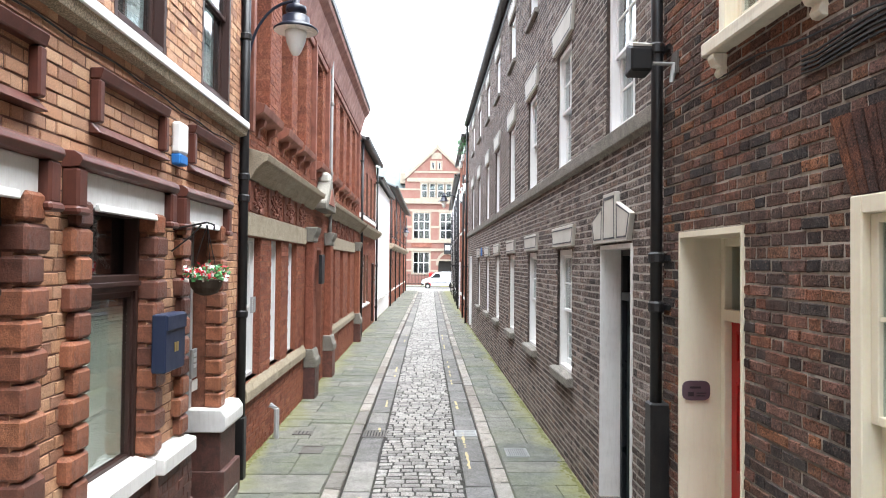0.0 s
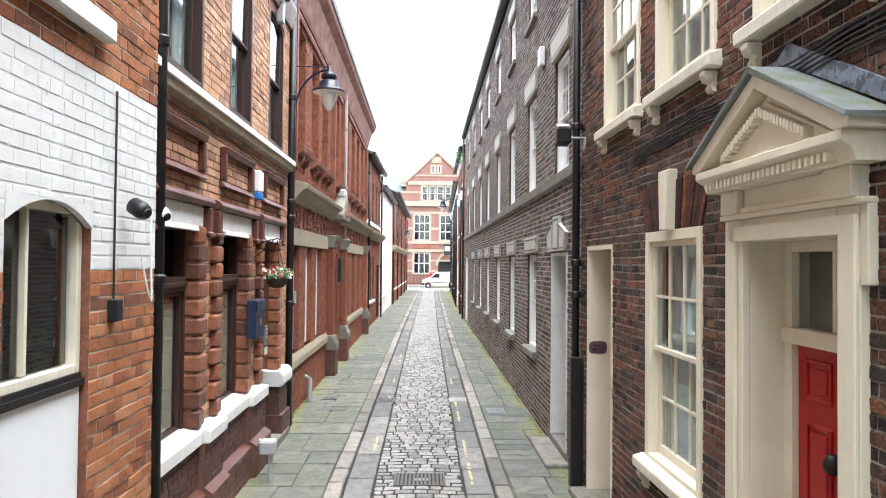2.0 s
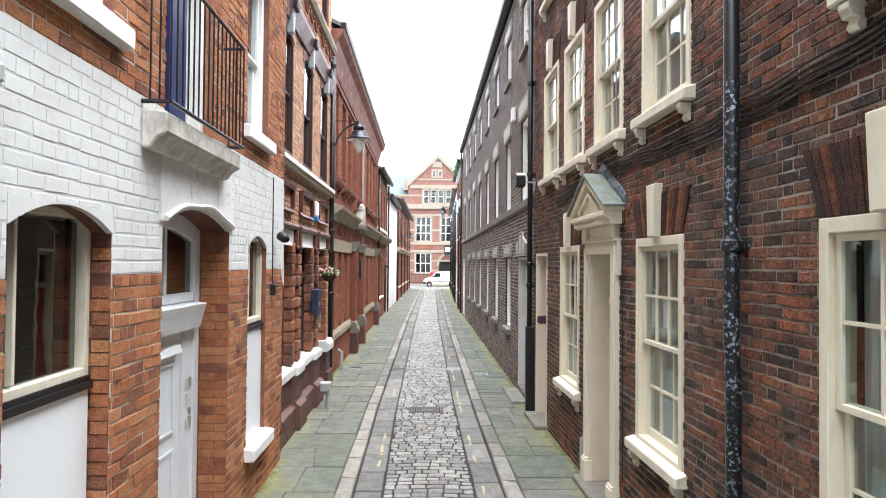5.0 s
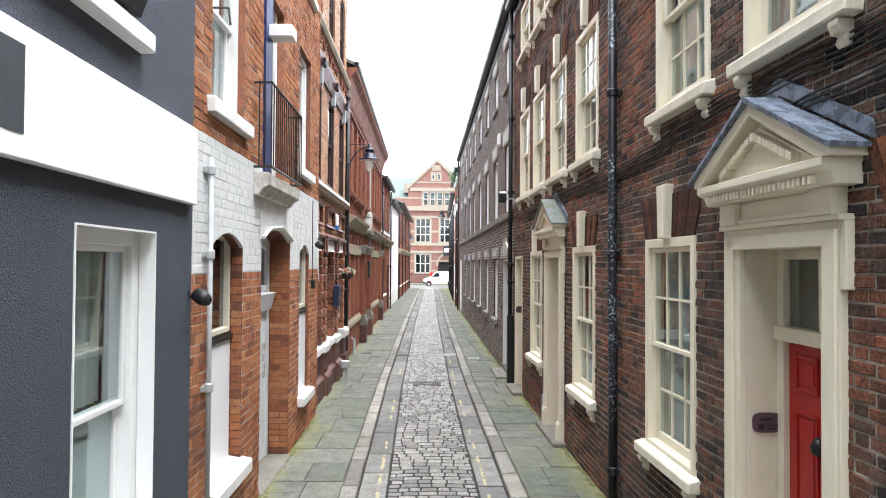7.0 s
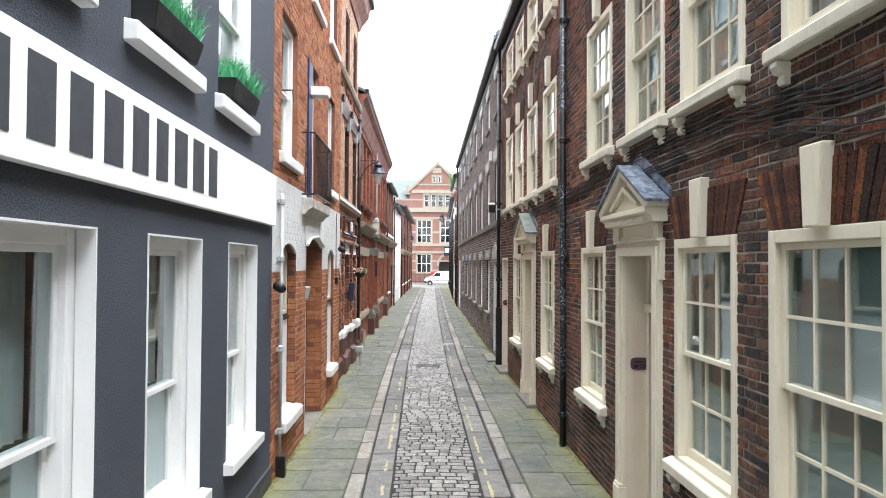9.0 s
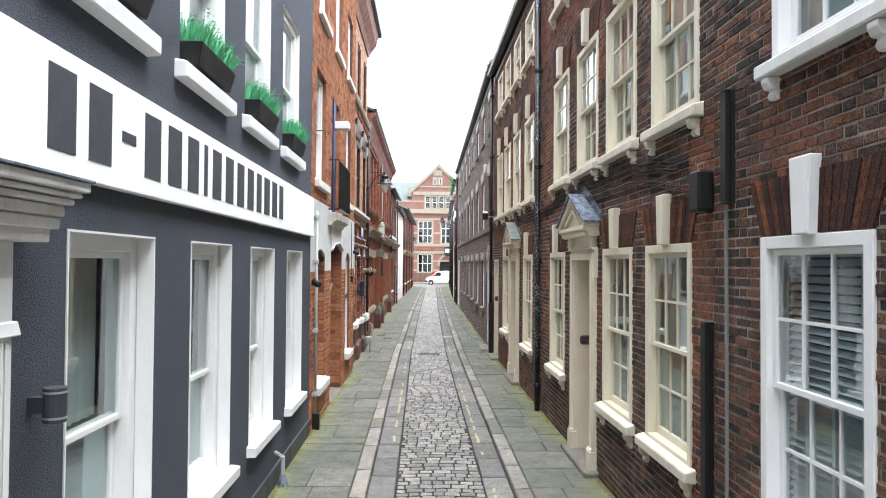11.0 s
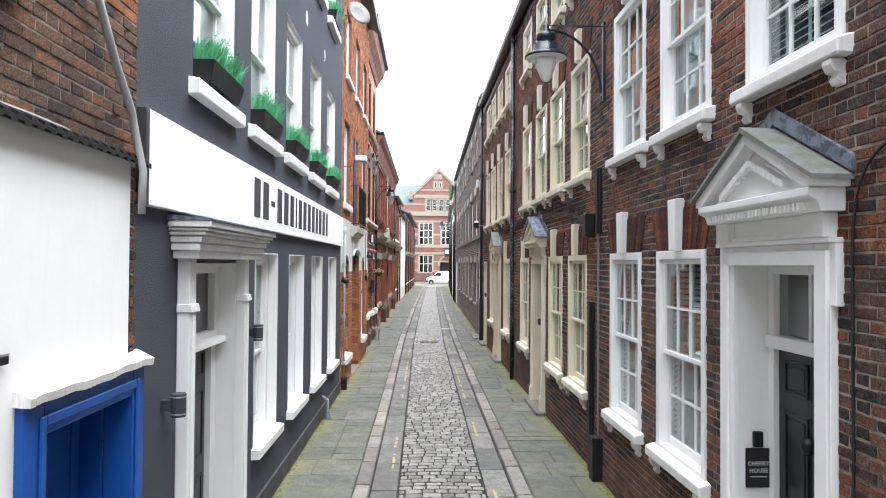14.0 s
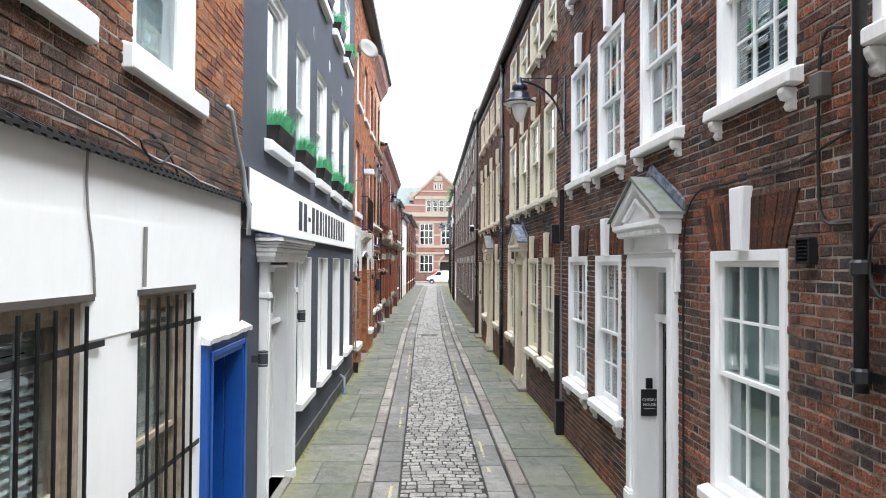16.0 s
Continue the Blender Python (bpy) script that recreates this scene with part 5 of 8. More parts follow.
def wall_lamp(f, y, z, reach, label, name="street_lamp", k=0.86):
    """A lantern hung from a swan-neck bracket on the wall."""
    t = thing(name, f.at(y), label, "street lamp", "wall lamps")
    n = 14
    arc = [(0, -0.05 - (reach - 0.05) * (1 - math.cos(math.pi / 2 * i / n)) * 1.0, z - 0.78 + 0.78 * math.sin(math.pi / 2 * i / n)) for i in range(n + 1)]
    part("bracket", G().tube(arc, 0.018, 8).box(-0.03, 0.03, -0.03, 0, z - 0.88, z + 0.10), "navy_iron", t)
    part("stay", G().tube([(0, -0.02, z + 0.05), (0, -reach, z + 0.05)], 0.009, 6), "navy_iron", t)
    cy = -reach - 0.0
    part("hood", G().lathe([(k * r, k * h) for r, h in ((0.30, -0.42), (0.31, -0.40), (0.24, -0.35), (0.19, -0.33), (0.185, -0.23), (0.15, -0.205), (0.12, -0.20), (0.115, -0.17), (0.145, -0.155), (0.14, -0.08), (0.07, -0.05), (0.045, -0.03), (0.045, 0.05), (0.02, 0.08))], 24, 0, cy, z), "navy_iron", t, smooth=True)
    part("underside", G().lathe([(k * r, k * h) for r, h in ((0.14, -0.43), (0.295, -0.425), (0.295, -0.42), (0.14, -0.42))], 24, 0, cy, z), "lamp_glass", t)
    part("lamp_bowl", G().lathe([(k * r, k * h) for r, h in ((0.015, -0.76), (0.05, -0.75), (0.085, -0.69), (0.125, -0.58), (0.148, -0.48), (0.150, -0.43))], 20, 0, cy, z), "lamp_glass", t, "ribbed pale glass bowl", smooth=True)
    return t


lamp_r0 = wall_lamp(r0, -10.43, 5.70, 0.74, "dark blue wall-mounted lantern on a curved bracket, brick front")

# ---- the painted and red brick side ----
l0 = Facade("L", -34.0, -14.90)
l1 = Facade("L", -14.90, -4.40)
l2 = Facade("L", -4.40, 2.25)


class StretchedFacade(Facade):
    """A front whose bays are a little wider than the plan."""

    def u(self, y):
        return Facade.u(self, -1.51 + (y + 1.51) * 1.02)


l3 = StretchedFacade("L", 2.26, 8.2)
l4 = Facade("L", 8.21, 24.0)

# white rendered house with brick above
h0 = [l0.hole(-16.88, 0.98, 0.75, 2.62), l0.hole(-18.6, 1.2, 0.75, 2.62), l0.hole(-15.50, 1.02, 0.10, 2.10)] + [l0.hole(y, 1.15, 4.05, 5.75) for y in (-16.87, -18.72)]
wall_l0 = house_wall("wall_west_near", l0, -0.1, 7.6, h0, "mortar_dark", "brick upper wall over white rendered ground floor", "white_render")
render_l0 = solid("render_coat", slab_with_holes(0, l0.length - 0.13, 0, 3.36, h0, -0.03, 0.03), "white_render", l0.m, "white painted rough render on the ground-floor front", "render", kind="structure")
BRICK_JOBS += [(wall_l0, l0.u(-22.5), l0.length, 3.40, 4.18, h0, "sooty_brick", "garden", dict(seed=8, course=0.064, joint=0.009, near=(l0.u(-17.5), l0.length, 3.4, 4.2)))]
solid("render_step", slab_with_holes(l0.u(-24.0), l0.u(-16.2), 2.40, 3.03, h0, -0.036, 0.006), "white_render", l0.m, "thicker lower coat of white painted render", "render", kind="structure", bevel=0.0)
BRICK_JOBS += [(wall_l0, l0.length - 0.135, l0.length, 0.1, 3.34, h0, "sooty_brick", "flemish", dict(seed=28, proud=0.012, uneven=0.008))]
BRICK_JOBS += [(wall_l0, l0.u(-22.5), l0.length, 4.18, 7.6, h0, "orange_brick", "garden", dict(seed=18, course=0.066, joint=0.009))]
g = G()
for i in range(int(8.0 / 0.05)):
    x = l0.length - 8.0 + i * 0.05
    g.run([(-0.10, 3.33), (-0.02, 3.37), (-0.02, 3.40), (-0.10, 3.36)] if i % 2 else [(-0.10, 3.345), (-0.02, 3.385), (-0.02, 3.415), (-0.10, 3.375)], x, x + 0.05)
# near-black holds both the dark tile and the shadow along the course
solid("drip_flashing", g, "black_iron", l0.m, "dark corrugated tile drip course above white render, shadow in its colour", "flashing", kind="structure")
for y in (-16.87, -18.72):
    sash_window(l0.at(y, 4.05), 1.15, 1.7, "white_paint", 1, (1, 1), recess=0.06, casing=0.08, sill=(0.07, 0.16, 0.14), brackets=False, fill="net_curtain", label="white one-over-one sash window with obscured glass")
    solid("arch_band", G().box(-0.75, 0.75, -0.014, 0, 5.76, 5.98), "rubbed_brick", l0.at(y), "red brick flat arch above the upper window", "arch", kind="structure")
for y, w in ((-16.88, 0.98), (-18.6, 1.2)):
    sash_window(l0.at(y, 0.75), w, 1.87, "weathered_wood", 1, (1, 1), recess=0.06, casing=0.09, sill=None, brackets=False, fill="blind" if w > 1 else "curtain", label="weathered brown-cream timber sash window behind iron bars")
    t = thing("window_grille", l0.at(y), "black iron security bars fixed across a window", "window bars", "window bars")
    for z in (0.95, 1.45, 2.36):
        part("strap", G().box(-w / 2 - 0.14, w / 2 + 0.14, -0.055, -0.045, z, z + 0.035), "black_iron", t, bevel=0.002)
    for i in range(8 if w > 1 else 6):
        x = -w / 2 + 0.08 + i * (w - 0.16) / (7 if w > 1 else 5)
        part("bar", G().tube([(x, -0.062, 0.72), (x, -0.062, 2.58)], 0.011, 6), "black_iron", t)
    solid("lintel_strip", G().box(-w / 2 - 0.03, w / 2 + 0.03, -0.05, 0.02, 2.60, 2.635), "cast_iron", l0.at(y), "dark broken edge above a barred window", "lintel", "lintels")
bd = thing("doorway", l0.at(-15.50), "bright blue timber doorway with recessed blue door", "doorway", "plain doorways")
part("door_frame", G().ring(-0.66, 0.62, 0.08, 2.17, 0.16, -0.07, 0.10, bottom=0.0).ring(-0.55, 0.53, 0.08, 2.10, 0.05, -0.085, -0.07, bottom=0.0), "blue_door", bd, bevel=0.006)
part("reveal", G().box(-0.48, -0.46, 0.10, 0.26, 0.1, 2.03).box(0.44, 0.46, 0.10, 0.26, 0.1, 2.03).box(-0.46, 0.44, 0.10, 0.26, 2.01, 2.03), "blue_door", bd)
d = panel_door(bd, 0.90, 1.92, "blue_door", 0.22, 1, ((0.05, 0.45), (0.52, 0.95)))
d.matrix_basis = Matrix.Translation((-0.01, 0, 0.10))
part("door_lock", G().box(-0.40, -0.28, 0.205, 0.22, 1.05, 1.15).tube([(-0.33, 0.22, 1.02), (-0.33, 0.16, 1.02)], 0.03, 10), "black_iron", d)
g = G()
for i in range(34):
    x, w = -0.68 + 0.04 * i, 0.004 * math.sin(i * 0.9) + 0.006 * math.sin(i * 0.31)
    g.run([(-0.105 - w * 0.6, 2.165 + w), (0, 2.17), (0, 2.25), (-0.11 - w * 0.6, 2.205 + w)], x, x + 0.0405)
part("ledge", g, "streaked_white", bd, "crumpled white painted lead ledge over the doorway")
steps(l0, -15.50, 1.05, 0.03, 0.10)
gp = thing("cable_pipe", l0.at(-15.15), "bent grey plastic pipe running down the brick", "pipe")
part("pipe", G().tube([(-0.45, -0.05, 4.12), (-0.40, -0.07, 4.10), (-0.2, -0.07, 3.85), (0.0, -0.08, 3.62), (0.06, -0.08, 3.5), (0.07, -0.12, 3.3), (0.06, -0.12, 3.05)], 0.022, 10), "zinc", gp, smooth=True)

# dark grey rendered building with the white fascia
L1_G, L1_F = (-11.30, -9.46, -7.62, -5.72), (-13.31, -11.56, -9.76, -7.93, -6.10)
h1 = [l1.hole(y, 1.12, 0.88, 2.88) for y in L1_G] + [l1.hole(y, 1.12, 4.14, 5.90) for y in L1_F] + [l1.hole(y, 1.05, 7.15, 8.55) for y in L1_F] + [l1.hole(-13.3, 1.36, 0.12, 2.78)]
wall_l1 = house_wall("wall_west_grey", l1, -0.1, 9.3, h1, "grey_render", "dark grey painted rough render on the front", "white_paint")
solid("plinth", G().run([(-0.02, 0), (0, 0), (0, 0.32), (-0.02, 0.31)], 0, l1.u(-14.2)).run([(-0.02, 0), (0, 0), (0, 0.32), (-0.02, 0.31)], l1.u(-12.4), l1.length), "dark_grey_paint", l1.m, "dark grey plinth along the foot of the wall", "plinth", kind="structure")
for y in L1_G:
    sash_window(l1.at(y, 0.88), 1.12, 2.0, "white_paint", 1, (1, 1), recess=0.16, casing=0.10, sill=(0.09, 0.11, 0.07), brackets=False, fill="frost", label="white sash window with frosted lower pane and curtain", meeting=0.55)
    lin = thing("window_lining", l1.at(y), "white painted reveal lining round a window", "lining", "window linings")
    for x0 in (-0.56, 0.548):
        part("side_board", G().box(x0, x0 + 0.012, -0.008, 0.10, 0.89, 2.88), "white_paint", lin)
    part("head_board", G().box(-0.548, 0.548, -0.008, 0.10, 2.868, 2.88), "white_paint", lin)
for y in L1_F:
    sash_window(l1.at(y, 4.14), 1.12, 1.76, "white_paint", 1, (1, 1), recess=0.10, casing=0.09, sill=(0.09, 0.14, 0.10), brackets=False, fill="parted", label="white upper-floor sash window with drawn-back curtains")
    sash_window(l1.at(y, 7.15), 1.05, 1.4, "white_paint", 1, (1, 1), recess=0.10, casing=0.09, sill=(0.10, 0.14, 0.10), brackets=False, fill="curtain", label="white top-floor sash window")
sign = thing("fascia_sign", l1.at(-9.65), "long white painted fascia board with grey stencilled lettering", "sign")
part("board", G().box(-5.18, 5.18, -0.06, 0.0, 3.12, 3.71), "white_render", sign, bevel=0.006)
part("end_cap", G().box(-5.235, -5.182, -0.06, 0.0, 3.12, 3.705), "dark_grey_paint", sign)
u0, u1 = l1.u(-12.17) - l1.u(-9.65), l1.u(-6.87) - l1.u(-9.65)
widths = [0.85 * w for w in [0.30, 0.30, 0.22, 0.30, 0.30, 0.28, 0.10, 0.28, 0.28, 0.28, 0.28, 0.24, 0.30, 0.30, 0.26]]
gapw = (u1 - u0 - sum(widths)) / (len(widths) - 1)
x = u0
for i, w in enumerate(widths):
    z0, z1 = (3.39, 3.45) if i == 2 else (3.23, 3.62)
    part("bar", G().box(x, x + w, -0.0635, -0.0595, z0, z1), "letter_paint", sign)
    x += w + gapw


def planter(f, y, z, out, label, w=0.92, seed=1, group="window boxes"):
    rnd = random.Random(seed)
    t = thing("window_box", f.at(y, z, out), label, "planter", group)
    part("trough", G().add([(-w / 2 + 0.04, -0.08, 0), (w / 2 - 0.04, -0.08, 0), (w / 2 - 0.04, 0.08, 0), (-w / 2 + 0.04, 0.08, 0), (-w / 2, -0.12, 0.17), (w / 2, -0.12, 0.17), (w / 2, 0.10, 0.17), (-w / 2, 0.10, 0.17)],
                           [(0, 3, 2, 1), (4, 5, 6, 7), (0, 1, 5, 4), (1, 2, 6, 5), (2, 3, 7, 6), (3, 0, 4, 7)]), "black_plastic", t, bevel=0.006)
    g = G()
    for i in range(620):
        x, y0 = rnd.uniform(-w / 2 + 0.02, w / 2 - 0.02), rnd.uniform(-0.10, 0.08)
        hgt, lx, ly = rnd.uniform(0.10, 0.24), rnd.gauss(0, 0.05), rnd.gauss(-0.03, 0.05)
        a = rnd.uniform(0, 3.14)
        dx, dy = 0.005 * math.cos(a), 0.005 * math.sin(a)
        g.add([(x - dx, y0 - dy, 0.15), (x + dx, y0 + dy, 0.15), (x + lx * 0.5 + dx, y0 + ly * 0.5 + dy, 0.16 + hgt * 0.6), (x + lx, y0 + ly, 0.16 + hgt), (x + lx * 0.5 - dx, y0 + ly * 0.5 - dy, 0.16 + hgt * 0.6)], [(0, 1, 2, 4), (4, 2, 3)])
        if i % 3 == 0:
            for _ in range(2):
                px, py, pz, s = x + lx + rnd.gauss(0, 0.012), y0 + ly + rnd.gauss(0, 0.012), 0.14 + hgt + rnd.gauss(0, 0.015), rnd.uniform(0.008, 0.016)
                g.add([(px - s, py, pz), (px, py - s, pz + s * 0.5), (px + s, py, pz), (px, py + s, pz + s * 0.5)], [(0, 1, 2, 3)])
    fo = part("foliage", G().add(g.v, g.f), "grass_blade", t, "bright green artificial grass tufts")
    fo["kind"] = "stuff"
    return t


for i, y in enumerate(L1_F):
    planter(l1, y, 4.155, 0.01, "black window box with bright green artificial grass", seed=20 + i)
    if i > 1:
        planter(l1, y, 7.17, 0.03, "black window box with green grass on an upper sill", 0.8, seed=40 + i)

# its door, with hood
dw = thing("doorway", l1.at(-13.3), "white pilastered doorway with moulded hood and black door", "doorway")
for s in (-1, 1):
    x0, x1 = (-0.84, -0.70) if s < 0 else (0.70, 0.84)
    part("pilaster", G().box(x0, x1, -0.09, 0.0, 0.0, 2.80).box(x0 - 0.015, x1 + 0.015, -0.11, 0, 0.0, 0.18).run([(-0.12, 2.42), (0, 2.42), (0, 2.48), (-0.105, 2.48)], x0 - 0.015, x1 + 0.015).box(x0 + 0.04, x0 + 0.06, -0.105, -0.089, 0.2, 2.4).box(x1 - 0.06, x1 - 0.04, -0.105, -0.089, 0.2, 2.4), "white_paint", dw, bevel=0.006)
    part("reveal", G().box(-0.68, -0.66, -0.01, 0.27, 0.1, 2.78) if s < 0 else G().box(0.66, 0.68, -0.01, 0.27, 0.1, 2.78), "white_paint", dw)
part("soffit", G().box(-0.66, 0.66, -0.01, 0.27, 2.74, 2.77), "white_paint", dw)
g = G()
for o, z0, z1 in ((0.20, 2.855, 2.905), (0.215, 2.91, 2.955), (0.245, 2.96, 2.985), (0.27, 2.99, 3.01), (0.295, 3.015, 3.06)):
    g.prism([(-0.83 - o * 0.75, z0), (0.83 + o * 0.75, z0), (0.83 + o * 0.75, z1), (-0.83 - o * 0.75, z1)], -o, 0.0)
g.box(-0.94, 0.94, -0.18, 0.0, 2.80, 3.05)
part("hood", g, "streaked_white", dw, bevel=0.006)
part("hood_flashing", G().run([(-0.31, 3.061), (0, 3.061), (0, 3.10), (-0.31, 3.07)], -1.06, 1.06), "lead", dw)
part("transom", G().ring(-0.66, 0.66, 2.10, 2.74, 0.12, 0.14, 0.26, bottom=0.07, top=0.06).box(-0.03, 0.03, 0.16, 0.24, 2.17, 2.68).run([(0.06, 2.06), (0.26, 2.06), (0.26, 2.12), (0.08, 2.11)], -0.66, 0.66), "white_paint", dw, bevel=0.004)
for a, b in ((-0.54, -0.03), (0.03, 0.54)):
    part("pane", G().box(a, b, 0.20, 0.205, 2.17, 2.68), "dark_glass", dw)
part("jamb", G().box(-0.66, -0.52, 0.16, 0.26, 0.12, 2.06).box(0.52, 0.66, 0.16, 0.26, 0.12, 2.06), "white_paint", dw)
d = panel_door(dw, 1.04, 1.94, "black_door", 0.21)
d.matrix_basis = Matrix.Translation((0, 0, 0.12))
for x in (-0.10, 0.06):
    part("bar", G().box(x, x + 0.07, 0.20, 0.209, 1.52, 1.67), "brass", d)
part("letter_plate", G().box(-0.14, 0.14, 0.195, 0.21, 0.98, 1.05), "brass", d, bevel=0.003)
# dark sheet that paints the shade behind the transom panes
part("back_panel", G().box(-0.8, 0.8, 0.285, 0.30, 0.1, 2.8), "dark_room", dw)
solid("doorstep", G().box(-0.62, 0.62, -0.10, 0.45, 0.0, 0.12), "grey_stone", l1.at(-13.3), "grey stone threshold of the black door", "doorstep", "doorsteps", bevel=0.01)


def tube_light(f, y, z, label):
    t = thing("wall_light", f.at(y, z), label, "wall light", "outside wall lights")
    part("body", G().lathe([(0.048, 0.03), (0.05, 0.034), (0.05, 0.18), (0.048, 0.184)], 16, 0, -0.11), "dark_grey_paint", t, smooth=False)
    for z in (0.045, 0.158):
        part("band", G().lathe([(0.051, 0.0), (0.0515, 0.002), (0.0515, 0.008), (0.051, 0.010)], 16, 0, -0.11, z), "steel", t, "pale metal band")
    part("arm", G().box(-0.025, 0.025, -0.07, 0.0, 0.07, 0.14), "dark_grey_paint", t)
    return t


tube_light(l1, -12.16, 1.98, "dark grey cylindrical up-and-down wall light")
tube_light(l1, -14.40, 1.72, "dark grey cylindrical up-and-down wall light by the door")
for y in (-12.43, -10.66, -8.85, -7.0):
    solid("tie_plate", G().lathe([(0.02, -0.02), (0.10, -0.015), (0.11, 0.0)], 16), "white_paint", l1.at(y, 6.35) @ pose(0, 0, 0, 90, 0, 0), "oval white wall tie plate", "tie plate", "tie plates")

# orange brick house, whitewashed band between the floors
h2 = [l2.hole(-3.36, 1.06, 0.72, 2.95), l2.hole(-1.17, 1.72, 0.08, 3.10), l2.hole(0.85, 0.86, 0.72, 2.95)]
h2 += [l2.hole(-3.4, 1.1, 4.08, 5.9), l2.hole(-1.45, 1.15, 3.60, 5.85), l2.hole(0.78, 1.0, 4.08, 5.85)] + [l2.hole(y, 1.05, 6.9, 8.4) for y in (-3.2, -1.1, 0.98)]
wall_l2 = house_wall("wall_west_orange", l2, -0.1, 9.8, h2, "mortar_light", "orange-red brick house front with whitewashed band", "quoin_brick", thick=0.34)
BRICK_JOBS += [(wall_l2, 0, l2.length, 0, 2.58, h2, "orange_brick", "garden", dict(seed=9, course=0.080, joint=0.009, near=(l2.u(-0.3), l2.u(2.2), 0.2, 2.5)))]
BRICK_JOBS += [(wall_l2, 0, l2.length, 2.58, 3.74, h2, "white_brick", "garden", dict(seed=10, course=0.079, proud=0.0062, uneven=0.0012, joint=0.009))]
BRICK_JOBS += [(wall_l2, 0, l2.length, 3.74, 9.8, h2, "orange_brick", "garden", dict(seed=12, course=0.080, joint=0.009))]


def arch_head(w, zs, rise, n=12):
    """Points of a low arch over a width w, springing at zs."""
    return [(-w / 2 + w * i / n, zs + rise * (1 - (2 * i / n - 1) ** 2)) for i in range(n + 1)]


for y, w, o in ((-3.36, 1.06, 0.05), (0.85, 0.86, 0.12)):
    t = thing("window", l2.at(y), "narrow timber window above a white boarded panel", "window", "boarded windows")
    a, b = -w / 2, w / 2
    curve = arch_head(w, 2.82, 0.13)
    part("arch_head", G().prism([(b, 2.955), (a, 2.955)] + curve, -0.008, 0.03), "white_brick", t)
    part("arch_soffit", G().prism([(b, 2.955), (a, 2.955)] + [(x, z + 0.006) for x, z in curve], 0.03, max(0.05, 0.17 - o)), "quoin_brick", t)
    part("panel", G().box(a + 0.02, b - 0.02, 0.16 - o, 0.20 - o, 0.74, 1.92), "panel_white", t, bevel=0.003)
    part("ledge", G().box(a, b, 0.14 - o, 0.24 - o, 1.92, 1.96).box(a, b, 0.16 - o, 0.24 - o, 1.96, 1.99), "black_iron", t)
    fr = part("frame", G().ring(a, b, 1.99, 2.95, 0.05, 0.17 - o, 0.27 - o).box(a + 0.30, a + 0.325, 0.18 - o, 0.26 - o, 2.05, 2.9), "cream_worn", t, bevel=0.004)
    part("pane", G().box(a + 0.08, b - 0.08, 0.215 - o, 0.22 - o, 2.05, 2.88), "dark_glass", t)
    g = G()
    for i in range(14):
        p, q = a + w * i / 14, a + w * (i + 1) / 14
        g.add([(p, 0.32 - o + 0.02 * math.sin(i * 1.8), 1.95), (q, 0.32 - o + 0.02 * math.sin(i * 1.8 + 1.8), 1.95), (q, 0.32 - o + 0.02 * math.sin(i * 1.8 + 1.8), 2.95), (p, 0.32 - o + 0.02 * math.sin(i * 1.8), 2.95)], [(0, 1, 2, 3)])
    part("curtain", g, "curtain", t, smooth=True)
    part("sill", G().run([(-0.11, 0.58), (0.16, 0.58), (0.16, 0.76), (-0.11, 0.71)], a - 0.07, b + 0.07), "white_worn", t, bevel=0.014)
dd = thing("doorway", l2.at(-1.17), "deep arched brick doorway with pale worn panelled door", "doorway")
cu = arch_head(1.72, 2.94, 0.14)
part("arch_head", G().prism([(0.86, 3.105), (-0.86, 3.105)] + cu, -0.008, 0.03), "white_brick", dd)
part("arch_soffit", G().prism([(0.86, 3.105), (-0.86, 3.105)] + [(x, z + 0.006) for x, z in cu], 0.03, 0.27), "quoin_brick", dd)
for x0, x1 in ((-0.93, -0.30), (-0.295, 0.42), (0.425, 0.93)):
    n = 8
    low = [(x0 + (x1 - x0) * i / n, max(2.945, 3.085 - 0.14 * (min(1.0, abs(x0 + (x1 - x0) * i / n) / 0.86)) ** 2)) for i in range(n + 1)]
    part("arch_stone", G().prism(low + [(x1, 3.42), (x0, 3.42)], -0.020, 0.0), "flaking_white", dd, "flaking white painted arch stone", bevel=0.004)
part("door_frame", G().box(-0.86, -0.72, 0.27, 0.37, 0.08, 3.09).box(0.72, 0.86, 0.27, 0.37, 0.08, 3.09).run([(0.22, 2.06), (0.37, 2.06), (0.37, 2.30), (0.16, 2.28), (0.19, 2.18)], -0.74, 0.74).box(-0.72, 0.72, 0.28, 0.37, 2.30, 2.38).box(-0.03, 0.03, 0.28, 0.35, 2.38, 3.05).prism([(0.86, 3.09), (-0.86, 3.09)] + arch_head(1.72, 2.80, 0.14), 0.271, 0.369), "pale_door", dd, bevel=0.004)
part("side_post", G().box(-0.74, -0.46, 0.29, 0.37, 0.08, 2.06).box(0.46, 0.74, 0.29, 0.37, 0.08, 2.06), "pale_door", dd)
part("pane", G().box(-0.72, -0.03, 0.315, 0.32, 2.38, 2.98), "dark_glass", dd)
part("pane", G().box(0.03, 0.72, 0.315, 0.32, 2.38, 2.98), "dark_glass", dd)
d = part("leaf", G().box(-0.46, 0.46, 0.31, 0.35, 0.10, 2.06), "pale_door", dd, bevel=0.003)
for z0, z1 in ((0.28, 1.05), (1.18, 1.80)):
    part("panel_mould", G().ring(-0.36, 0.30, z0, z1, 0.035, 0.296, 0.312), "pale_door", d, bevel=0.006)
part("drip_mould", G().run([(0.25, 1.87), (0.312, 1.87), (0.312, 1.95), (0.27, 1.94)], -0.40, 0.36), "pale_door", d, bevel=0.004)
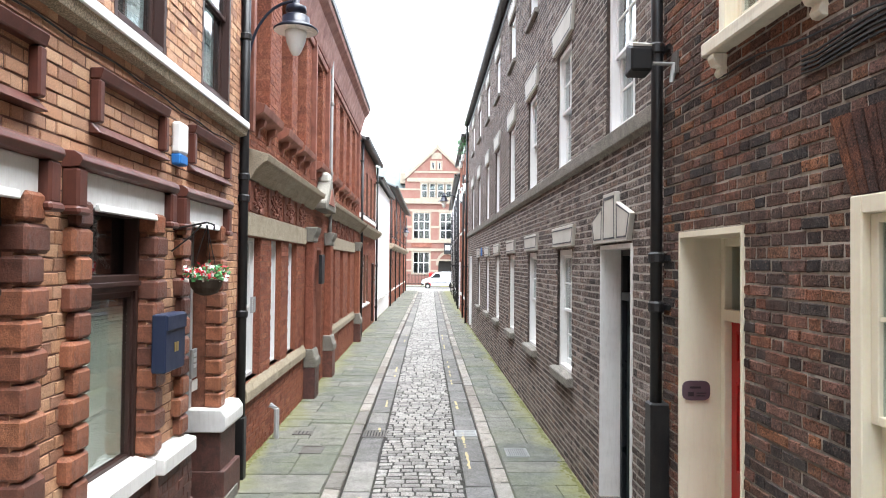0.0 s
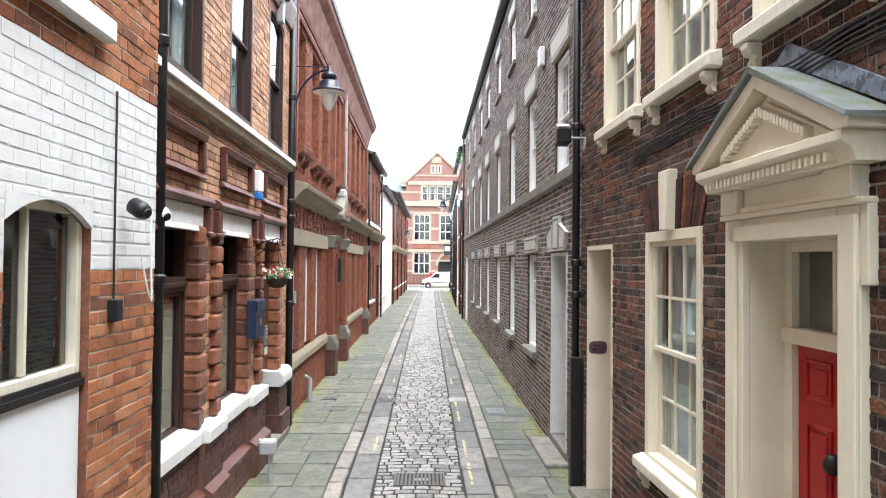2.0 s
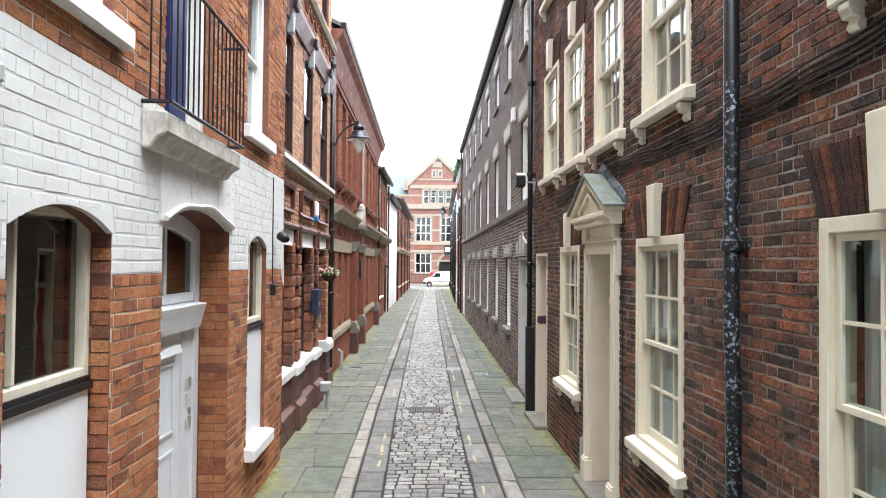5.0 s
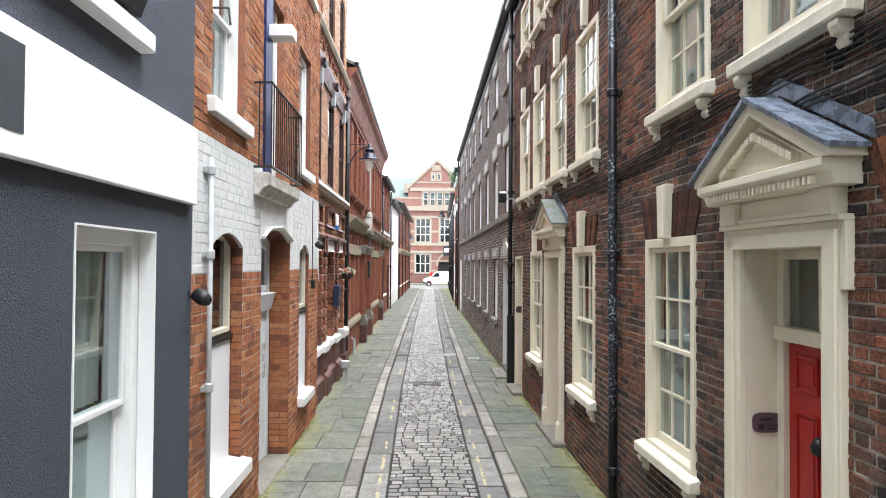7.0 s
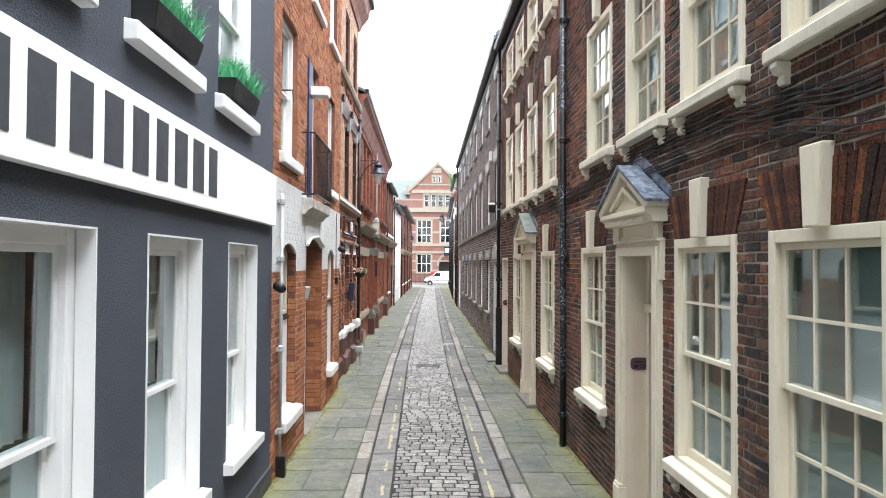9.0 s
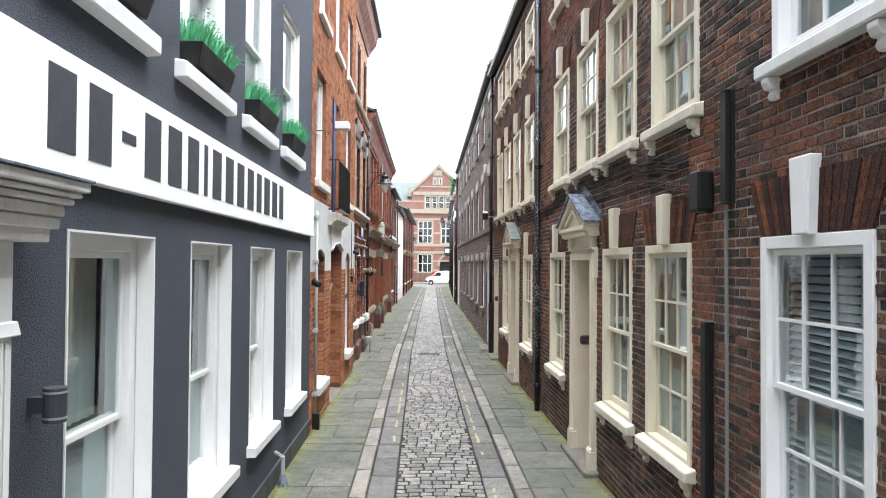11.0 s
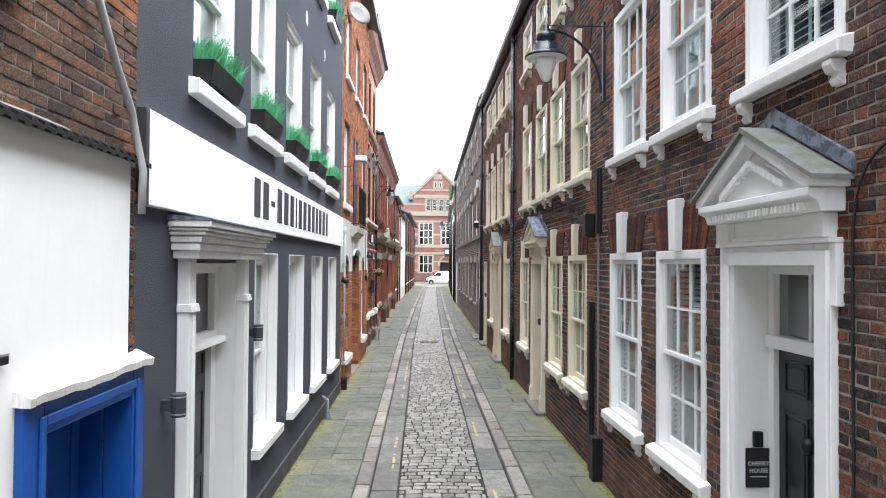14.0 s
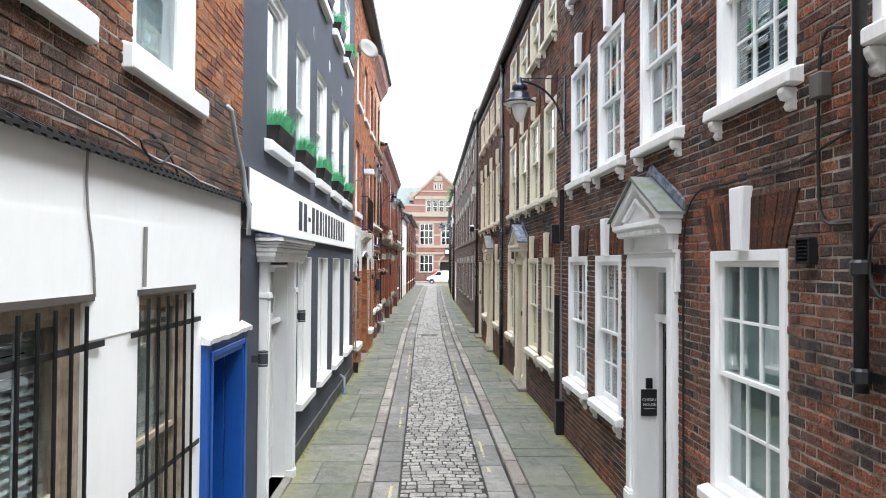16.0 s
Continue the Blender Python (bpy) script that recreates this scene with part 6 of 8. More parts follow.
# sheet coloured as the shade behind door and fanlight
part("back_panel", G().box(-1.0, 1.0, 0.45, 0.47, 0.05, 3.15), "dark_room", dd)
for i, (z, hh) in enumerate(((1.52, 0.09), (1.52, 0.09), (1.38, 0.09), (1.27, 0.06), (1.16, 0.08), (1.16, 0.09))):
    x = 0.56 + 0.08 * (i % 2)
    part("bell_push", G().box(x, x + 0.045, 0.275, 0.29, z, z + hh), "steel" if i % 2 else "pale_stone", dd, "small intercom bell push")
part("jamb_brick", G().box(-0.86, -0.855, 0.005, 0.27, 0.08, 2.7), "quoin_brick", dd)
solid("doorstep", G().box(-0.84, 0.84, -0.05, 0.46, 0.0, 0.10), "grey_stone", l2.at(-1.17), "grey concrete threshold in the arched doorway", "doorstep", "doorsteps", bevel=0.01)
bl = thing("balcony", l2.at(-1.52, -0.06), "small balcony with black iron railing on a stained slab", "balcony")
part("slab", G().run([(-0.17, 3.56), (-0.17, 3.70), (0, 3.72), (0, 3.46), (-0.06, 3.46), (-0.11, 3.53)], -0.92, 0.92), "stained_concrete", bl, "stained grey concrete slab", bevel=0.012)
part("top_rail", G().tube([(-0.92, 0, 4.66), (-0.92, -0.19, 4.66), (0.92, -0.19, 4.66), (0.92, 0, 4.66)], 0.014, 6), "black_iron", bl)
part("bottom_rail", G().tube([(-0.92, 0, 3.76), (-0.92, -0.19, 3.76), (0.92, -0.19, 3.76), (0.92, 0, 3.76)], 0.016, 6), "black_iron", bl)
bar = G().tube([(0, 0, 3.76), (0, 0, 4.66)], 0.007, 6).mesh("baluster", "black_iron")
for i in range(17):
    part("baluster", bar, None, bl, at=Matrix.Translation((-0.92 + 0.115 * i, -0.19, 0)))
for i in (0.5, 1.0):
    for x in (-0.92, 0.92):
        part("baluster", bar, None, bl, at=Matrix.Translation((x, -0.12 * i, 0)))
solid("lead_drip", G().tube([(x * 1.02, -0.035, z + 0.035 + 0.01 * math.sin(9 * x)) for x, z in cu], 0.022, 8), "white_worn", l2.at(-1.17), "sagging white painted lead drip along the doorway arch", "drip")
solid("whitewash", slab_with_holes(0, l2.length, 2.58, 3.74, h2, -0.0035, 0.003), "white_brick", l2.m, "flaking whitewash over the brick between the floors", "whitewash", kind="structure")
sash_window(l2.at(-3.4, 4.08), 1.1, 1.82, "white_worn", 1, (1, 1), recess=0.12, casing=0.08, sill=(0.08, 0.15, 0.12), brackets=False, fill="parted", label="worn white one-over-one sash window in orange brick")
sash_window(l2.at(0.78, 4.08), 1.0, 1.77, "white_worn", 1, (1, 1), recess=0.12, casing=0.08, sill=(0.08, 0.15, 0.12), brackets=False, fill="curtain", label="worn white sash window with sill in orange brick")
bw = sash_window(l2.at(-1.45, 3.60), 1.15, 2.25, "white_worn", 2, (1, 1), recess=0.14, casing=0.09, sill=None, brackets=False, fill="curtain", label="tall white glazed balcony doors with a navy leaf", meeting=0.35)
part("navy_leaf", G().box(-0.57, -0.22, -0.03, 0.07, 0.05, 2.2), "navy_door", bw, "dark blue painted leaf", bevel=0.004)
for y in (-3.2, -1.1, 0.98):
    sash_window(l2.at(y, 6.9), 1.05, 1.5, "white_worn", 1, (1, 1), recess=0.12, casing=0.08, sill=(0.08, 0.12, 0.1), brackets=False, fill="curtain", label="worn white top-floor sash window in orange brick")
for y, z in ((-2.15, 3.30), (-4.0, 3.18), (0.25, 3.30), (1.95, 3.30)):
    solid("tie_plate", G().lathe([(0.03, -0.07), (0.045, -0.05), (0.05, -0.03), (0.12, -0.025), (0.14, -0.012), (0.14, 0.0)], 20), "white_brick", l2.at(y, z) @ pose(0, 0, 0, 90, 0, 0), "round whitewashed wall tie plate", "tie plate", "tie plates")
solid("projecting_box", G().box(-0.13, 0.13, -0.30, -0.02, 5.28, 5.42), "white_paint", l2.at(-1.75), "small white projecting light box", "light box", bevel=0.01)
drainpipe(l2, -4.08, 0.3, 3.55, "thin grey conduit pipe with a crooked top", r=0.022, out=0.05, mat="zinc", collars=(0.6, 1.6, 2.7, 3.4))
drainpipe(l3, 2.54, 0.05, 9.5, "glossy black cast iron drainpipe between orange and red brick", r=0.055, out=0.10, collars=(2.45, 4.3, 6.1, 7.9))


def jamb_bricks(f, wall, u, z0, z1, depth, mat, facing=-1, course=0.08):
    """Bricks on the side of an opening, facing along the lane."""
    g, r, z = G(), 0, z0
    while z + course <= z1 + 0.01:
        cuts = [0.0, depth] if r % 2 else [0.0, 0.115, depth]
        for a, b in zip(cuts, cuts[1:]):
            g.box(u if facing < 0 else u - 0.0, u + facing * 0.006, a + 0.005, b - 0.005, z + 0.005, z + course - 0.005)
        z, r = z + course, r + 1
    me = g.mesh("jamb_bricks", mat)
    o = part("jamb_bricks", me, None, wall)
    o["kind"] = "stuff"


for y, w, zt in ((-3.36, 1.06, 2.58), (-1.17, 1.72, 2.58)):
    jamb_bricks(l2, wall_l2, l2.u(y) + w / 2, 0.76 if w < 1.5 else 0.1, zt, 0.26 if w > 1.5 else 0.11, "orange_brick")
    jamb_bricks(l2, wall_l2, l2.u(y) + w / 2, 2.58, 2.80, 0.26 if w > 1.5 else 0.11, "orange_brick")

# ---- red terracotta front with moulded panels ----
L3_U = (3.40, 5.26, 7.13)
EAVE3 = 10.264
h3 = [l3.hole(3.14, 1.08, 1.024, 2.977), l3.hole(4.91, 1.08, 1.024, 2.977), l3.hole(6.71, 1.0, 0.2, 2.977)]
h3 += [l3.hole(y, 0.98, 4.30, 6.19) for y in L3_U] + [l3.hole(y, 0.95, 7.43, 9.11) for y in L3_U]
wall_l3 = house_wall("wall_west_glazed", l3, -0.1, EAVE3, h3, "mortar_red", "orange-red glazed brick front with terracotta dressings", "quoin_brick", thick=0.36)
BRICK_JOBS += [(wall_l3, 0, l3.length, 0.919, EAVE3, h3, "glazed_brick", "flemish", dict(seed=13, course=0.080, near=(0.2, 4.699, 3.176, 4.174), joint=0.008))]
BRICK_JOBS += [(wall_l3, 0, l3.length, 0.0, 1.0, h3, "plinth_brick", "garden", dict(seed=14, course=0.080, joint=0.008))]

# pier blocks, alternating long and short, on both sides of each opening
block_long = G().box(-0.125, 0.125, -0.080, 0.10, 0, 0.163).mesh("quoin_block", "quoin_brick", 0.022)
block_short = G().box(-0.095, 0.095, -0.080, 0.10, 0, 0.163).mesh("quoin_block", "quoin_brick", 0.022)
for yo, w in ((3.14, 1.08), (4.91, 1.08), (6.71, 1.0)):
    for s in (-1, 1):
        for k in range(11):
            hw = 0.125 if k % 2 else 0.095
            u = l3.u(yo) + s * (w / 2 + hw - 0.014)
            part("quoin_block", block_long if k % 2 else block_short, None, wall_l3, at=Matrix.Translation((u, 0, 1.085 + 0.172 * k)))
for y0, y1 in ((2.51, 3.82), (4.24, 5.66), (6.09, 7.29)):
    yc, w = (y0 + y1) / 2, y1 - y0
    t = thing("lintel", l3.at(yc), "white painted lintel under a rolled terracotta label moulding", "lintel", "lintels")
    part("lintel", G().box(-w / 2, w / 2, -0.05, 0.0, 2.935, 3.155).run([(-0.085, 2.914), (-0.04, 2.914), (-0.04, 2.961), (-0.075, 2.961)], -w / 2 + 0.22, w / 2 - 0.22), "white_worn", t, bevel=0.006)
    part("label_mould", G().run([(-0.04, 3.155), (-0.11, 3.161), (-0.13, 3.197), (-0.12, 3.229), (-0.08, 3.255), (0, 3.261), (0, 3.155)], -w / 2 - 0.13, w / 2 + 0.13), "terracotta", t, bevel=0.004)
    for x0 in (-w / 2 - 0.13, w / 2 + 0.01):
        part("label_stop", G().box(x0, x0 + 0.12, -0.11, 0.0, 2.914, 3.155).run([(-0.13, 2.872), (0, 2.872), (0, 2.925), (-0.12, 2.925)], x0 - 0.02, x0 + 0.14), "terracotta", t, bevel=0.016)
for y0, y1 in ((2.62, 3.84), (4.44, 5.68), (6.28, 7.52)):
    yc, w = (y0 + y1) / 2, y1 - y0
    t = thing("moulded_panel", l3.at(yc), "dark terracotta moulded frame round a brick panel", "wall panel", "moulded panels")
    z0, z1, b = 3.415, 3.845, 0.075
    part("top_mould", G().run([(-0.07, z1 - b), (-0.09, z1), (0, z1), (0, z1 - b)], -w / 2, w / 2), "terracotta", t, bevel=0.008)
    part("bottom_mould", G().run([(-0.09, z0), (-0.02, z0 + b), (0, z0 + b), (0, z0)], -w / 2, w / 2), "terracotta", t, bevel=0.008)
    for x0 in (-w / 2, w / 2 - b):
        part("side_mould", G().box(x0, x0 + b, -0.072, 0, z0 + b, z1 - b), "terracotta", t, bevel=0.012)
band = solid("sill_band", G().run([(-0.13, 4.132), (-0.13, 4.205), (0, 4.247), (0, 4.132)], 0, l3.length), "white_paint", l3.m, "white painted sill band along the red front", "sill", kind="structure", bevel=0.006)
solid("trim_course", G().run([(-0.09, 4.059), (-0.11, 4.132), (0, 4.132), (0, 4.038)], 0, l3.length), "sandstone", l3.m, "weathered moulding under the white sill band", "string course", kind="structure")
solid("trim_course", G().run([(-0.05, 6.28), (-0.12, 6.547), (-0.12, 6.610), (-0.03, 6.642), (0, 6.642), (0, 6.28)], 0, l3.length), "terracotta", l3.m, "dark terracotta string course above arched windows", "string course", kind="structure")
solid("trim_course", G().run([(-0.10, 7.135), (-0.14, 7.219), (-0.14, 7.282), (0, 7.324), (0, 7.135)], 0, l3.length), "sandstone", l3.m, "stone string course with brackets high on the front", "string course", kind="structure")
solid("trim_cornice", G().run([(-0.05, 9.582), (-0.12, 9.739), (-0.30, 9.970), (-0.34, 10.159), (-0.38, 10.264), (0, 10.264), (0, 9.582)], 0, l3.length), "terracotta_red", l3.m, "deep red moulded cornice at the roofline", "cornice", kind="structure")
for y in L3_U:
    sash_window(l3.at(y, 4.300), 0.98, 1.89, "dark_frame", 1, (1, 1), recess=0.05, casing=0.06, sill=None, brackets=False, fill="parted", label="dark framed arched sash window in red brick", rail=0.04)
    sash_window(l3.at(y, 7.429), 0.95, 1.68, "dark_frame", 1, (1, 1), recess=0.08, casing=0.06, sill=None, brackets=False, fill="curtain", label="dark framed top-floor sash window in red brick", rail=0.04)
    a = [(-0.49 + 0.898 * i / 12, 6.022 + 0.16 * (1 - (2 * i / 12 - 1) ** 2)) for i in range(13)]
    solid("arch_head", G().prism([(0.49, 6.192), (-0.49, 6.192)] + a, 0.0, 0.13), "rubbed_brick", l3.at(y), "curved brick infill of a segmental arch", "arch", kind="structure")
    for i in range(11):
        x0, x1 = -0.56 + 1.12 * i / 11, -0.56 + 1.12 * (i + 1) / 11
        zz = lambda x: 6.043 + 0.15 * (1 - (x / 0.56) ** 2)
        cx = (x0 + x1) / 2
        g = G().prism([(x0 + 0.003 - cx, zz(x0)), (x1 - 0.003 - cx, zz(x1)), (x1 * 1.12 - 0.003 - cx, zz(x1) + 0.20), (x0 * 1.12 + 0.003 - cx, zz(x0) + 0.20)], -0.014, 0.0)
        part("voussoir", fast_mesh("voussoir", g.v, g.f, "quoin_brick"), None, wall_l3, at=Matrix.Translation((l3.u(y) + cx, 0, 0)))
    t = thing("keystone", l3.at(y), "pale keystone with a dark moulded cap", "keystone", "keystones")
    part("stone", G().prism([(-0.06, 6.085), (0.06, 6.085), (0.10, 6.442), (-0.10, 6.442)], -0.10, 0.0), "zinc", t, bevel=0.008)
    part("cap", G().run([(-0.15, 6.442), (-0.17, 6.516), (-0.17, 6.568), (0, 6.589), (0, 6.442)], -0.14, 0.14), "black_iron", t, bevel=0.008)
    for k in (-1, 0, 1):
        pts = [(k * 0.5 + 0.16 * math.cos(q), -0.05, 7.072 + 0.16 * math.sin(q)) for q in [math.pi + math.pi * i / 10 for i in range(11)]]
        part("festoon", G().tube(pts, 0.025, 6), "terracotta_red", t)

# shopfront windows, sills, plinth
for yo, w in ((3.14, 1.08), (4.91, 1.08)):
    t = thing("window", l3.at(yo), "dark brown framed window with beige venetian blind", "window", "dark framed windows")
    a, b = -w / 2, w / 2
    part("outer_frame", G().ring(a, b, 1.024, 2.977, 0.055, 0.06, 0.20), "dark_frame", t, bevel=0.005)
    part("transom", G().box(a + 0.055, b - 0.055, 0.04, 0.20, 2.368, 2.494).box(a + 0.055, b - 0.055, 0.02, 0.20, 2.410, 2.447), "dark_frame", t, bevel=0.005)
    part("inner_frame", G().ring(a + 0.055, b - 0.055, 1.082, 2.368, 0.045, 0.08, 0.15), "dark_frame", t, bevel=0.004)
    p = part("pane", G().box(a + 0.10, b - 0.10, 0.11, 0.115, 1.129, 2.326), "glass", t)
    p.visible_shadow = False
    p = part("top_pane", G().box(a + 0.055, b - 0.055, 0.16, 0.165, 2.494, 2.925), "dark_glass", t)
    g = G()
    for i in range(42):
        z = 1.119 + i * 0.0275
        g.add([(a + 0.09, 0.135, z - 0.013), (b - 0.09, 0.135, z - 0.013), (b - 0.09, 0.147, z + 0.010), (a + 0.09, 0.147, z + 0.010)], [(0, 1, 2, 3)])
    part("blind", g, "beige_blind", t)
    part("stay", G().box(-0.02, 0.02, 0.175, 0.20, 2.494, 2.935).tube([(-0.30, 0.19, 2.893), (0.28, 0.19, 2.546)], 0.02, 6), "white_worn", t)
for y0, y1, o in ((2.32, 3.75, 0.10), (3.75, 4.35, 0.16), (4.35, 5.45, 0.10), (5.45, 6.22, 0.16)):
    yc, w = (y0 + y1) / 2, y1 - y0
    solid("window_sill", G().run([(-o, 0.92), (-o, 1.05), (0.10, 1.10), (0.10, 0.92)], -w / 2 + 0.001, w / 2 - 0.001), "white_worn", l3.at(yc), "thick white painted sill on a dark brick plinth", "sill", "white sills", bevel=0.012)
    pw = l3.u(yc + w / 2) - l3.u(yc - w / 2)
    plin = solid("plinth", G().box(-pw / 2, pw / 2, -o + 0.05, 0.0, 0.0, 0.92).run([(-o - 0.03, 0.0), (-o - 0.03, 0.44), (-o + 0.05, 0.50), (0, 0.50), (0, 0.0)], -pw / 2, pw / 2), "mortar_red", l3.at(yc), "dark red brick plinth with sloping offset", "plinth", kind="structure")
    for za, zb, oo in ((0.50, 0.92, o - 0.05), (0.0, 0.44, o + 0.03)):
        jobs = Matrix.Translation((0, -oo, 0))
        face = part("plinth_face", G().box(-pw / 2, pw / 2, 0, 0.004, za, zb), "mortar_red", plin, at=jobs)
        BRICK_JOBS.append((face, -pw / 2, pw / 2, za, zb, [], "plinth_brick", "garden", dict(seed=int(y0 * 10), course=0.076, joint=0.008)))
    part("offset", G().run([(-o - 0.035, 0.44), (-o - 0.035, 0.455), (-o + 0.05, 0.515), (-o + 0.05, 0.49)], -pw / 2, pw / 2), "terracotta", plin)
pier = thing("pier_base", l3.at(7.42), "brick pier base with white painted cap", "pier", "")
part("base", G().box(-0.29, 0.29, -0.10, 0.30, 0.0, 0.86).box(-0.32, 0.32, -0.15, 0.30, 0.0, 0.46), "plinth_brick", pier, bevel=0.01)
part("cap", G().run([(-0.17, 0.90), (-0.17, 1.02), (-0.12, 1.09), (0.3, 1.10), (0.3, 0.86), (-0.13, 0.86)], -0.34, 0.34), "white_worn", pier, bevel=0.012)
dr3 = thing("doorway", l3.at(6.71), "recessed grey doorway beside a brick pier", "doorway")
part("door_frame", G().ring(-0.5, 0.5, 0.2, 2.977, 0.07, 0.22, 0.32, bottom=0.0).box(-0.4, 0.4, 0.23, 0.31, 2.232, 2.316), "zinc", dr3, bevel=0.004)
d = panel_door(dr3, 0.709, 2.000, "dark_grey_paint", 0.27)
d.matrix_basis = Matrix.Translation((0, 0, 0.2))
part("pane", G().box(-0.4, 0.4, 0.26, 0.265, 2.316, 2.904), "dark_glass", dr3)
# added sheet, its dark colour stands for shade behind the pane
part("back_panel", G().box(-0.6, 0.6, 0.365, 0.38, 0.1, 3.019), "dark_room", dr3)
steps(l3, 7.198, 0.877, 0.16, 0.20, label="grey stone doorstep between brick piers")
mb = thing("mailbox", l3.at(5.56, 0.08), "navy blue metal letter box on brick pier", "mailbox")
part("body", G().box(-0.22, 0.22, -0.19, -0.078, 1.654, 2.106), "mailbox", mb, bevel=0.01)
part("flap", G().box(-0.215, 0.215, -0.202, -0.19, 1.98, 2.095), "mailbox", mb, bevel=0.005)
for x in (-0.03, 0.02):
    part("bar", G().box(x, x + 0.035, -0.194, -0.189, 1.801, 1.875), "brass", mb)
ic = thing("intercom", l3.at(6.30, 0.05), "grey intercom panel with bell buttons", "intercom")
part("panel", G().box(-0.07, 0.07, -0.10, -0.075, 1.497, 1.759), "cable_grey", ic, bevel=0.006)
for k in range(3):
    part("button", G().box(-0.04, 0.03, -0.106, -0.099, 1.591 + 0.05 * k, 1.623 + 0.05 * k), "steel", ic)
solid("wall_plate", G().box(-0.08, 0.08, -0.085, -0.07, 1.40, 1.50), "pale_stone", l3.at(6.36, 0.02), "small pale square plate on brick pier", "plate", bevel=0.004)
al = thing("alarm_box", l3.at(5.98, -0.13), "white and blue burglar alarm box", "alarm box", "alarm boxes")
part("body", G().box(-0.10, 0.10, -0.09, 0, 3.649, 3.922), "white_paint", al, bevel=0.02)
part("strobe", G().box(-0.098, 0.098, -0.088, 0, 3.554, 3.649), "sign_blue", al, bevel=0.015)
wall_lamp(l3, 8.216, 5.718, 0.604, "dark blue wall-mounted lantern on a curved bracket, red front")
drainpipe(l4, 8.30, 0.05, 7.9, "tall black iron drainpipe with square boot at its foot", r=0.055, boot=0.75, collars=(1.95, 3.3, 3.55, 5.2, 6.9))

# hanging flower basket
hb = thing("hanging_basket", l3.at(5.95, 0, 0.30), "wicker hanging basket with red and white flowers", "flower basket")
part("bracket", G().tube([(0, 0.30, 2.872), (0, 0.0, 2.935), (0, -0.06, 2.914), (0, -0.06, 2.872)], 0.009, 6).tube([(0, 0.30, 2.683), (0, 0.14, 2.809), (0, 0.05, 2.914)], 0.007, 6), "black_iron", hb)
for q in range(3):
    part("chain", G().tube([(0, 0, 2.914), (0.135 * math.cos(q * 2.1), 0.135 * math.sin(q * 2.1), 2.455)], 0.004, 5), "black_iron", hb)
part("bowl", G().lathe([(0.04, 2.31), (0.09, 2.33), (0.125, 2.38), (0.14, 2.442), (0.135, 2.452)], 20), "basket", hb)
rnd = random.Random(77)
for nm, mat, count in (("foliage", "leaf", 160), ("red_bloom", "flower_red", 70), ("white_bloom", "flower_white", 90)):
    g = G()
    for _ in range(count):
        q, r = rnd.uniform(0, 6.28), 0.19 * math.sqrt(rnd.random())
        px, py, pz, s = r * math.cos(q), r * math.sin(q), 2.463 + rnd.uniform(-0.04, 0.13) * (1.2 - r * 3), rnd.uniform(0.012, 0.028)
        n1 = Vector((rnd.gauss(0, 1), rnd.gauss(0, 1), rnd.gauss(0.6, 1))).normalized()
        a = n1.orthogonal().normalized() * s
        b = n1.cross(a)
        c = Vector((px, py, pz))
        g.add([c - a, c - b, c + a, c + b, c + n1 * s * 0.4], [(0, 1, 4), (1, 2, 4), (2, 3, 4), (3, 0, 4)])
    o = part(nm, g, mat, hb)
    o["kind"] = "stuff"

# ---- ornate red brick front ----
L4_G = (9.2, 10.6, 11.9, 17.3, 19.05, 20.9)
L4_F = (9.55, 11.2, 12.6, 14.7, 17.0, 18.7, 20.3, 21.9)
h4 = [l4.hole(y, 0.74, 1.10, 2.92) for y in L4_G] + [l4.hole(14.6, 1.15, 0.15, 2.9)] + [l4.hole(y, 0.90, 4.62, 6.7) for y in L4_F]
wall_l4 = house_wall("wall_west_ornate", l4, -0.1, 7.9, h4, "mortar_red", "bright red brick front with stone and terracotta ornament", "red_brick", thick=0.4)
BRICK_JOBS += [(wall_l4, 0, l4.length, 0, 7.9, h4, "red_brick", "flemish", dict(seed=15, course=0.076, near=(0.1, 4.5, 0.2, 1.0), joint=0.007))]
for y in L4_G:
    sash_window(l4.at(y, 1.10), 0.74, 1.82, "white_paint", 1, (1, 1), recess=0.14, casing=0.05, sill=None, brackets=False, fill="obscured", label="white framed narrow sash window between red brick piers", rail=0.04)
for y in L4_F:
    sash_window(l4.at(y, 4.62), 0.90, 2.08, "terracotta_red", 1, (1, 1), recess=0.28, casing=0.06, sill=None, brackets=False, fill="curtain", label="red framed tall sash window set deep in brick", rail=0.04)
    t = thing("window_sill", l4.at(y), "moulded red terracotta sill with brackets", "sill", "terracotta sills")
    part("ledge", G().run([(-0.16, 4.50), (-0.18, 4.60), (0, 4.64), (0, 4.42), (-0.06, 4.44)], -0.62, 0.62), "terracotta_red", t, bevel=0.006)
    for x in (-0.38, 0.28):
        part("bracket", G().run([(-0.13, 4.44), (0, 4.44), (0, 4.20), (-0.03, 4.22), (-0.05, 4.32), (-0.11, 4.36)], x, x + 0.10), "terracotta_red", t)
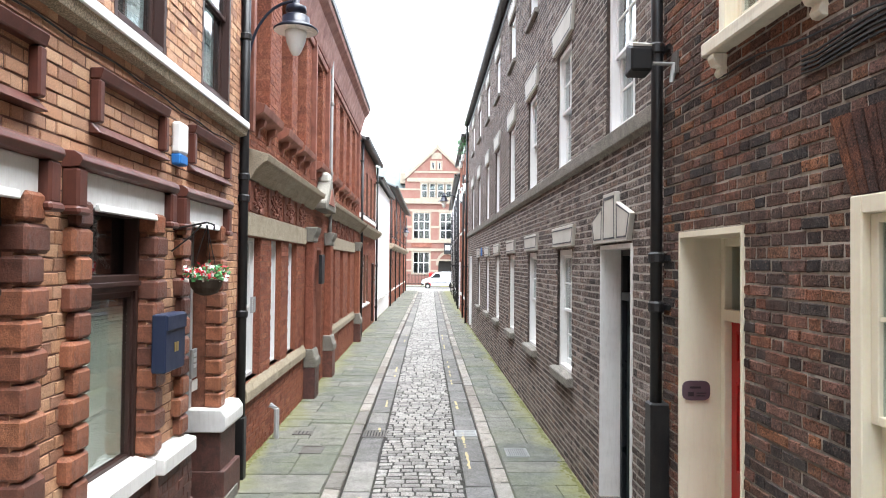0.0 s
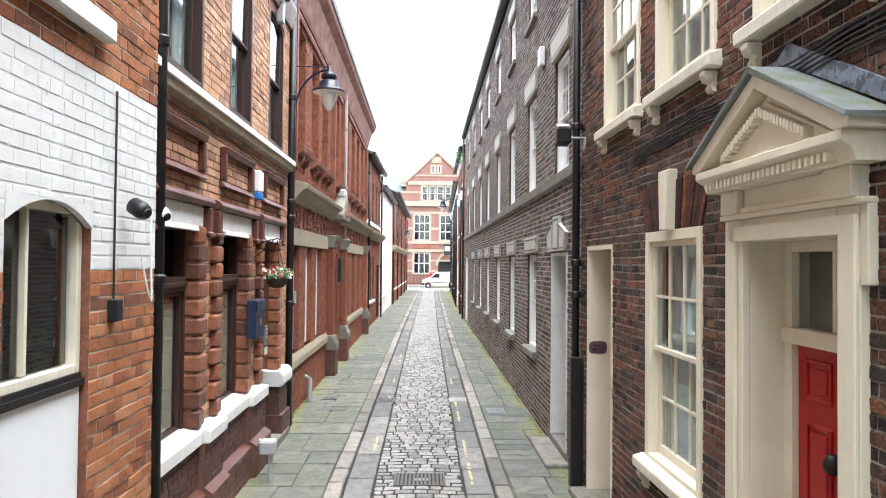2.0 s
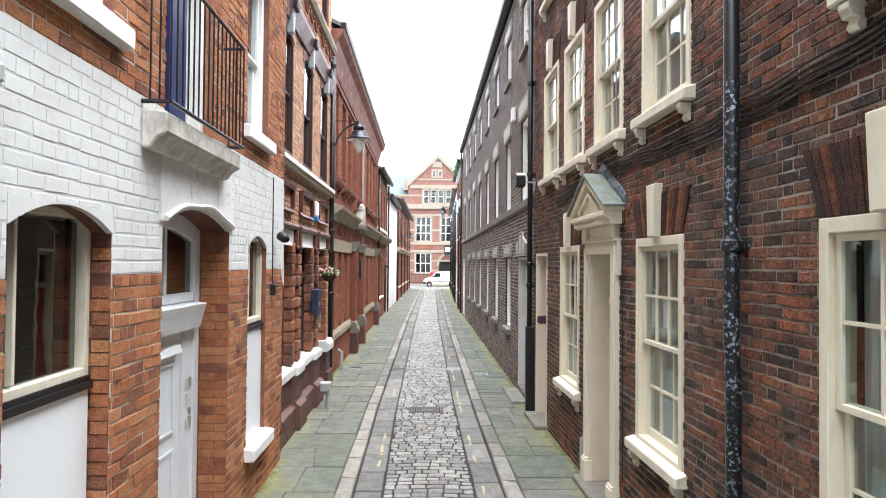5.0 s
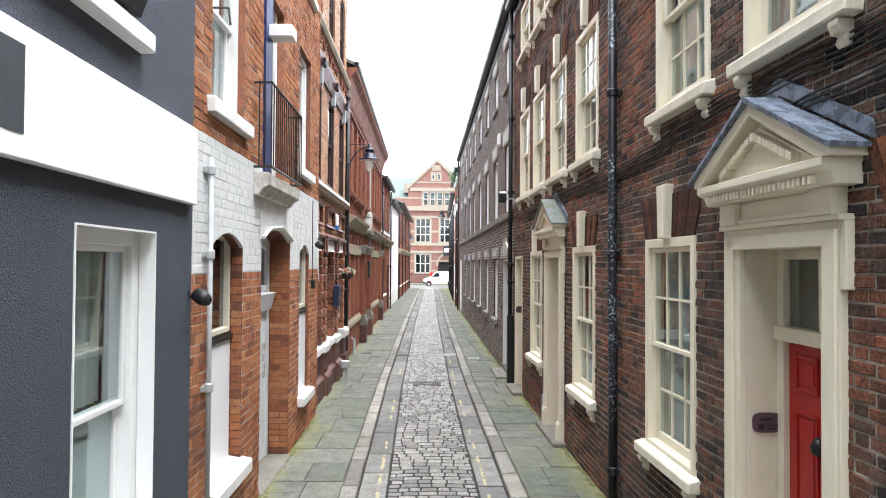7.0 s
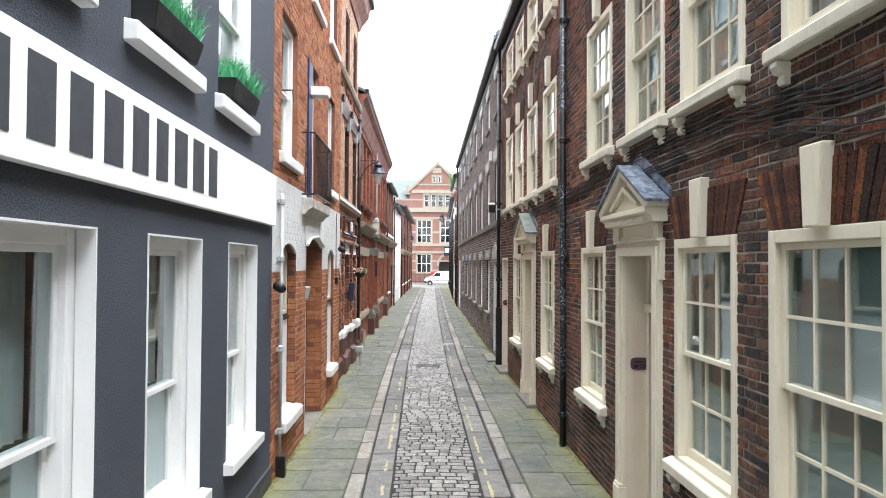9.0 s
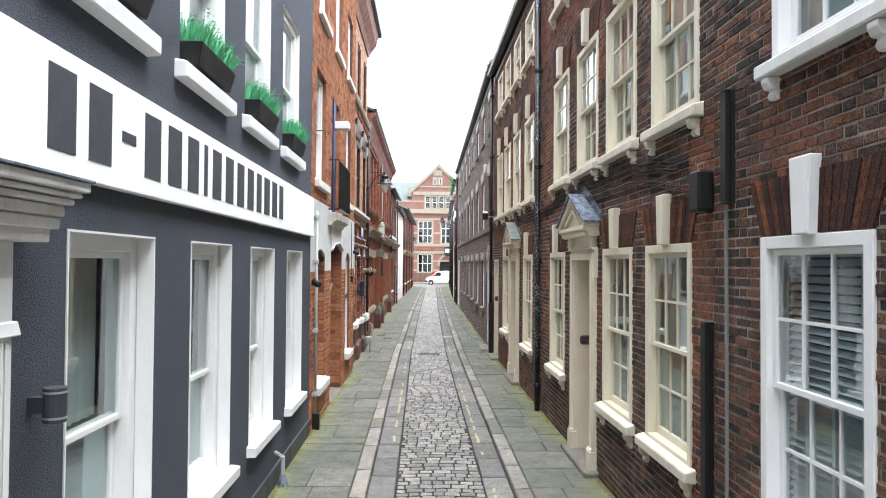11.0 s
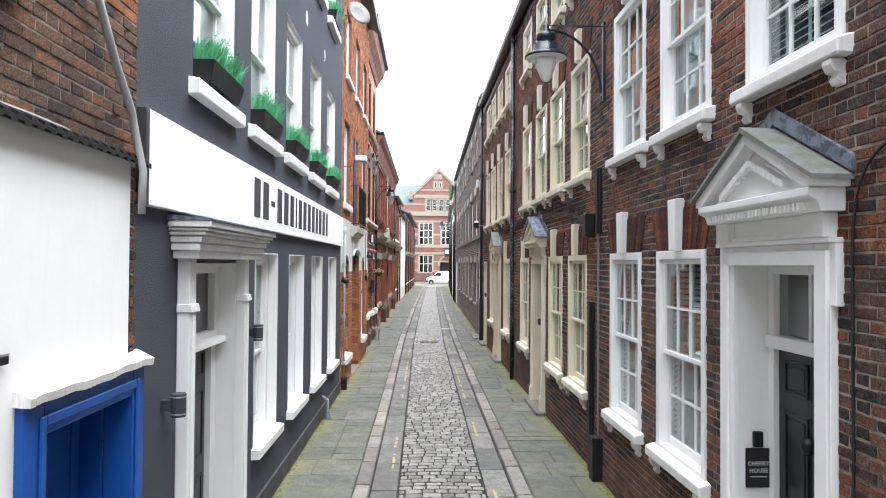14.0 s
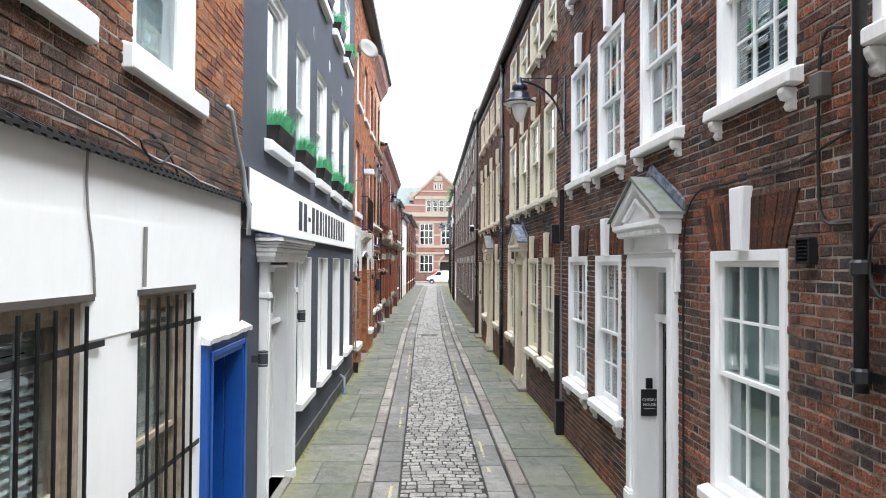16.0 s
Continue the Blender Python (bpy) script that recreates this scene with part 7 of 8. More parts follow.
for y0, y1 in ((8.75, 13.1), (16.4, 22.4)):
    w, yc = y1 - y0, (y0 + y1) / 2
    solid("stone_sill", G().run([(-0.05, 0.86), (-0.05, 0.98), (0, 1.10), (0.1, 1.10), (0.1, 0.86)], -w / 2, w / 2), "sandstone", l4.at(yc), "buff stone sill course below the windows", "sill", "stone courses", bevel=0.008)
    solid("stone_lintel", G().box(-w / 2, w / 2, -0.035, 0.0, 2.93, 3.22), "sandstone", l4.at(yc), "buff stone lintel course above the windows", "lintel", "stone courses", bevel=0.006)
    n = int(w / 0.95)
    for k in range(n):
        t = thing("frieze_panel", l4.at(y0 + (k + 0.5) * w / n), "carved red terracotta frieze panel of leaves", "frieze panel", "frieze panels")
        part("ground", G().box(-0.36, 0.36, -0.025, 0.0, 3.24, 3.62), "terracotta_red", t)
        g = G()
        rr = random.Random(300 + k)
        for _ in range(26):
            q, r = rr.uniform(0, 6.28), rr.uniform(0.03, 0.16)
            cx, cz = 1.9 * r * math.cos(q), 3.43 + r * math.sin(q)
            pts = [(cx + 0.05 * math.cos(q + v), -0.04 - 0.012 * math.sin(v * 1.5), cz + 0.05 * math.sin(q + v)) for v in (0, 0.8, 1.6, 2.4, 3.2)]
            g.tube(pts, 0.018, 5)
        part("carving", g, "terracotta_red", t)["kind"] = "stuff"
        for x in (-0.46, -0.41):
            part("flute", G().box(x, x + 0.03, -0.03, 0, 3.25, 3.62), "terracotta_red", t)
solid("trim_cornice", G().run([(-0.04, 3.63), (-0.08, 3.70), (-0.10, 3.74), (-0.20, 3.84), (-0.25, 3.86), (-0.27, 3.94), (0, 4.02), (0, 3.63)], l4.u(8.8), l4.u(13.9)).run([(-0.04, 3.63), (-0.08, 3.70), (-0.10, 3.74), (-0.20, 3.84), (-0.25, 3.86), (-0.27, 3.94), (0, 4.02), (0, 3.63)], l4.u(15.5), l4.length), "sandstone", l4.m, "weathered stone cornice over the ground floor", "cornice", kind="structure", bevel=0.006)
gb = thing("door_gable", l4.at(14.7), "small weathered stone gable above the entrance", "gable")
part("gable", G().prism([(-0.72, 3.66), (0.72, 3.66), (0.72, 3.80), (0, 4.36), (-0.72, 3.80)], -0.28, 0.0), "grey_stone", gb, bevel=0.02)
part("inset", G().prism([(-0.40, 3.78), (0.40, 3.78), (0, 4.12)], -0.30, -0.28), "terracotta_red", gb)
part("finial_block", G().box(-0.16, 0.16, -0.26, -0.02, 4.24, 4.46), "pale_stone", gb, bevel=0.05)
for y in (13.35, 15.85, 22.75):
    t = thing("pilaster", l4.at(y), "red brick pilaster with carved stone capital and base", "pilaster", "pilasters")
    part("shaft", G().box(-0.20, 0.20, -0.16, 0.0, 0.98, 2.98), "red_brick", t, bevel=0.02)
    part("capital", G().run([(-0.16, 2.98), (-0.18, 3.02), (-0.17, 3.06), (-0.22, 3.16), (-0.24, 3.26), (0, 3.26), (0, 2.98)], -0.25, 0.25), "grey_stone", t, bevel=0.015)
    part("base", G().run([(-0.25, 0.66), (-0.25, 0.80), (-0.21, 0.86), (-0.19, 0.96), (-0.16, 1.0), (0, 1.0), (0, 0.66)], -0.26, 0.26), "grey_stone", t, bevel=0.015)
    part("pedestal", G().box(-0.25, 0.25, -0.22, 0.0, 0.0, 0.66), "plinth_brick", t, bevel=0.01)
plain_doorway(l4, 14.6, 1.15, 0.15, 2.9, "terracotta_red", "green_door", "dark entrance door in ornate red front")
solid("notice_board", G().box(-0.20, 0.20, -0.30, -0.24, 2.20, 2.75), "black_plastic", l4.at(13.45), "black notice box beside the entrance", "notice box", bevel=0.01)
solid("trim_cove", G().run([(-0.03, 7.0), (-0.06, 7.08), (-0.10, 7.25), (-0.18, 7.52), (-0.30, 7.66), (-0.33, 7.74), (0, 7.74), (0, 7.0)], 0, l4.length), "terracotta_red", l4.m, "deep red coved cornice below the eaves", "cornice", kind="structure", bevel=0.004)
solid("trim_course", G().run([(-0.05, 6.78), (-0.07, 6.84), (-0.05, 6.90), (0, 6.90), (0, 6.78)], 0, l4.length), "terracotta_red", l4.m, "thin red moulding beneath the coved cornice", "string course", kind="structure")
for y in (8.7, 13.7, 15.6, 23.0):
    solid("corbel", G().box(-0.06, 0.06, -0.10, 0.0, 4.2, 6.9), "terracotta_red", l4.at(y), "slender red brick pilaster strip on the upper floor", "pilaster", "pilaster strips", bevel=0.006)


for y in L4_F:
    jamb_bricks(l4, wall_l4, l4.u(y) + 0.45, 4.64, 6.7, 0.27, "red_brick", course=0.076)


def eaves(f, z, name, out=0.34, rise=1.8, depth=4.0, mat="slate"):
    solid(name, G().run([(-out, z + 0.02), (depth, z + rise), (depth, z + rise + 0.1), (-out - 0.02, z + 0.10)], 0, f.length), mat, f.m, "dark slate roof slope with overhanging eaves", "roof", kind="structure")
    t = thing("gutter", f.m, "black iron eaves gutter along the roof edge", "gutter", "gutters")
    part("trough", G().run([(-out - 0.13, z + 0.10), (-out - 0.11, z + 0.0), (-out - 0.05, z - 0.03), (-out, z - 0.03), (-out, z + 0.10)], 0, f.length), "black_iron", t)


eaves(l4, 7.78, "roof_west_ornate", 0.24)
eaves(l3, EAVE3, "roof_west_glazed", 0.36)
eaves(l2, 9.8, "roof_west_orange", 0.2)
eaves(l1, 9.3, "roof_west_grey", 0.12)
eaves(l0, 7.6, "roof_west_near", 0.12)
drainpipe(l4, 16.2, 0.05, 7.6, "grey lead drainpipe with a black lower length", r=0.04, collars=(1.2, 3.2, 4.6, 6.2), mat="cable_grey", out=0.06)

# ---- further houses along the lane ----


def far_house(name, side, y0, y1, eave, brick, mortar, label, rows, joints=True, frame="white_paint", out=0.2, course=0.078):
    """A plain house front further off: rows of (sill, head, width, window ys, frame)."""
    f = Facade(side, y0, y1)
    hs = [f.hole(y, w, z0, z1) for z0, z1, w, ys, fm in rows for y in ys]
    wall = house_wall(name, f, -0.1, eave, hs, mortar, label)
    if joints:
        BRICK_JOBS.append((wall, 0, f.length, 0, eave, hs, brick, "flemish", dict(seed=int(y0) + 50, course=course)))
    for z0, z1, w, ys, fm in rows:
        for y in ys:
            if z0 < 0.5:
                plain_doorway(f, y, w, z0, z1, fm, "green_door", "narrow doorway with dark door in a distant house")
            else:
                sash_window(f.at(y, z0), w, z1 - z0, fm, 1, (1, 1), recess=0.12, casing=0.07, sill=(0.08, 0.10, 0.06), brackets=False, fill="curtain", label="plain sash window of a distant house")
    eaves(f, eave, name.replace("wall", "roof"), out)
    return f, wall


f5, w5 = far_house("wall_west_red", "L", 24.0, 31.0, 6.8, "red_brick", "mortar_red", "red brick house front with buff cornice", [(1.1, 2.9, 0.75, (24.8, 26.0, 27.2), "white_paint"), (0.15, 2.6, 1.0, (29.6,), "dark_frame"), (4.4, 6.0, 0.8, (25.0, 26.8, 28.6, 30.2), "dark_frame")])
solid("trim_cornice", G().run([(-0.05, 3.6), (-0.28, 3.82), (-0.30, 3.92), (0, 3.98), (0, 3.6)], 0, f5.length), "sandstone", f5.m, "buff stone cornice of the red house", "cornice", kind="structure")
solid("trim_course", G().box(0, f5.length, -0.06, 0, 4.18, 4.32), "white_paint", f5.m, "white painted course on the red house", "string course", kind="structure")
f6, w6 = far_house("wall_west_white", "L", 31.0, 41.0, 6.3, "white_brick", "white_render", "plain white rendered house front", [(1.0, 2.6, 0.7, (32.5, 34.2, 35.9, 38.5), "white_paint"), (3.9, 5.2, 0.9, (33.5, 37.5), "white_paint")], joints=False)
f7, w7 = far_house("wall_west_end", "L", 41.0, S_END, 7.0, "red_brick", "mortar_red", "red brick fronts at the end of the lane", [(1.0, 2.9, 0.8, tuple(42.2 + 2.1 * i for i in range(11)), "white_paint"), (4.3, 6.1, 0.8, tuple(42.2 + 2.1 * i for i in range(11)), "dark_frame")], out=0.35)
solid("trim_cornice", G().run([(-0.05, 3.4), (-0.30, 3.62), (-0.32, 3.74), (0, 3.80), (0, 3.4)], 0, f7.length), "sandstone", f7.m, "dark stone cornice at the end of the lane", "cornice", kind="structure")
f8, w8 = far_house("wall_east_red", "R", 30.2, 40.0, 8.1, "red_brick", "mortar_red", "red brick house with ornate white window surrounds", [(1.1, 2.8, 1.0, (32.0, 34.5, 37.0), "white_paint"), (4.2, 5.8, 1.0, (32.0, 34.5, 37.0), "white_paint"), (6.6, 7.7, 0.9, (32.0, 34.5, 37.0), "white_paint"), (0.15, 2.7, 1.1, (38.8,), "white_paint")])
for y in (32.0, 34.5, 37.0):
    for z in (5.85, 7.72):
        solid("window_surround", G().prism([(-0.65, z), (0.65, z), (0.55, z + 0.25), (0, z + 0.42), (-0.55, z + 0.25)], -0.14, 0.0), "white_worn", f8.at(y), "ornate white window head on a red house", "window head", "white window heads", bevel=0.02)
f9, w9 = far_house("wall_east_end", "R", 40.0, S_END, 7.6, "grey_brick", "white_render", "white rendered and brick fronts at the end of the lane", [(1.0, 2.8, 0.9, tuple(41.5 + 2.6 * i for i in range(9)), "white_paint"), (4.2, 5.8, 0.9, tuple(41.5 + 2.6 * i for i in range(9)), "white_paint")], joints=False)
for f, ys in ((f5, (24.2, 30.8)), (f7, (41.3, 47.0, 53.0, 60.0, 65.0)), (f8, (33.2, 39.6)), (f9, (42.5, 46.5, 51.0, 57.0, 63.0))):
    for y in ys:
        drainpipe(f, y, 0.05, 6.8, "black drainpipe on a distant house front")
wall_lamp(f7, 47.0, 5.0, 0.75, "dark wall-mounted lantern far along the red fronts")
wall_lamp(f8, 33.3, 5.9, 1.0, "dark wall-mounted lantern far along the dark fronts")

# ---- cross street and the gabled building ----
solid("pavement_cross", G().box(-40, 40, 79.2, 83.5, -0.16, 0.08), "flagstone", Matrix(), "pale pavement of the cross street", "pavement", kind="structure")
solid("road_cross", G().box(-40, 40, S_END + 0.02, 79.2, -0.16, -0.02), "gutter_stone", Matrix(), "pale worn surface of the cross street", "road", kind="structure")


YF = 83.5
gable = thing("gabled_building", Matrix.Translation((0, YF, 0)), "tall red brick and buff stone building with shaped gable", "building")
body_holes = []
# openings: x from, to, z from, to, lights across, lights high
WIN = [(-1.5, 0.43, 5.54, 8.61, 3, 3), (1.7, 3.64, 5.54, 8.61, 3, 3), (-1.5, 0.43, 1.46, 3.94, 3, 2), (-0.57, 0.1, 10.42, 12.09, 1, 2), (0.37, 1.04, 10.42, 12.09, 1, 2), (1.3, 2.04, 10.42, 12.09, 1, 2), (2.3, 2.97, 10.42, 12.09, 1, 2), (0.6, 0.94, 13.82, 14.62, 1, 1), (1.37, 1.7, 13.82, 14.62, 1, 1), (4.84, 6.78, 5.54, 8.61, 3, 3), (4.84, 6.78, 1.46, 3.94, 3, 2), (-4.24, -3.04, 5.54, 8.61, 2, 3), (-4.24, -3.04, 1.46, 3.94, 2, 2)]
for a, b, c, d, *_ in WIN:
    body_holes.append((a, b, c, d))
arch_hole = (1.5, 3.51, 0.1, 2.93)
gw = slab_with_holes(-16, -2.5, 0.0, 11.48, body_holes, 0.0, 0.4)
slab_with_holes(-2.5, 16, 0.0, 12.55, body_holes + [arch_hole], 0.0, 0.4, gw)
gx, gz = 1.3, 16.29
top = [h for h in body_holes if h[3] > 12.55]
base = 12.55
n = 26
for i in range(n):
    z0, z1 = base + (gz - base) * i / n, base + (gz - base) * (i + 1) / n
    half = (1.3 + 2.5) * (1 - (i + 0.5) / n)
    slab_with_holes(gx - half, gx + half, z0, z1, [h for h in top], 0.0, 0.4, gw)
part("wall", gw, "far_brick", gable)
for z0, z1, o in ((9.68, 10.28, 0.25), (5.07, 5.41, 0.12), (4.07, 4.4, 0.12), (8.75, 9.01, 0.05), (12.29, 12.75, 0.1), (13.35, 13.56, 0.05), (6.81, 7.08, 0.03), (11.28, 11.48, 0.03), (2.93, 3.13, 0.03), (1.66, 1.87, 0.03)):
    half = (gx + 2.5) * (gz - z1) / (gz - base) if z1 > base else 16
    if o < 0.04:
        segs, x = [], -16
        cuts = sorted((h[0], h[1]) for h in body_holes + [arch_hole] if h[2] < z1 and h[3] > z0)
        for c0, c1 in cuts:
            if c0 > x:
                segs.append((x, c0 - 0.05))
            x = max(x, c1 + 0.05)
        segs.append((x, 16))
    else:
        segs = [(max(-16, gx - half), min(16, gx + half))]
    for a, b in segs:
        part("stone_course", G().box(a, b, -o, 0.0, z0, z1), "far_stone", gable)
for s in (-1, 1):
    part("coping", G().prism([(gx, gz + 0.35), (gx, gz - 0.1), (gx + s * (1.3 + 2.64), base - 0.1), (gx + s * (1.3 + 2.77), base + 0.25)], -0.15, 0.4), "far_stone", gable)
part("finial", G().lathe([(0.12, 0), (0.2, 0.2), (0.08, 0.35), (0.14, 0.5), (0.02, 0.8)], 8, gx, 0.1, gz + 0.2), "far_stone", gable)
part("carved_panel", G().box(0.57, 1.77, -0.06, 0, 15.02, 15.76), "far_stone", gable)
part("carved_panel", G().box(-1.7, 0.7, -0.08, 0, 4.54, 5.27), "terracotta_red", gable)
for x0, x1, z0, z1, c, r in WIN:
    w = part("window", G().ring(x0 - 0.18, x1 + 0.18, z0 - 0.15, z1 + 0.18, 0.2, -0.06, 0.15), "far_stone", gable)
    g = G().ring(x0, x1, z0, z1, 0.06, 0.08, 0.2)
    for i in range(1, c):
        x = x0 + (x1 - x0) * i / c
        g.box(x - 0.04, x + 0.04, 0.06, 0.2, z0, z1)
    for i in range(1, r):
        z = z0 + (z1 - z0) * i / r
        g.box(x0, x1, 0.07, 0.19, z - 0.035, z + 0.035)
    part("frame", g, "white_paint", w)
    part("pane", G().box(x0, x1, 0.22, 0.24, z0, z1), "glass", w)
    # flat dark sheet behind each pane in place of a shaded room
    part("interior_shade", G().box(x0 - 0.3, x1 + 0.3, 0.6, 0.62, z0 - 0.3, z1 + 0.3), "dark_room", w)
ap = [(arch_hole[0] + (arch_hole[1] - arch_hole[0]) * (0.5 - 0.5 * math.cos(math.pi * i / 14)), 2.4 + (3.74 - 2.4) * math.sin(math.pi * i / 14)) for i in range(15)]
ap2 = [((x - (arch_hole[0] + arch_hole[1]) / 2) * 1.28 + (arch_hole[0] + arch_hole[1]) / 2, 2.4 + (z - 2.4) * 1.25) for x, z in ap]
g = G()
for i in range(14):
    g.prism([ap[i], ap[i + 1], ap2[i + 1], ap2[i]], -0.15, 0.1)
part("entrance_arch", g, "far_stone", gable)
# dark sheet across the arch paints the shade of the entrance
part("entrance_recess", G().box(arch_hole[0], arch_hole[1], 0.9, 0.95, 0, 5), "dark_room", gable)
part("roof", G().run([(0.2, 11.48), (3.2, 14.42), (9, 14.42), (9, 11.48)], -16, 16), "green_slate", gable, "pale green slate roof slopes")
part("dormer", G().box(-3.11, -2.5, 0.05, 1.2, 12.09, 13.35), "far_stone", gable)
part("back_block", G().box(-16, 16, 9.0, 9.4, 0, 14.76), "dark_room", gable)
hs = thing("hanging_sign", Matrix.Translation((2.57, YF - 0.7, 0)), "black hanging sign with white emblem panel", "sign")
part("board", G().box(-0.42, 0.42, -0.05, 0.05, 3.74, 5.0), "sign_black", hs, bevel=0.02)
part("panel", G().box(-0.30, 0.30, -0.06, -0.05, 4.2, 4.74), "sign_white", hs)
part("arm", G().tube([(0, 0, 5.14), (0, 0.7, 5.14)], 0.03, 6), "black_iron", hs)
rl = thing("railings", Matrix.Translation((0, YF - 0.9, 0)), "black iron railings before the gabled building", "railings")
part("rail", G().box(-14, 0.6, -0.02, 0.02, 1.22, 1.27), "black_iron", rl)
part("rail", G().box(-14, 0.6, -0.02, 0.02, 0.25, 0.30), "black_iron", rl)
rb = G().box(-0.016, 0.016, -0.016, 0.016, 0.08, 1.42).mesh("baluster", "black_iron")
for i in range(62):
    part("baluster", rb, None, rl, at=Matrix.Translation((0.55 - 0.17 * i, 0, 0)))
pb = thing("post_box", Matrix.Translation((0.62, YF - 1.6, 0)), "bright red pillar post box on the pavement", "post box")
part("body", G().lathe([(0.24, 0.08), (0.24, 0.2), (0.21, 0.25), (0.21, 1.35)], 16), "post_red", pb, smooth=True)
part("cap", G().lathe([(0.26, 1.35), (0.27, 1.42), (0.2, 1.55), (0.02, 1.62)], 16), "post_red", pb, smooth=True)

# the van
van = thing("van", Matrix.Translation((1.55, 76.0, -0.02)), "small white delivery van parked across the lane's end", "van")
prof = [(-1.95, 0.32), (-1.98, 0.62), (-1.88, 0.86), (-1.45, 1.02), (-1.08, 1.12), (-0.62, 1.58), (-0.42, 1.70), (0.4, 1.76), (1.70, 1.74), (1.86, 1.62), (1.93, 1.0), (1.93, 0.34), (1.66, 0.30), (1.62, 0.52), (1.42, 0.64), (1.18, 0.64), (0.98, 0.52), (0.94, 0.30), (-0.94, 0.30), (-0.98, 0.52), (-1.18, 0.64), (-1.42, 0.64), (-1.62, 0.52), (-1.66, 0.30)]
part("body", G().prism(prof, -0.82, 0.82), "van_white", van, bevel=0.03)
part("bumper", G().prism([(-2.02, 0.30), (-1.68, 0.30), (-1.66, 0.50), (-1.99, 0.58)], -0.83, 0.83), "black_plastic", van, bevel=0.02)
part("side_window", G().prism([(-0.90, 1.12), (-0.02, 1.12), (-0.02, 1.58), (-0.52, 1.58)], -0.832, -0.815), "dark_glass_solid", van)
part("windscreen", G().prism([(-1.06, 1.15), (-1.02, 1.13), (-0.60, 1.55), (-0.64, 1.58)], -0.70, 0.70), "dark_glass_solid", van)
part("side_strip", G().box(-0.9, 1.5, -0.835, -0.82, 0.58, 0.64), "black_plastic", van)
part("door_handle", G().box(0.02, 0.16, -0.84, -0.82, 1.0, 1.04), "black_plastic", van)
part("headlight", G().prism([(-1.90, 0.82), (-1.62, 0.86), (-1.50, 0.98), (-1.80, 0.92)], -0.83, -0.60), "lamp_glass", van)
part("mirror", G().box(-0.98, -0.80, -1.0, -0.82, 1.08, 1.25), "black_plastic", van, bevel=0.03)
for x in (-1.30, 1.30):
    for y in (-0.72, 0.56):
        wh = part("wheel", G().lathe([(0.20, 0), (0.30, 0.01), (0.31, 0.04), (0.31, 0.13), (0.30, 0.16), (0.2, 0.17)], 20), "tyre", van, at=Matrix.Translation((x, y + 0.08, 0.31)) @ pose(0, 0, -0.09, 90, 0, 0), smooth=True)
        part("rim", G().lathe([(0.02, -0.01), (0.19, 0.0), (0.20, 0.02)], 14), "steel", wh, at=pose(0, 0, 0.168, 180, 0, 0))

# ---- small things on the dark brick side ----


def wall_cable(f, pts, mat="cable_black", r=0.007, label="thin black cable clipped along the brick", name="wall_cable", group="wall cables"):
    """A slack cable through points of (world y, z, distance from the wall)."""
    t = thing(name, f.m, label, "cable", group)
    path = []
    for k in range(len(pts) - 1):
        a, b, c, d = (Vector(pts[min(max(k + e, 0), len(pts) - 1)]) for e in (-1, 0, 1, 2))
        n = max(4, int(abs(c.x - b.x) / 0.2) + int(abs(c.y - b.y) / 0.12))
        for i in range(n):
            q = i / n
            p = 0.5 * (2 * b + (c - a) * q + (2 * a - 5 * b + 4 * c - d) * q * q + (3 * b - a - 3 * c + d) * q ** 3)
            path.append((f.u(p.x), -p.z, p.y + 0.010 * math.sin(7 * p.x) - 0.03 * math.sin(math.pi * q) * min(1, abs(c.x - b.x) / 3)))
    path.append((f.u(pts[-1][0]), -pts[-1][2], pts[-1][1]))
    part("cable", G().tube(path, r, 5), mat, t)
    return t


for k in range(5):
    dz = 0.035 * k
    wall_cable(r1, [(-9.5, 3.52 + dz * 0.9, 0.02), (-7.6, 3.70 + dz, 0.02), (-5.0, 3.74 + dz * 0.9, 0.025), (-2.6, 3.58 + dz, 0.02), (-0.2, 3.62 + dz * 0.8, 0.02), (1.9, 3.60 + dz * 0.7, 0.02), (3.4, 3.55 + dz * 0.6, 0.02)], r=0.0065 + 0.001 * (k % 2))
for k in range(3):
    wall_cable(r1, [(-9.6, 3.42 - 0.05 * k, 0.03), (-8.2, 3.60 - 0.03 * k, 0.03), (-6.4, 3.62 - 0.03 * k, 0.03), (-5.0, 3.50 - 0.02 * k, 0.03)], r=0.006)
wall_cable(r1, [(0.2, 4.1, 0.02), (0.25, 4.9, 0.02), (0.3, 5.6, 0.02), (0.2, 6.6, 0.02)], "cable_grey", 0.008, "grey cable rising beside an upper window")
wall_cable(r1, [(2.0, 3.62, 0.02), (3.3, 3.72, 0.02), (4.0, 3.78, 0.02), (5.1, 3.80, 0.02)], r=0.006)
wall_cable(r1, [(-0.02, 3.35, 0.02), (-0.02, 2.5, 0.02), (-0.03, 0.5, 0.02)], r=0.006, label="thin black cable dropping beside a cream doorcase")
wall_cable(r0, [(-17.95, 3.55, 0.02), (-17.24, 3.44, 0.02), (-16.45, 3.43, 0.02), (-15.75, 3.40, 0.02), (-15.48, 3.12, 0.02), (-15.45, 2.35, 0.02), (-15.46, 0.7, 0.02)], r=0.009, label="dark cable looping down beside the white doorcase")
wall_cable(r0, [(-17.80, 4.10, 0.02), (-17.66, 4.13, 0.03), (-17.60, 4.02, 0.04), (-17.58, 3.74, 0.04), (-17.54, 3.36, 0.02), (-17.59, 3.06, 0.02), (-17.90, 3.03, 0.02)], r=0.010, label="black cable hanging from a junction box")
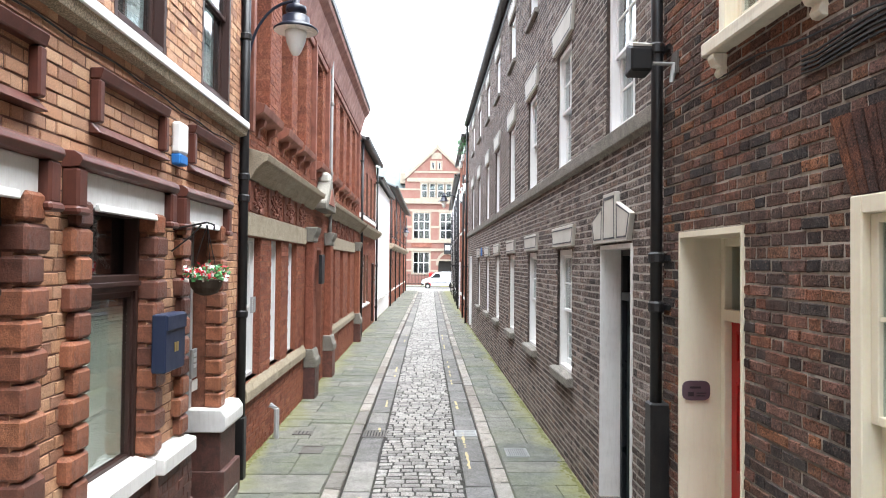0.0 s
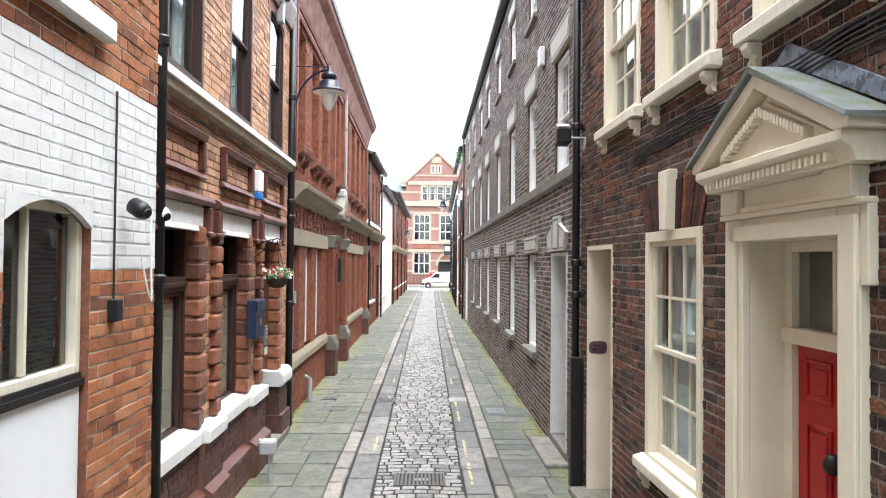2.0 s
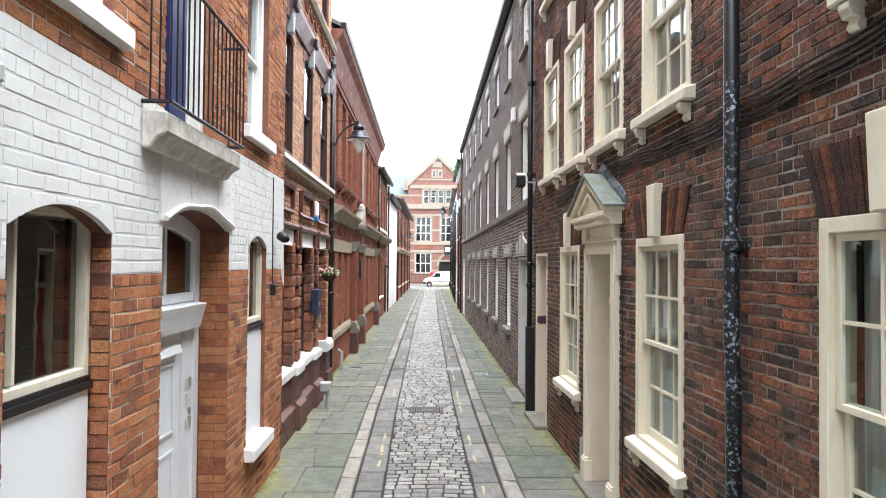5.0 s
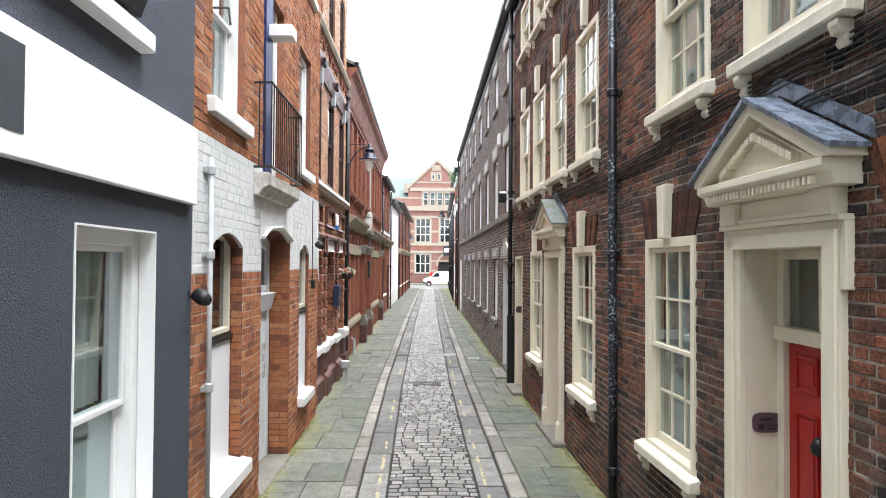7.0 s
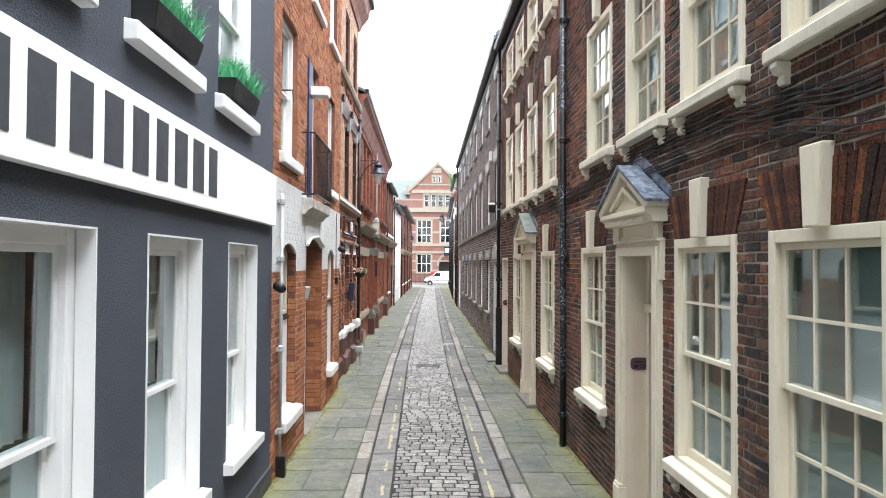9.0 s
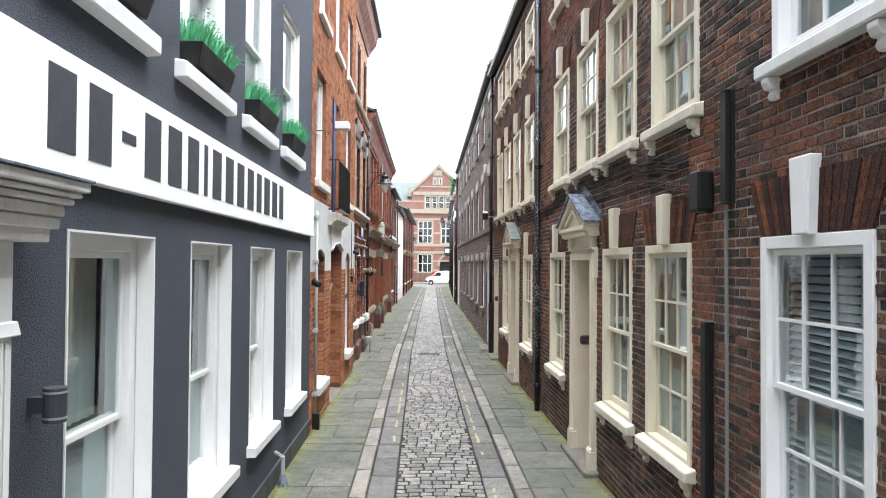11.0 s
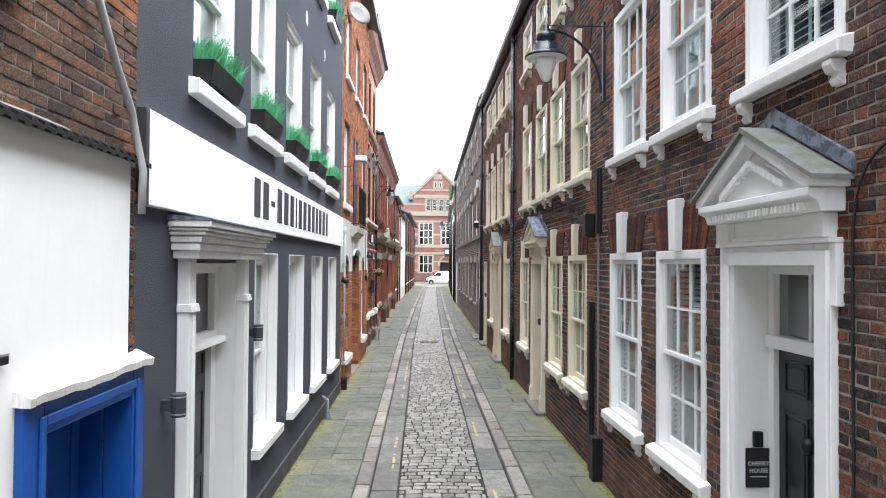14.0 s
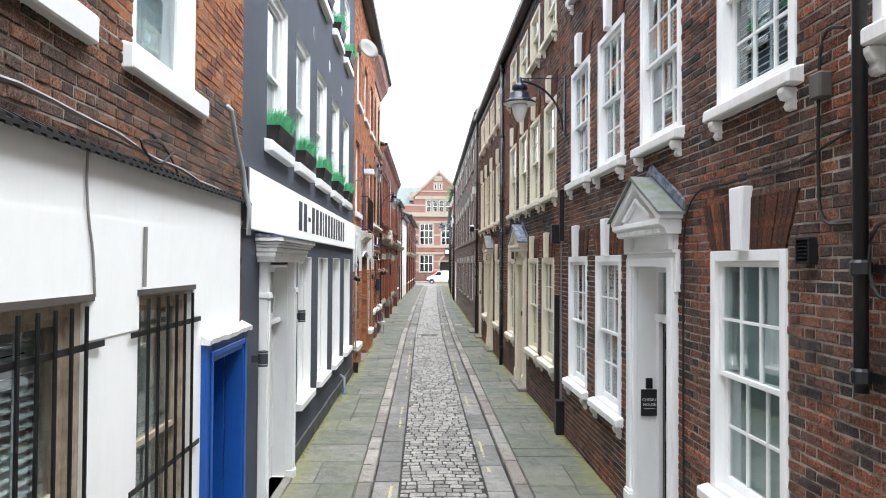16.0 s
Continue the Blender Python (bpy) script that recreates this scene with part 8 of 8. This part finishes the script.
wall_cable(r0, [(-10.25, 3.2, 0.03), (-10.26, 1.6, 0.03), (-10.25, 0.6, 0.03)], "cable_grey", 0.014, "thin grey conduit running down the brick")
solid("junction_box", G().box(-0.06, 0.06, -0.08, 0, 4.05, 4.20), "cast_iron", r0.at(-17.60, -0.29), "small rusty junction box with cables", "junction box", "junction boxes", bevel=0.01)
vt = thing("wall_vent", r0.at(-17.43, -0.05), "small black slatted wall vent", "vent")
part("frame", G().ring(-0.075, 0.075, 2.86, 3.02, 0.012, -0.06, 0), "black_plastic", vt)
for k in range(6):
    part("slat", G().run([(-0.055, 2.875 + 0.022 * k), (-0.02, 2.890 + 0.022 * k), (-0.02, 2.893 + 0.022 * k), (-0.055, 2.878 + 0.022 * k)], -0.063, 0.063), "black_plastic", vt)
part("backing", G().box(-0.063, 0.063, -0.01, 0, 2.872, 3.008), "black_plastic", vt)
ck = thing("cable_coil", r0.at(-18.16, 0.08), "loop of black cable hung on the wall", "cable")
for k in range(3):
    part("loop", G().tube([(0.02 * k + 0.13 * math.cos(a), -0.05 - 0.01 * k, 2.75 + 0.19 * math.sin(a)) for a in [6.283 * i / 16 for i in range(17)]], 0.008, 5), "cable_black", ck)


def cheek_plaque(f, y_edge, z, depth, w, h, mat, label, bars):
    """A plaque on the side of a doorway that faces the camera's way: runs in depth."""
    t = thing("plaque", f.at(y_edge, z), label, "plaque", "door plaques")
    n = 18
    g = G()
    ring = [(0.5 * w * math.copysign(abs(math.cos(a)) ** 0.45, math.cos(a)), 0.5 * h * math.copysign(abs(math.sin(a)) ** 0.6, math.sin(a))) for a in [2 * math.pi * i / n for i in range(n)]]
    g.add([(0.0, depth + y, z0) for y, z0 in ring] + [(0.012, depth + y, z0) for y, z0 in ring], [tuple(range(n)), tuple(range(2 * n - 1, n - 1, -1))] + [((i + 1) % n, i, i + n, (i + 1) % n + n) for i in range(n)])
    part("plate", g, mat, t)
    for y0, y1, z0, z1 in bars:
        part("bar", G().box(0.012, 0.0145, depth + y0, depth + y1, z0, z1), "plaque_ink", t)
    return t


bars = [(-0.05, 0.03, 0.015, 0.03), (-0.06, -0.02, -0.04, -0.01), (0.0, 0.07, -0.02, -0.013), (0.0, 0.06, -0.04, -0.033)]
cheek_plaque(r1, -5.41, 1.66, 0.13, 0.19, 0.13, "plaque", "oval dark mauve slate plaque with engraving", bars)
cheek_plaque(r1, 4.985, 1.72, 0.10, 0.20, 0.14, "plaque", "oval dark mauve slate plaque beside cream doorway", bars)
ch = thing("sign", r0.at(-14.12, 1.36), "black house name sign with white lettering", "sign")
part("board", G().box(0.0, 0.012, 0.03, 0.21, -0.16, 0.12), "sign_black", ch, bevel=0.003)
part("keypad", G().box(0.0, 0.03, 0.08, 0.15, 0.13, 0.24), "black_plastic", ch, bevel=0.006)
for k, word in enumerate(("CHERRY", "HOUSE")):
    cu = bpy.data.curves.new("lettering", "FONT")
    cu.body, cu.size, cu.align_x, cu.align_y, cu.extrude = word, 0.042, "CENTER", "CENTER", 0.0008
    cu.materials.append(MATS["sign_white"])
    o = new("lettering", cu)
    o.parent = ch
    o.matrix_basis = Matrix(((0, 0, 1, 0.0135), (1, 0, 0, 0.12), (0, 1, 0, 0.01 - 0.05 * k), (0, 0, 0, 1)))
part("rule", G().box(0.012, 0.0135, 0.06, 0.18, -0.085, -0.08), "sign_white", ch)

# camera and bracket by the black pipe, alarm box, blue sign, plant in the gutter
cc = thing("security_light", r1.at(5.10, 4.10), "black floodlight camera on a steel bracket", "floodlight")
part("arm", G().tube([(0, 0, -0.02), (0, -0.22, -0.02)], 0.014, 8).tube([(0, -0.02, -0.02), (0, -0.04, -0.16)], 0.02, 8), "steel", cc)
part("plate", G().box(-0.06, 0.06, -0.02, 0, -0.10, 0.07), "cast_iron", cc, bevel=0.005)
part("housing", G().prism([(-0.09, -0.11), (0.07, -0.09), (0.08, 0.08), (-0.06, 0.13)], -0.36, -0.20), "black_plastic", cc, bevel=0.015)
part("front_glass", G().prism([(-0.06, 0.132), (0.07, 0.085), (0.08, 0.10), (-0.05, 0.15)], -0.35, -0.21), "lamp_glass", cc)
ab = thing("alarm_box", r2.at(8.05), "white burglar alarm box high on grey-brown brick", "alarm box", "alarm boxes")
part("body", G().box(-0.12, 0.12, -0.09, 0, 5.72, 6.02), "white_paint", ab, bevel=0.02)
solid("wall_sign", G().box(-0.18, 0.18, -0.06, -0.046, 2.86, 3.12), "sign_blue", r2.at(22.2), "small blue sign on the grey-brown front", "sign", bevel=0.004)
pl = thing("wall_plant", f8.at(30.7, 8.1), "leafy plant growing out of the gutter", "plant")
rnd = random.Random(91)
g = G()
for _ in range(420):
    q = rnd.uniform(0, 6.283)
    r = 0.42 * math.sqrt(rnd.random())
    c = Vector((r * math.cos(q), -0.32 + 0.8 * r * math.sin(q), rnd.uniform(-0.75, 0.45) * (1.1 - r)))
    n1 = Vector((rnd.gauss(0, 1), rnd.gauss(0, 1), rnd.gauss(0.5, 1))).normalized()
    a = n1.orthogonal().normalized() * rnd.uniform(0.03, 0.06)
    b = n1.cross(a) * 0.5
    g.add([c - a, c - b, c + a, c + b], [(0, 1, 2, 3)])
o = part("leaves", g, "leaf", pl)
o["kind"] = "stuff"
part("stem", G().tube([(0, 0, -0.1), (0, -0.2, 0.0), (0.05, -0.35, 0.2)], 0.02, 6), "basket", pl)
for y, z in ((-9.9, 0.35), (-14.9, 0.35)):
    f = r0 if y < -10 else r1
    solid("stub_pipe", G().tube([(0, -0.05, 0.05), (0, -0.05, 0.05 + z), (0, 0.02, 0.12 + z)], 0.022, 8), "cast_iron", f.at(y), "short rusty iron stub pipe at the wall's foot", "pipe", "stub pipes")
solid("stub_pipe", G().tube([(0, -0.05, 0.05), (0, -0.05, 0.55), (0, 0.02, 0.6)], 0.022, 8), "zinc", r1.at(1.55), "short grey stub pipe at the wall's foot", "pipe", "stub pipes")

# ---- small things on the other side ----


def dome_camera(f, y, z, mat, label):
    t = thing("security_camera", f.at(y, z), label, "camera", "security cameras")
    part("mount", G().lathe([(0.05, -0.03), (0.05, 0)], 14), mat, t, at=pose(0, 0, 0, 90, 0, 0))
    part("body", G().lathe([(0.03, 0.0), (0.055, 0.02), (0.058, 0.10), (0.045, 0.14), (0.01, 0.15)], 16), mat, t, at=Matrix.Translation((-0.02, -0.05, 0.02)) @ pose(0, 0, 0, 115, 0, -25), smooth=True)
    part("lens", G().lathe([(0.035, 0.148), (0.03, 0.156), (0.005, 0.158)], 14), "dark_glass_solid", t, at=Matrix.Translation((-0.02, -0.05, 0.02)) @ pose(0, 0, 0, 115, 0, -25))
    return t


dome_camera(l1, -4.45, 2.42, "black_plastic", "black bullet security camera on grey render")
dome_camera(l2, 1.74, 2.98, "black_plastic", "black bullet security camera on whitewashed brick")
dome_camera(l3, 2.62, 3.02, "white_paint", "white security camera below the moulded panels")
wall_cable(l2, [(1.56, 3.7, 0.015), (1.56, 2.9, 0.015), (1.55, 2.3, 0.02)], "cable_black", 0.007, "thin cable dropping to a junction box")
solid("junction_box", G().box(-0.05, 0.05, -0.06, 0, 2.26, 2.40), "black_plastic", l2.at(1.55), "small black junction box on orange brick", "junction box", "junction boxes", bevel=0.008)
wall_cable(l2, [(1.95, 2.65, 0.03), (2.0, 2.45, 0.05), (2.08, 2.35, 0.05), (2.1, 2.5, 0.04), (2.1, 3.0, 0.03)], "sign_white", 0.007, "loose white cable looped beside the drainpipe")
wall_cable(l3, [(2.5, 3.98, 0.02), (5.0, 3.96, 0.02), (7.8, 3.92, 0.02)], r=0.007, label="black cable clipped below the sill band")
wall_cable(l0, [(-20.0, 3.55, 0.03), (-18.2, 3.52, 0.05), (-16.6, 3.42, 0.06), (-15.3, 3.38, 0.05)], "cable_grey", 0.012, "grey cable sagging along the drip course")
wall_cable(l0, [(-18.07, 3.40, 0.05), (-18.06, 3.2, 0.042), (-18.04, 3.02, 0.045), (-17.99, 2.85, 0.045), (-17.96, 2.62, 0.045)], "cable_grey", 0.007, "grey cable hanging down white render")
wall_cable(l0, [(-16.75, 3.35, 0.06), (-17.1, 3.55, 0.06), (-17.5, 3.5, 0.08), (-17.2, 3.42, 0.07), (-16.9, 3.52, 0.06)], "cable_black", 0.008, "tangled black cable on the drip course")
wall_cable(l0, [(-17.32, 3.02, 0.05), (-17.33, 2.65, 0.05)], "cable_grey", 0.012, "short grey conduit above the barred window")
solid("timer_box", G().lathe([(0.02, 0), (0.025, 0.01), (0.02, 0.025)], 12), "cast_iron", l0.at(-17.1, 3.60) @ pose(0, 0, 0, 90, 0, 0), "small dark metal stud on old brick", "stud")
sd = thing("satellite_dish", l2.at(-4.15, 8.05), "dark satellite dish on the brick wall", "satellite dish")
part("arm", G().tube([(0, 0, 0), (0, -0.25, 0.0)], 0.02, 8), "cable_grey", sd)
part("dish", G().lathe([(0.02, 0.0), (0.15, 0.02), (0.27, 0.07), (0.275, 0.075), (0.15, 0.035), (0.02, 0.015)], 22), "cable_grey", sd, at=Matrix.Translation((0, -0.28, 0.02)) @ pose(0, 0, 0, 70, 0, -50), smooth=True)
bt = thing("bent_bracket", l2.at(-3.95, 4.85), "rusty bent iron bracket on orange brick", "bracket")
part("bar", G().tube([(0, 0, 0), (0, -0.14, 0), (0.02, -0.15, -0.14)], 0.012, 6), "cast_iron", bt)
# gas pipe and meter things at the wall's foot
gm = thing("gas_pipe", l3.at(5.35), "grey gas pipe bend with valve box", "pipe")
part("pipe", G().tube([(0, -0.38, 0.05), (0, -0.38, 0.42), (0, -0.34, 0.52), (0, -0.24, 0.55)], 0.03, 8), "zinc", gm)
part("valve_box", G().box(-0.09, 0.09, -0.44, -0.26, 0.40, 0.56), "zinc", gm, bevel=0.02)
gm2 = thing("gas_pipe", l4.at(10.2), "blue-grey gas pipe rising from the pavement", "pipe")
part("pipe", G().tube([(0, -0.12, 0.05), (0, -0.12, 0.50), (0, -0.02, 0.56)], 0.04, 8), "zinc", gm2)
gm3 = thing("gas_pipe", l1.at(-6.9), "grey pipe stub with lead collar on pavement", "pipe")
part("pipe", G().tube([(0, -0.10, 0.05), (0, -0.10, 0.42), (0, 0.0, 0.48)], 0.025, 8), "zinc", gm3)
part("collar", G().lathe([(0.07, 0.06), (0.06, 0.10), (0.03, 0.22)], 10, 0, -0.10, 0), "lead", gm3)
solid("pipe_boot", G().box(-0.06, 0.06, -0.12, 0, 0.06, 0.34), "black_iron", l2.at(-4.05), "black iron drain boot at the wall's corner", "drain boot", bevel=0.01)
vg = thing("wall_vent", l4.at(9.15), "grey louvred wall vent", "vent")
part("frame", G().ring(-0.10, 0.10, 1.95, 2.15, 0.015, -0.02, 0), "zinc", vg)
for k in range(6):
    part("slat", G().box(-0.085, 0.085, -0.015, -0.004, 1.975 + 0.028 * k, 1.990 + 0.028 * k), "zinc", vg)

# ---- in the ground ----


def cover(x, y, w, l, z, mat, label, name, bars_n, along_x=True):
    t = thing(name, Matrix.Translation((x, y, z)), label, "drain cover", "covers in the ground")
    part("frame", G().box(-w / 2, w / 2, -l / 2, -l / 2 + 0.025, -0.02, 0.008).box(-w / 2, w / 2, l / 2 - 0.025, l / 2, -0.02, 0.008).box(-w / 2, -w / 2 + 0.025, -l / 2 + 0.025, l / 2 - 0.025, -0.02, 0.0079).box(w / 2 - 0.025, w / 2, -l / 2 + 0.025, l / 2 - 0.025, -0.02, 0.0079), mat, t)
    # under bars, a near-black plate stands in for the shaded hollow
    part("pit", G().box(-w / 2 + 0.02, w / 2 - 0.02, -l / 2 + 0.02, l / 2 - 0.02, -0.03, 0.001), "tyre" if bars_n else mat, t)
    for k in range(bars_n):
        q = (k + 0.5) / bars_n
        if along_x:
            part("bar", G().box(-w / 2 + 0.025 + (w - 0.05) * (q - 0.3 / bars_n), -w / 2 + 0.025 + (w - 0.05) * (q + 0.3 / bars_n), -l / 2 + 0.02, l / 2 - 0.02, -0.01, 0.007), mat, t)
        else:
            part("bar", G().box(-w / 2 + 0.02, w / 2 - 0.02, -l / 2 + 0.025 + (l - 0.05) * (q - 0.3 / bars_n), -l / 2 + 0.025 + (l - 0.05) * (q + 0.3 / bars_n), -0.01, 0.007), mat, t)
    return t


cover(-0.74, 10.8, 0.36, 0.42, 0.008, "cast_iron", "cast iron gully grate in the gutter", "drain_grate", 7)
cover(0.64, 10.85, 0.34, 0.36, 0.008, "steel", "pale metal gully grate in the gutter", "drain_grate", 6, False)
cover(1.24, 9.45, 0.30, 0.42, PAVE + 0.004, "steel", "ribbed steel cover set in flagstones", "access_cover", 9)
cover(-1.50, 9.55, 0.30, 0.36, PAVE + 0.004, "cast_iron", "dark iron access cover in flagstones", "access_cover", 0)
cover(-1.78, 10.5, 0.28, 0.24, PAVE + 0.004, "cast_iron", "small grated cover in flagstones", "access_cover", 4)
cover(-0.05, 5.75, 0.62, 0.50, 0.022, "cast_iron", "worn iron manhole cover among the setts", "manhole_cover", 12)
cover(0.72, 15.5, 0.25, 0.3, 0.008, "cast_iron", "small iron cover in the gutter", "access_cover", 0)


def paint_dash(s, y0, y1, seed):
    """A worn dash of line paint on the gutter slabs, with ragged edges."""
    rnd = random.Random(seed)
    n = max(2, int((y1 - y0) / 0.06))
    g = G()
    last = None
    for i in range(n + 1):
        y = y0 + (y1 - y0) * i / n
        c, w = road_x(y) + s * 0.64 + rnd.uniform(-0.008, 0.008), 0.042 * rnd.uniform(0.35, 1.0)
        cur = (c - w / 2 - rnd.uniform(0, 0.008), c + w / 2 + rnd.uniform(0, 0.008), y)
        if last and rnd.random() < 0.86:
            g.add([(last[0], last[2], 0.0135), (last[1], last[2], 0.0135), (cur[1], cur[2], 0.0135), (cur[0], cur[2], 0.0135)], [(0, 1, 2, 3)])
        last = cur
    if g.v:
        o = new("road_marking", fast_mesh("road_marking", g.v, g.f, "yellow_paint"))
        tagged(o, "worn yellow parking line dash on gutter slabs", "road marking", "road markings")


rnd = random.Random(33)
for s in (-1, 1):
    y = -16.0
    while y < 26:
        ln = rnd.uniform(0.25, 1.1)
        if rnd.random() < (0.55 if s > 0 else 0.38):
            paint_dash(s, y, y + ln, int(y * 10) + 500)
        y += ln + rnd.uniform(0.15, 0.6)

# weeds, moss and litter along the foot of the walls
for s, line, nm, y0, y1 in ((1, RIGHT_LINE, "moss", -13.0, 30.0), (-1, LEFT_LINE, "moss", -14.0, 24.0)):
    rnd = random.Random(70 + s)
    g = G()
    for _ in range(2600):
        y = rnd.uniform(y0, y1)
        if noise.noise((y * 0.35, s * 7.0, 0)) < rnd.uniform(-0.45, 0.15):
            continue
        d = rnd.expovariate(1 / 0.03)
        if d > 0.42:
            continue
        x = along(line, y) - s * (0.012 + d)
        r, hgt = rnd.uniform(0.010, 0.040) * (1 - min(0.6, d * 2)), rnd.uniform(0.005, 0.016) * (1 - min(0.6, d * 3))
        k = 6
        ring = [(x + r * rnd.uniform(0.6, 1.2) * math.cos(6.283 * i / k), y + r * 1.6 * rnd.uniform(0.6, 1.2) * math.sin(6.283 * i / k), PAVE - 0.002) for i in range(k)]
        g.add(ring + [(x, y, PAVE + hgt)], [(i, (i + 1) % k, k) for i in range(k)])
    o = new("moss", fast_mesh("moss", g.v, g.f, "moss"))
    tagged(o, "yellow-green moss along the foot of the wall", "moss", kind="stuff")

# ---- paving, setts and bricks ----


def build_brickwork():
    for wall, u0, u1, z0, z1, holes, mat, bond, kw in BRICK_JOBS:
        brickwork(wall, u0, u1, z0, z1, holes, mat, bond, **kw)


build_ground_stones()
build_brickwork()
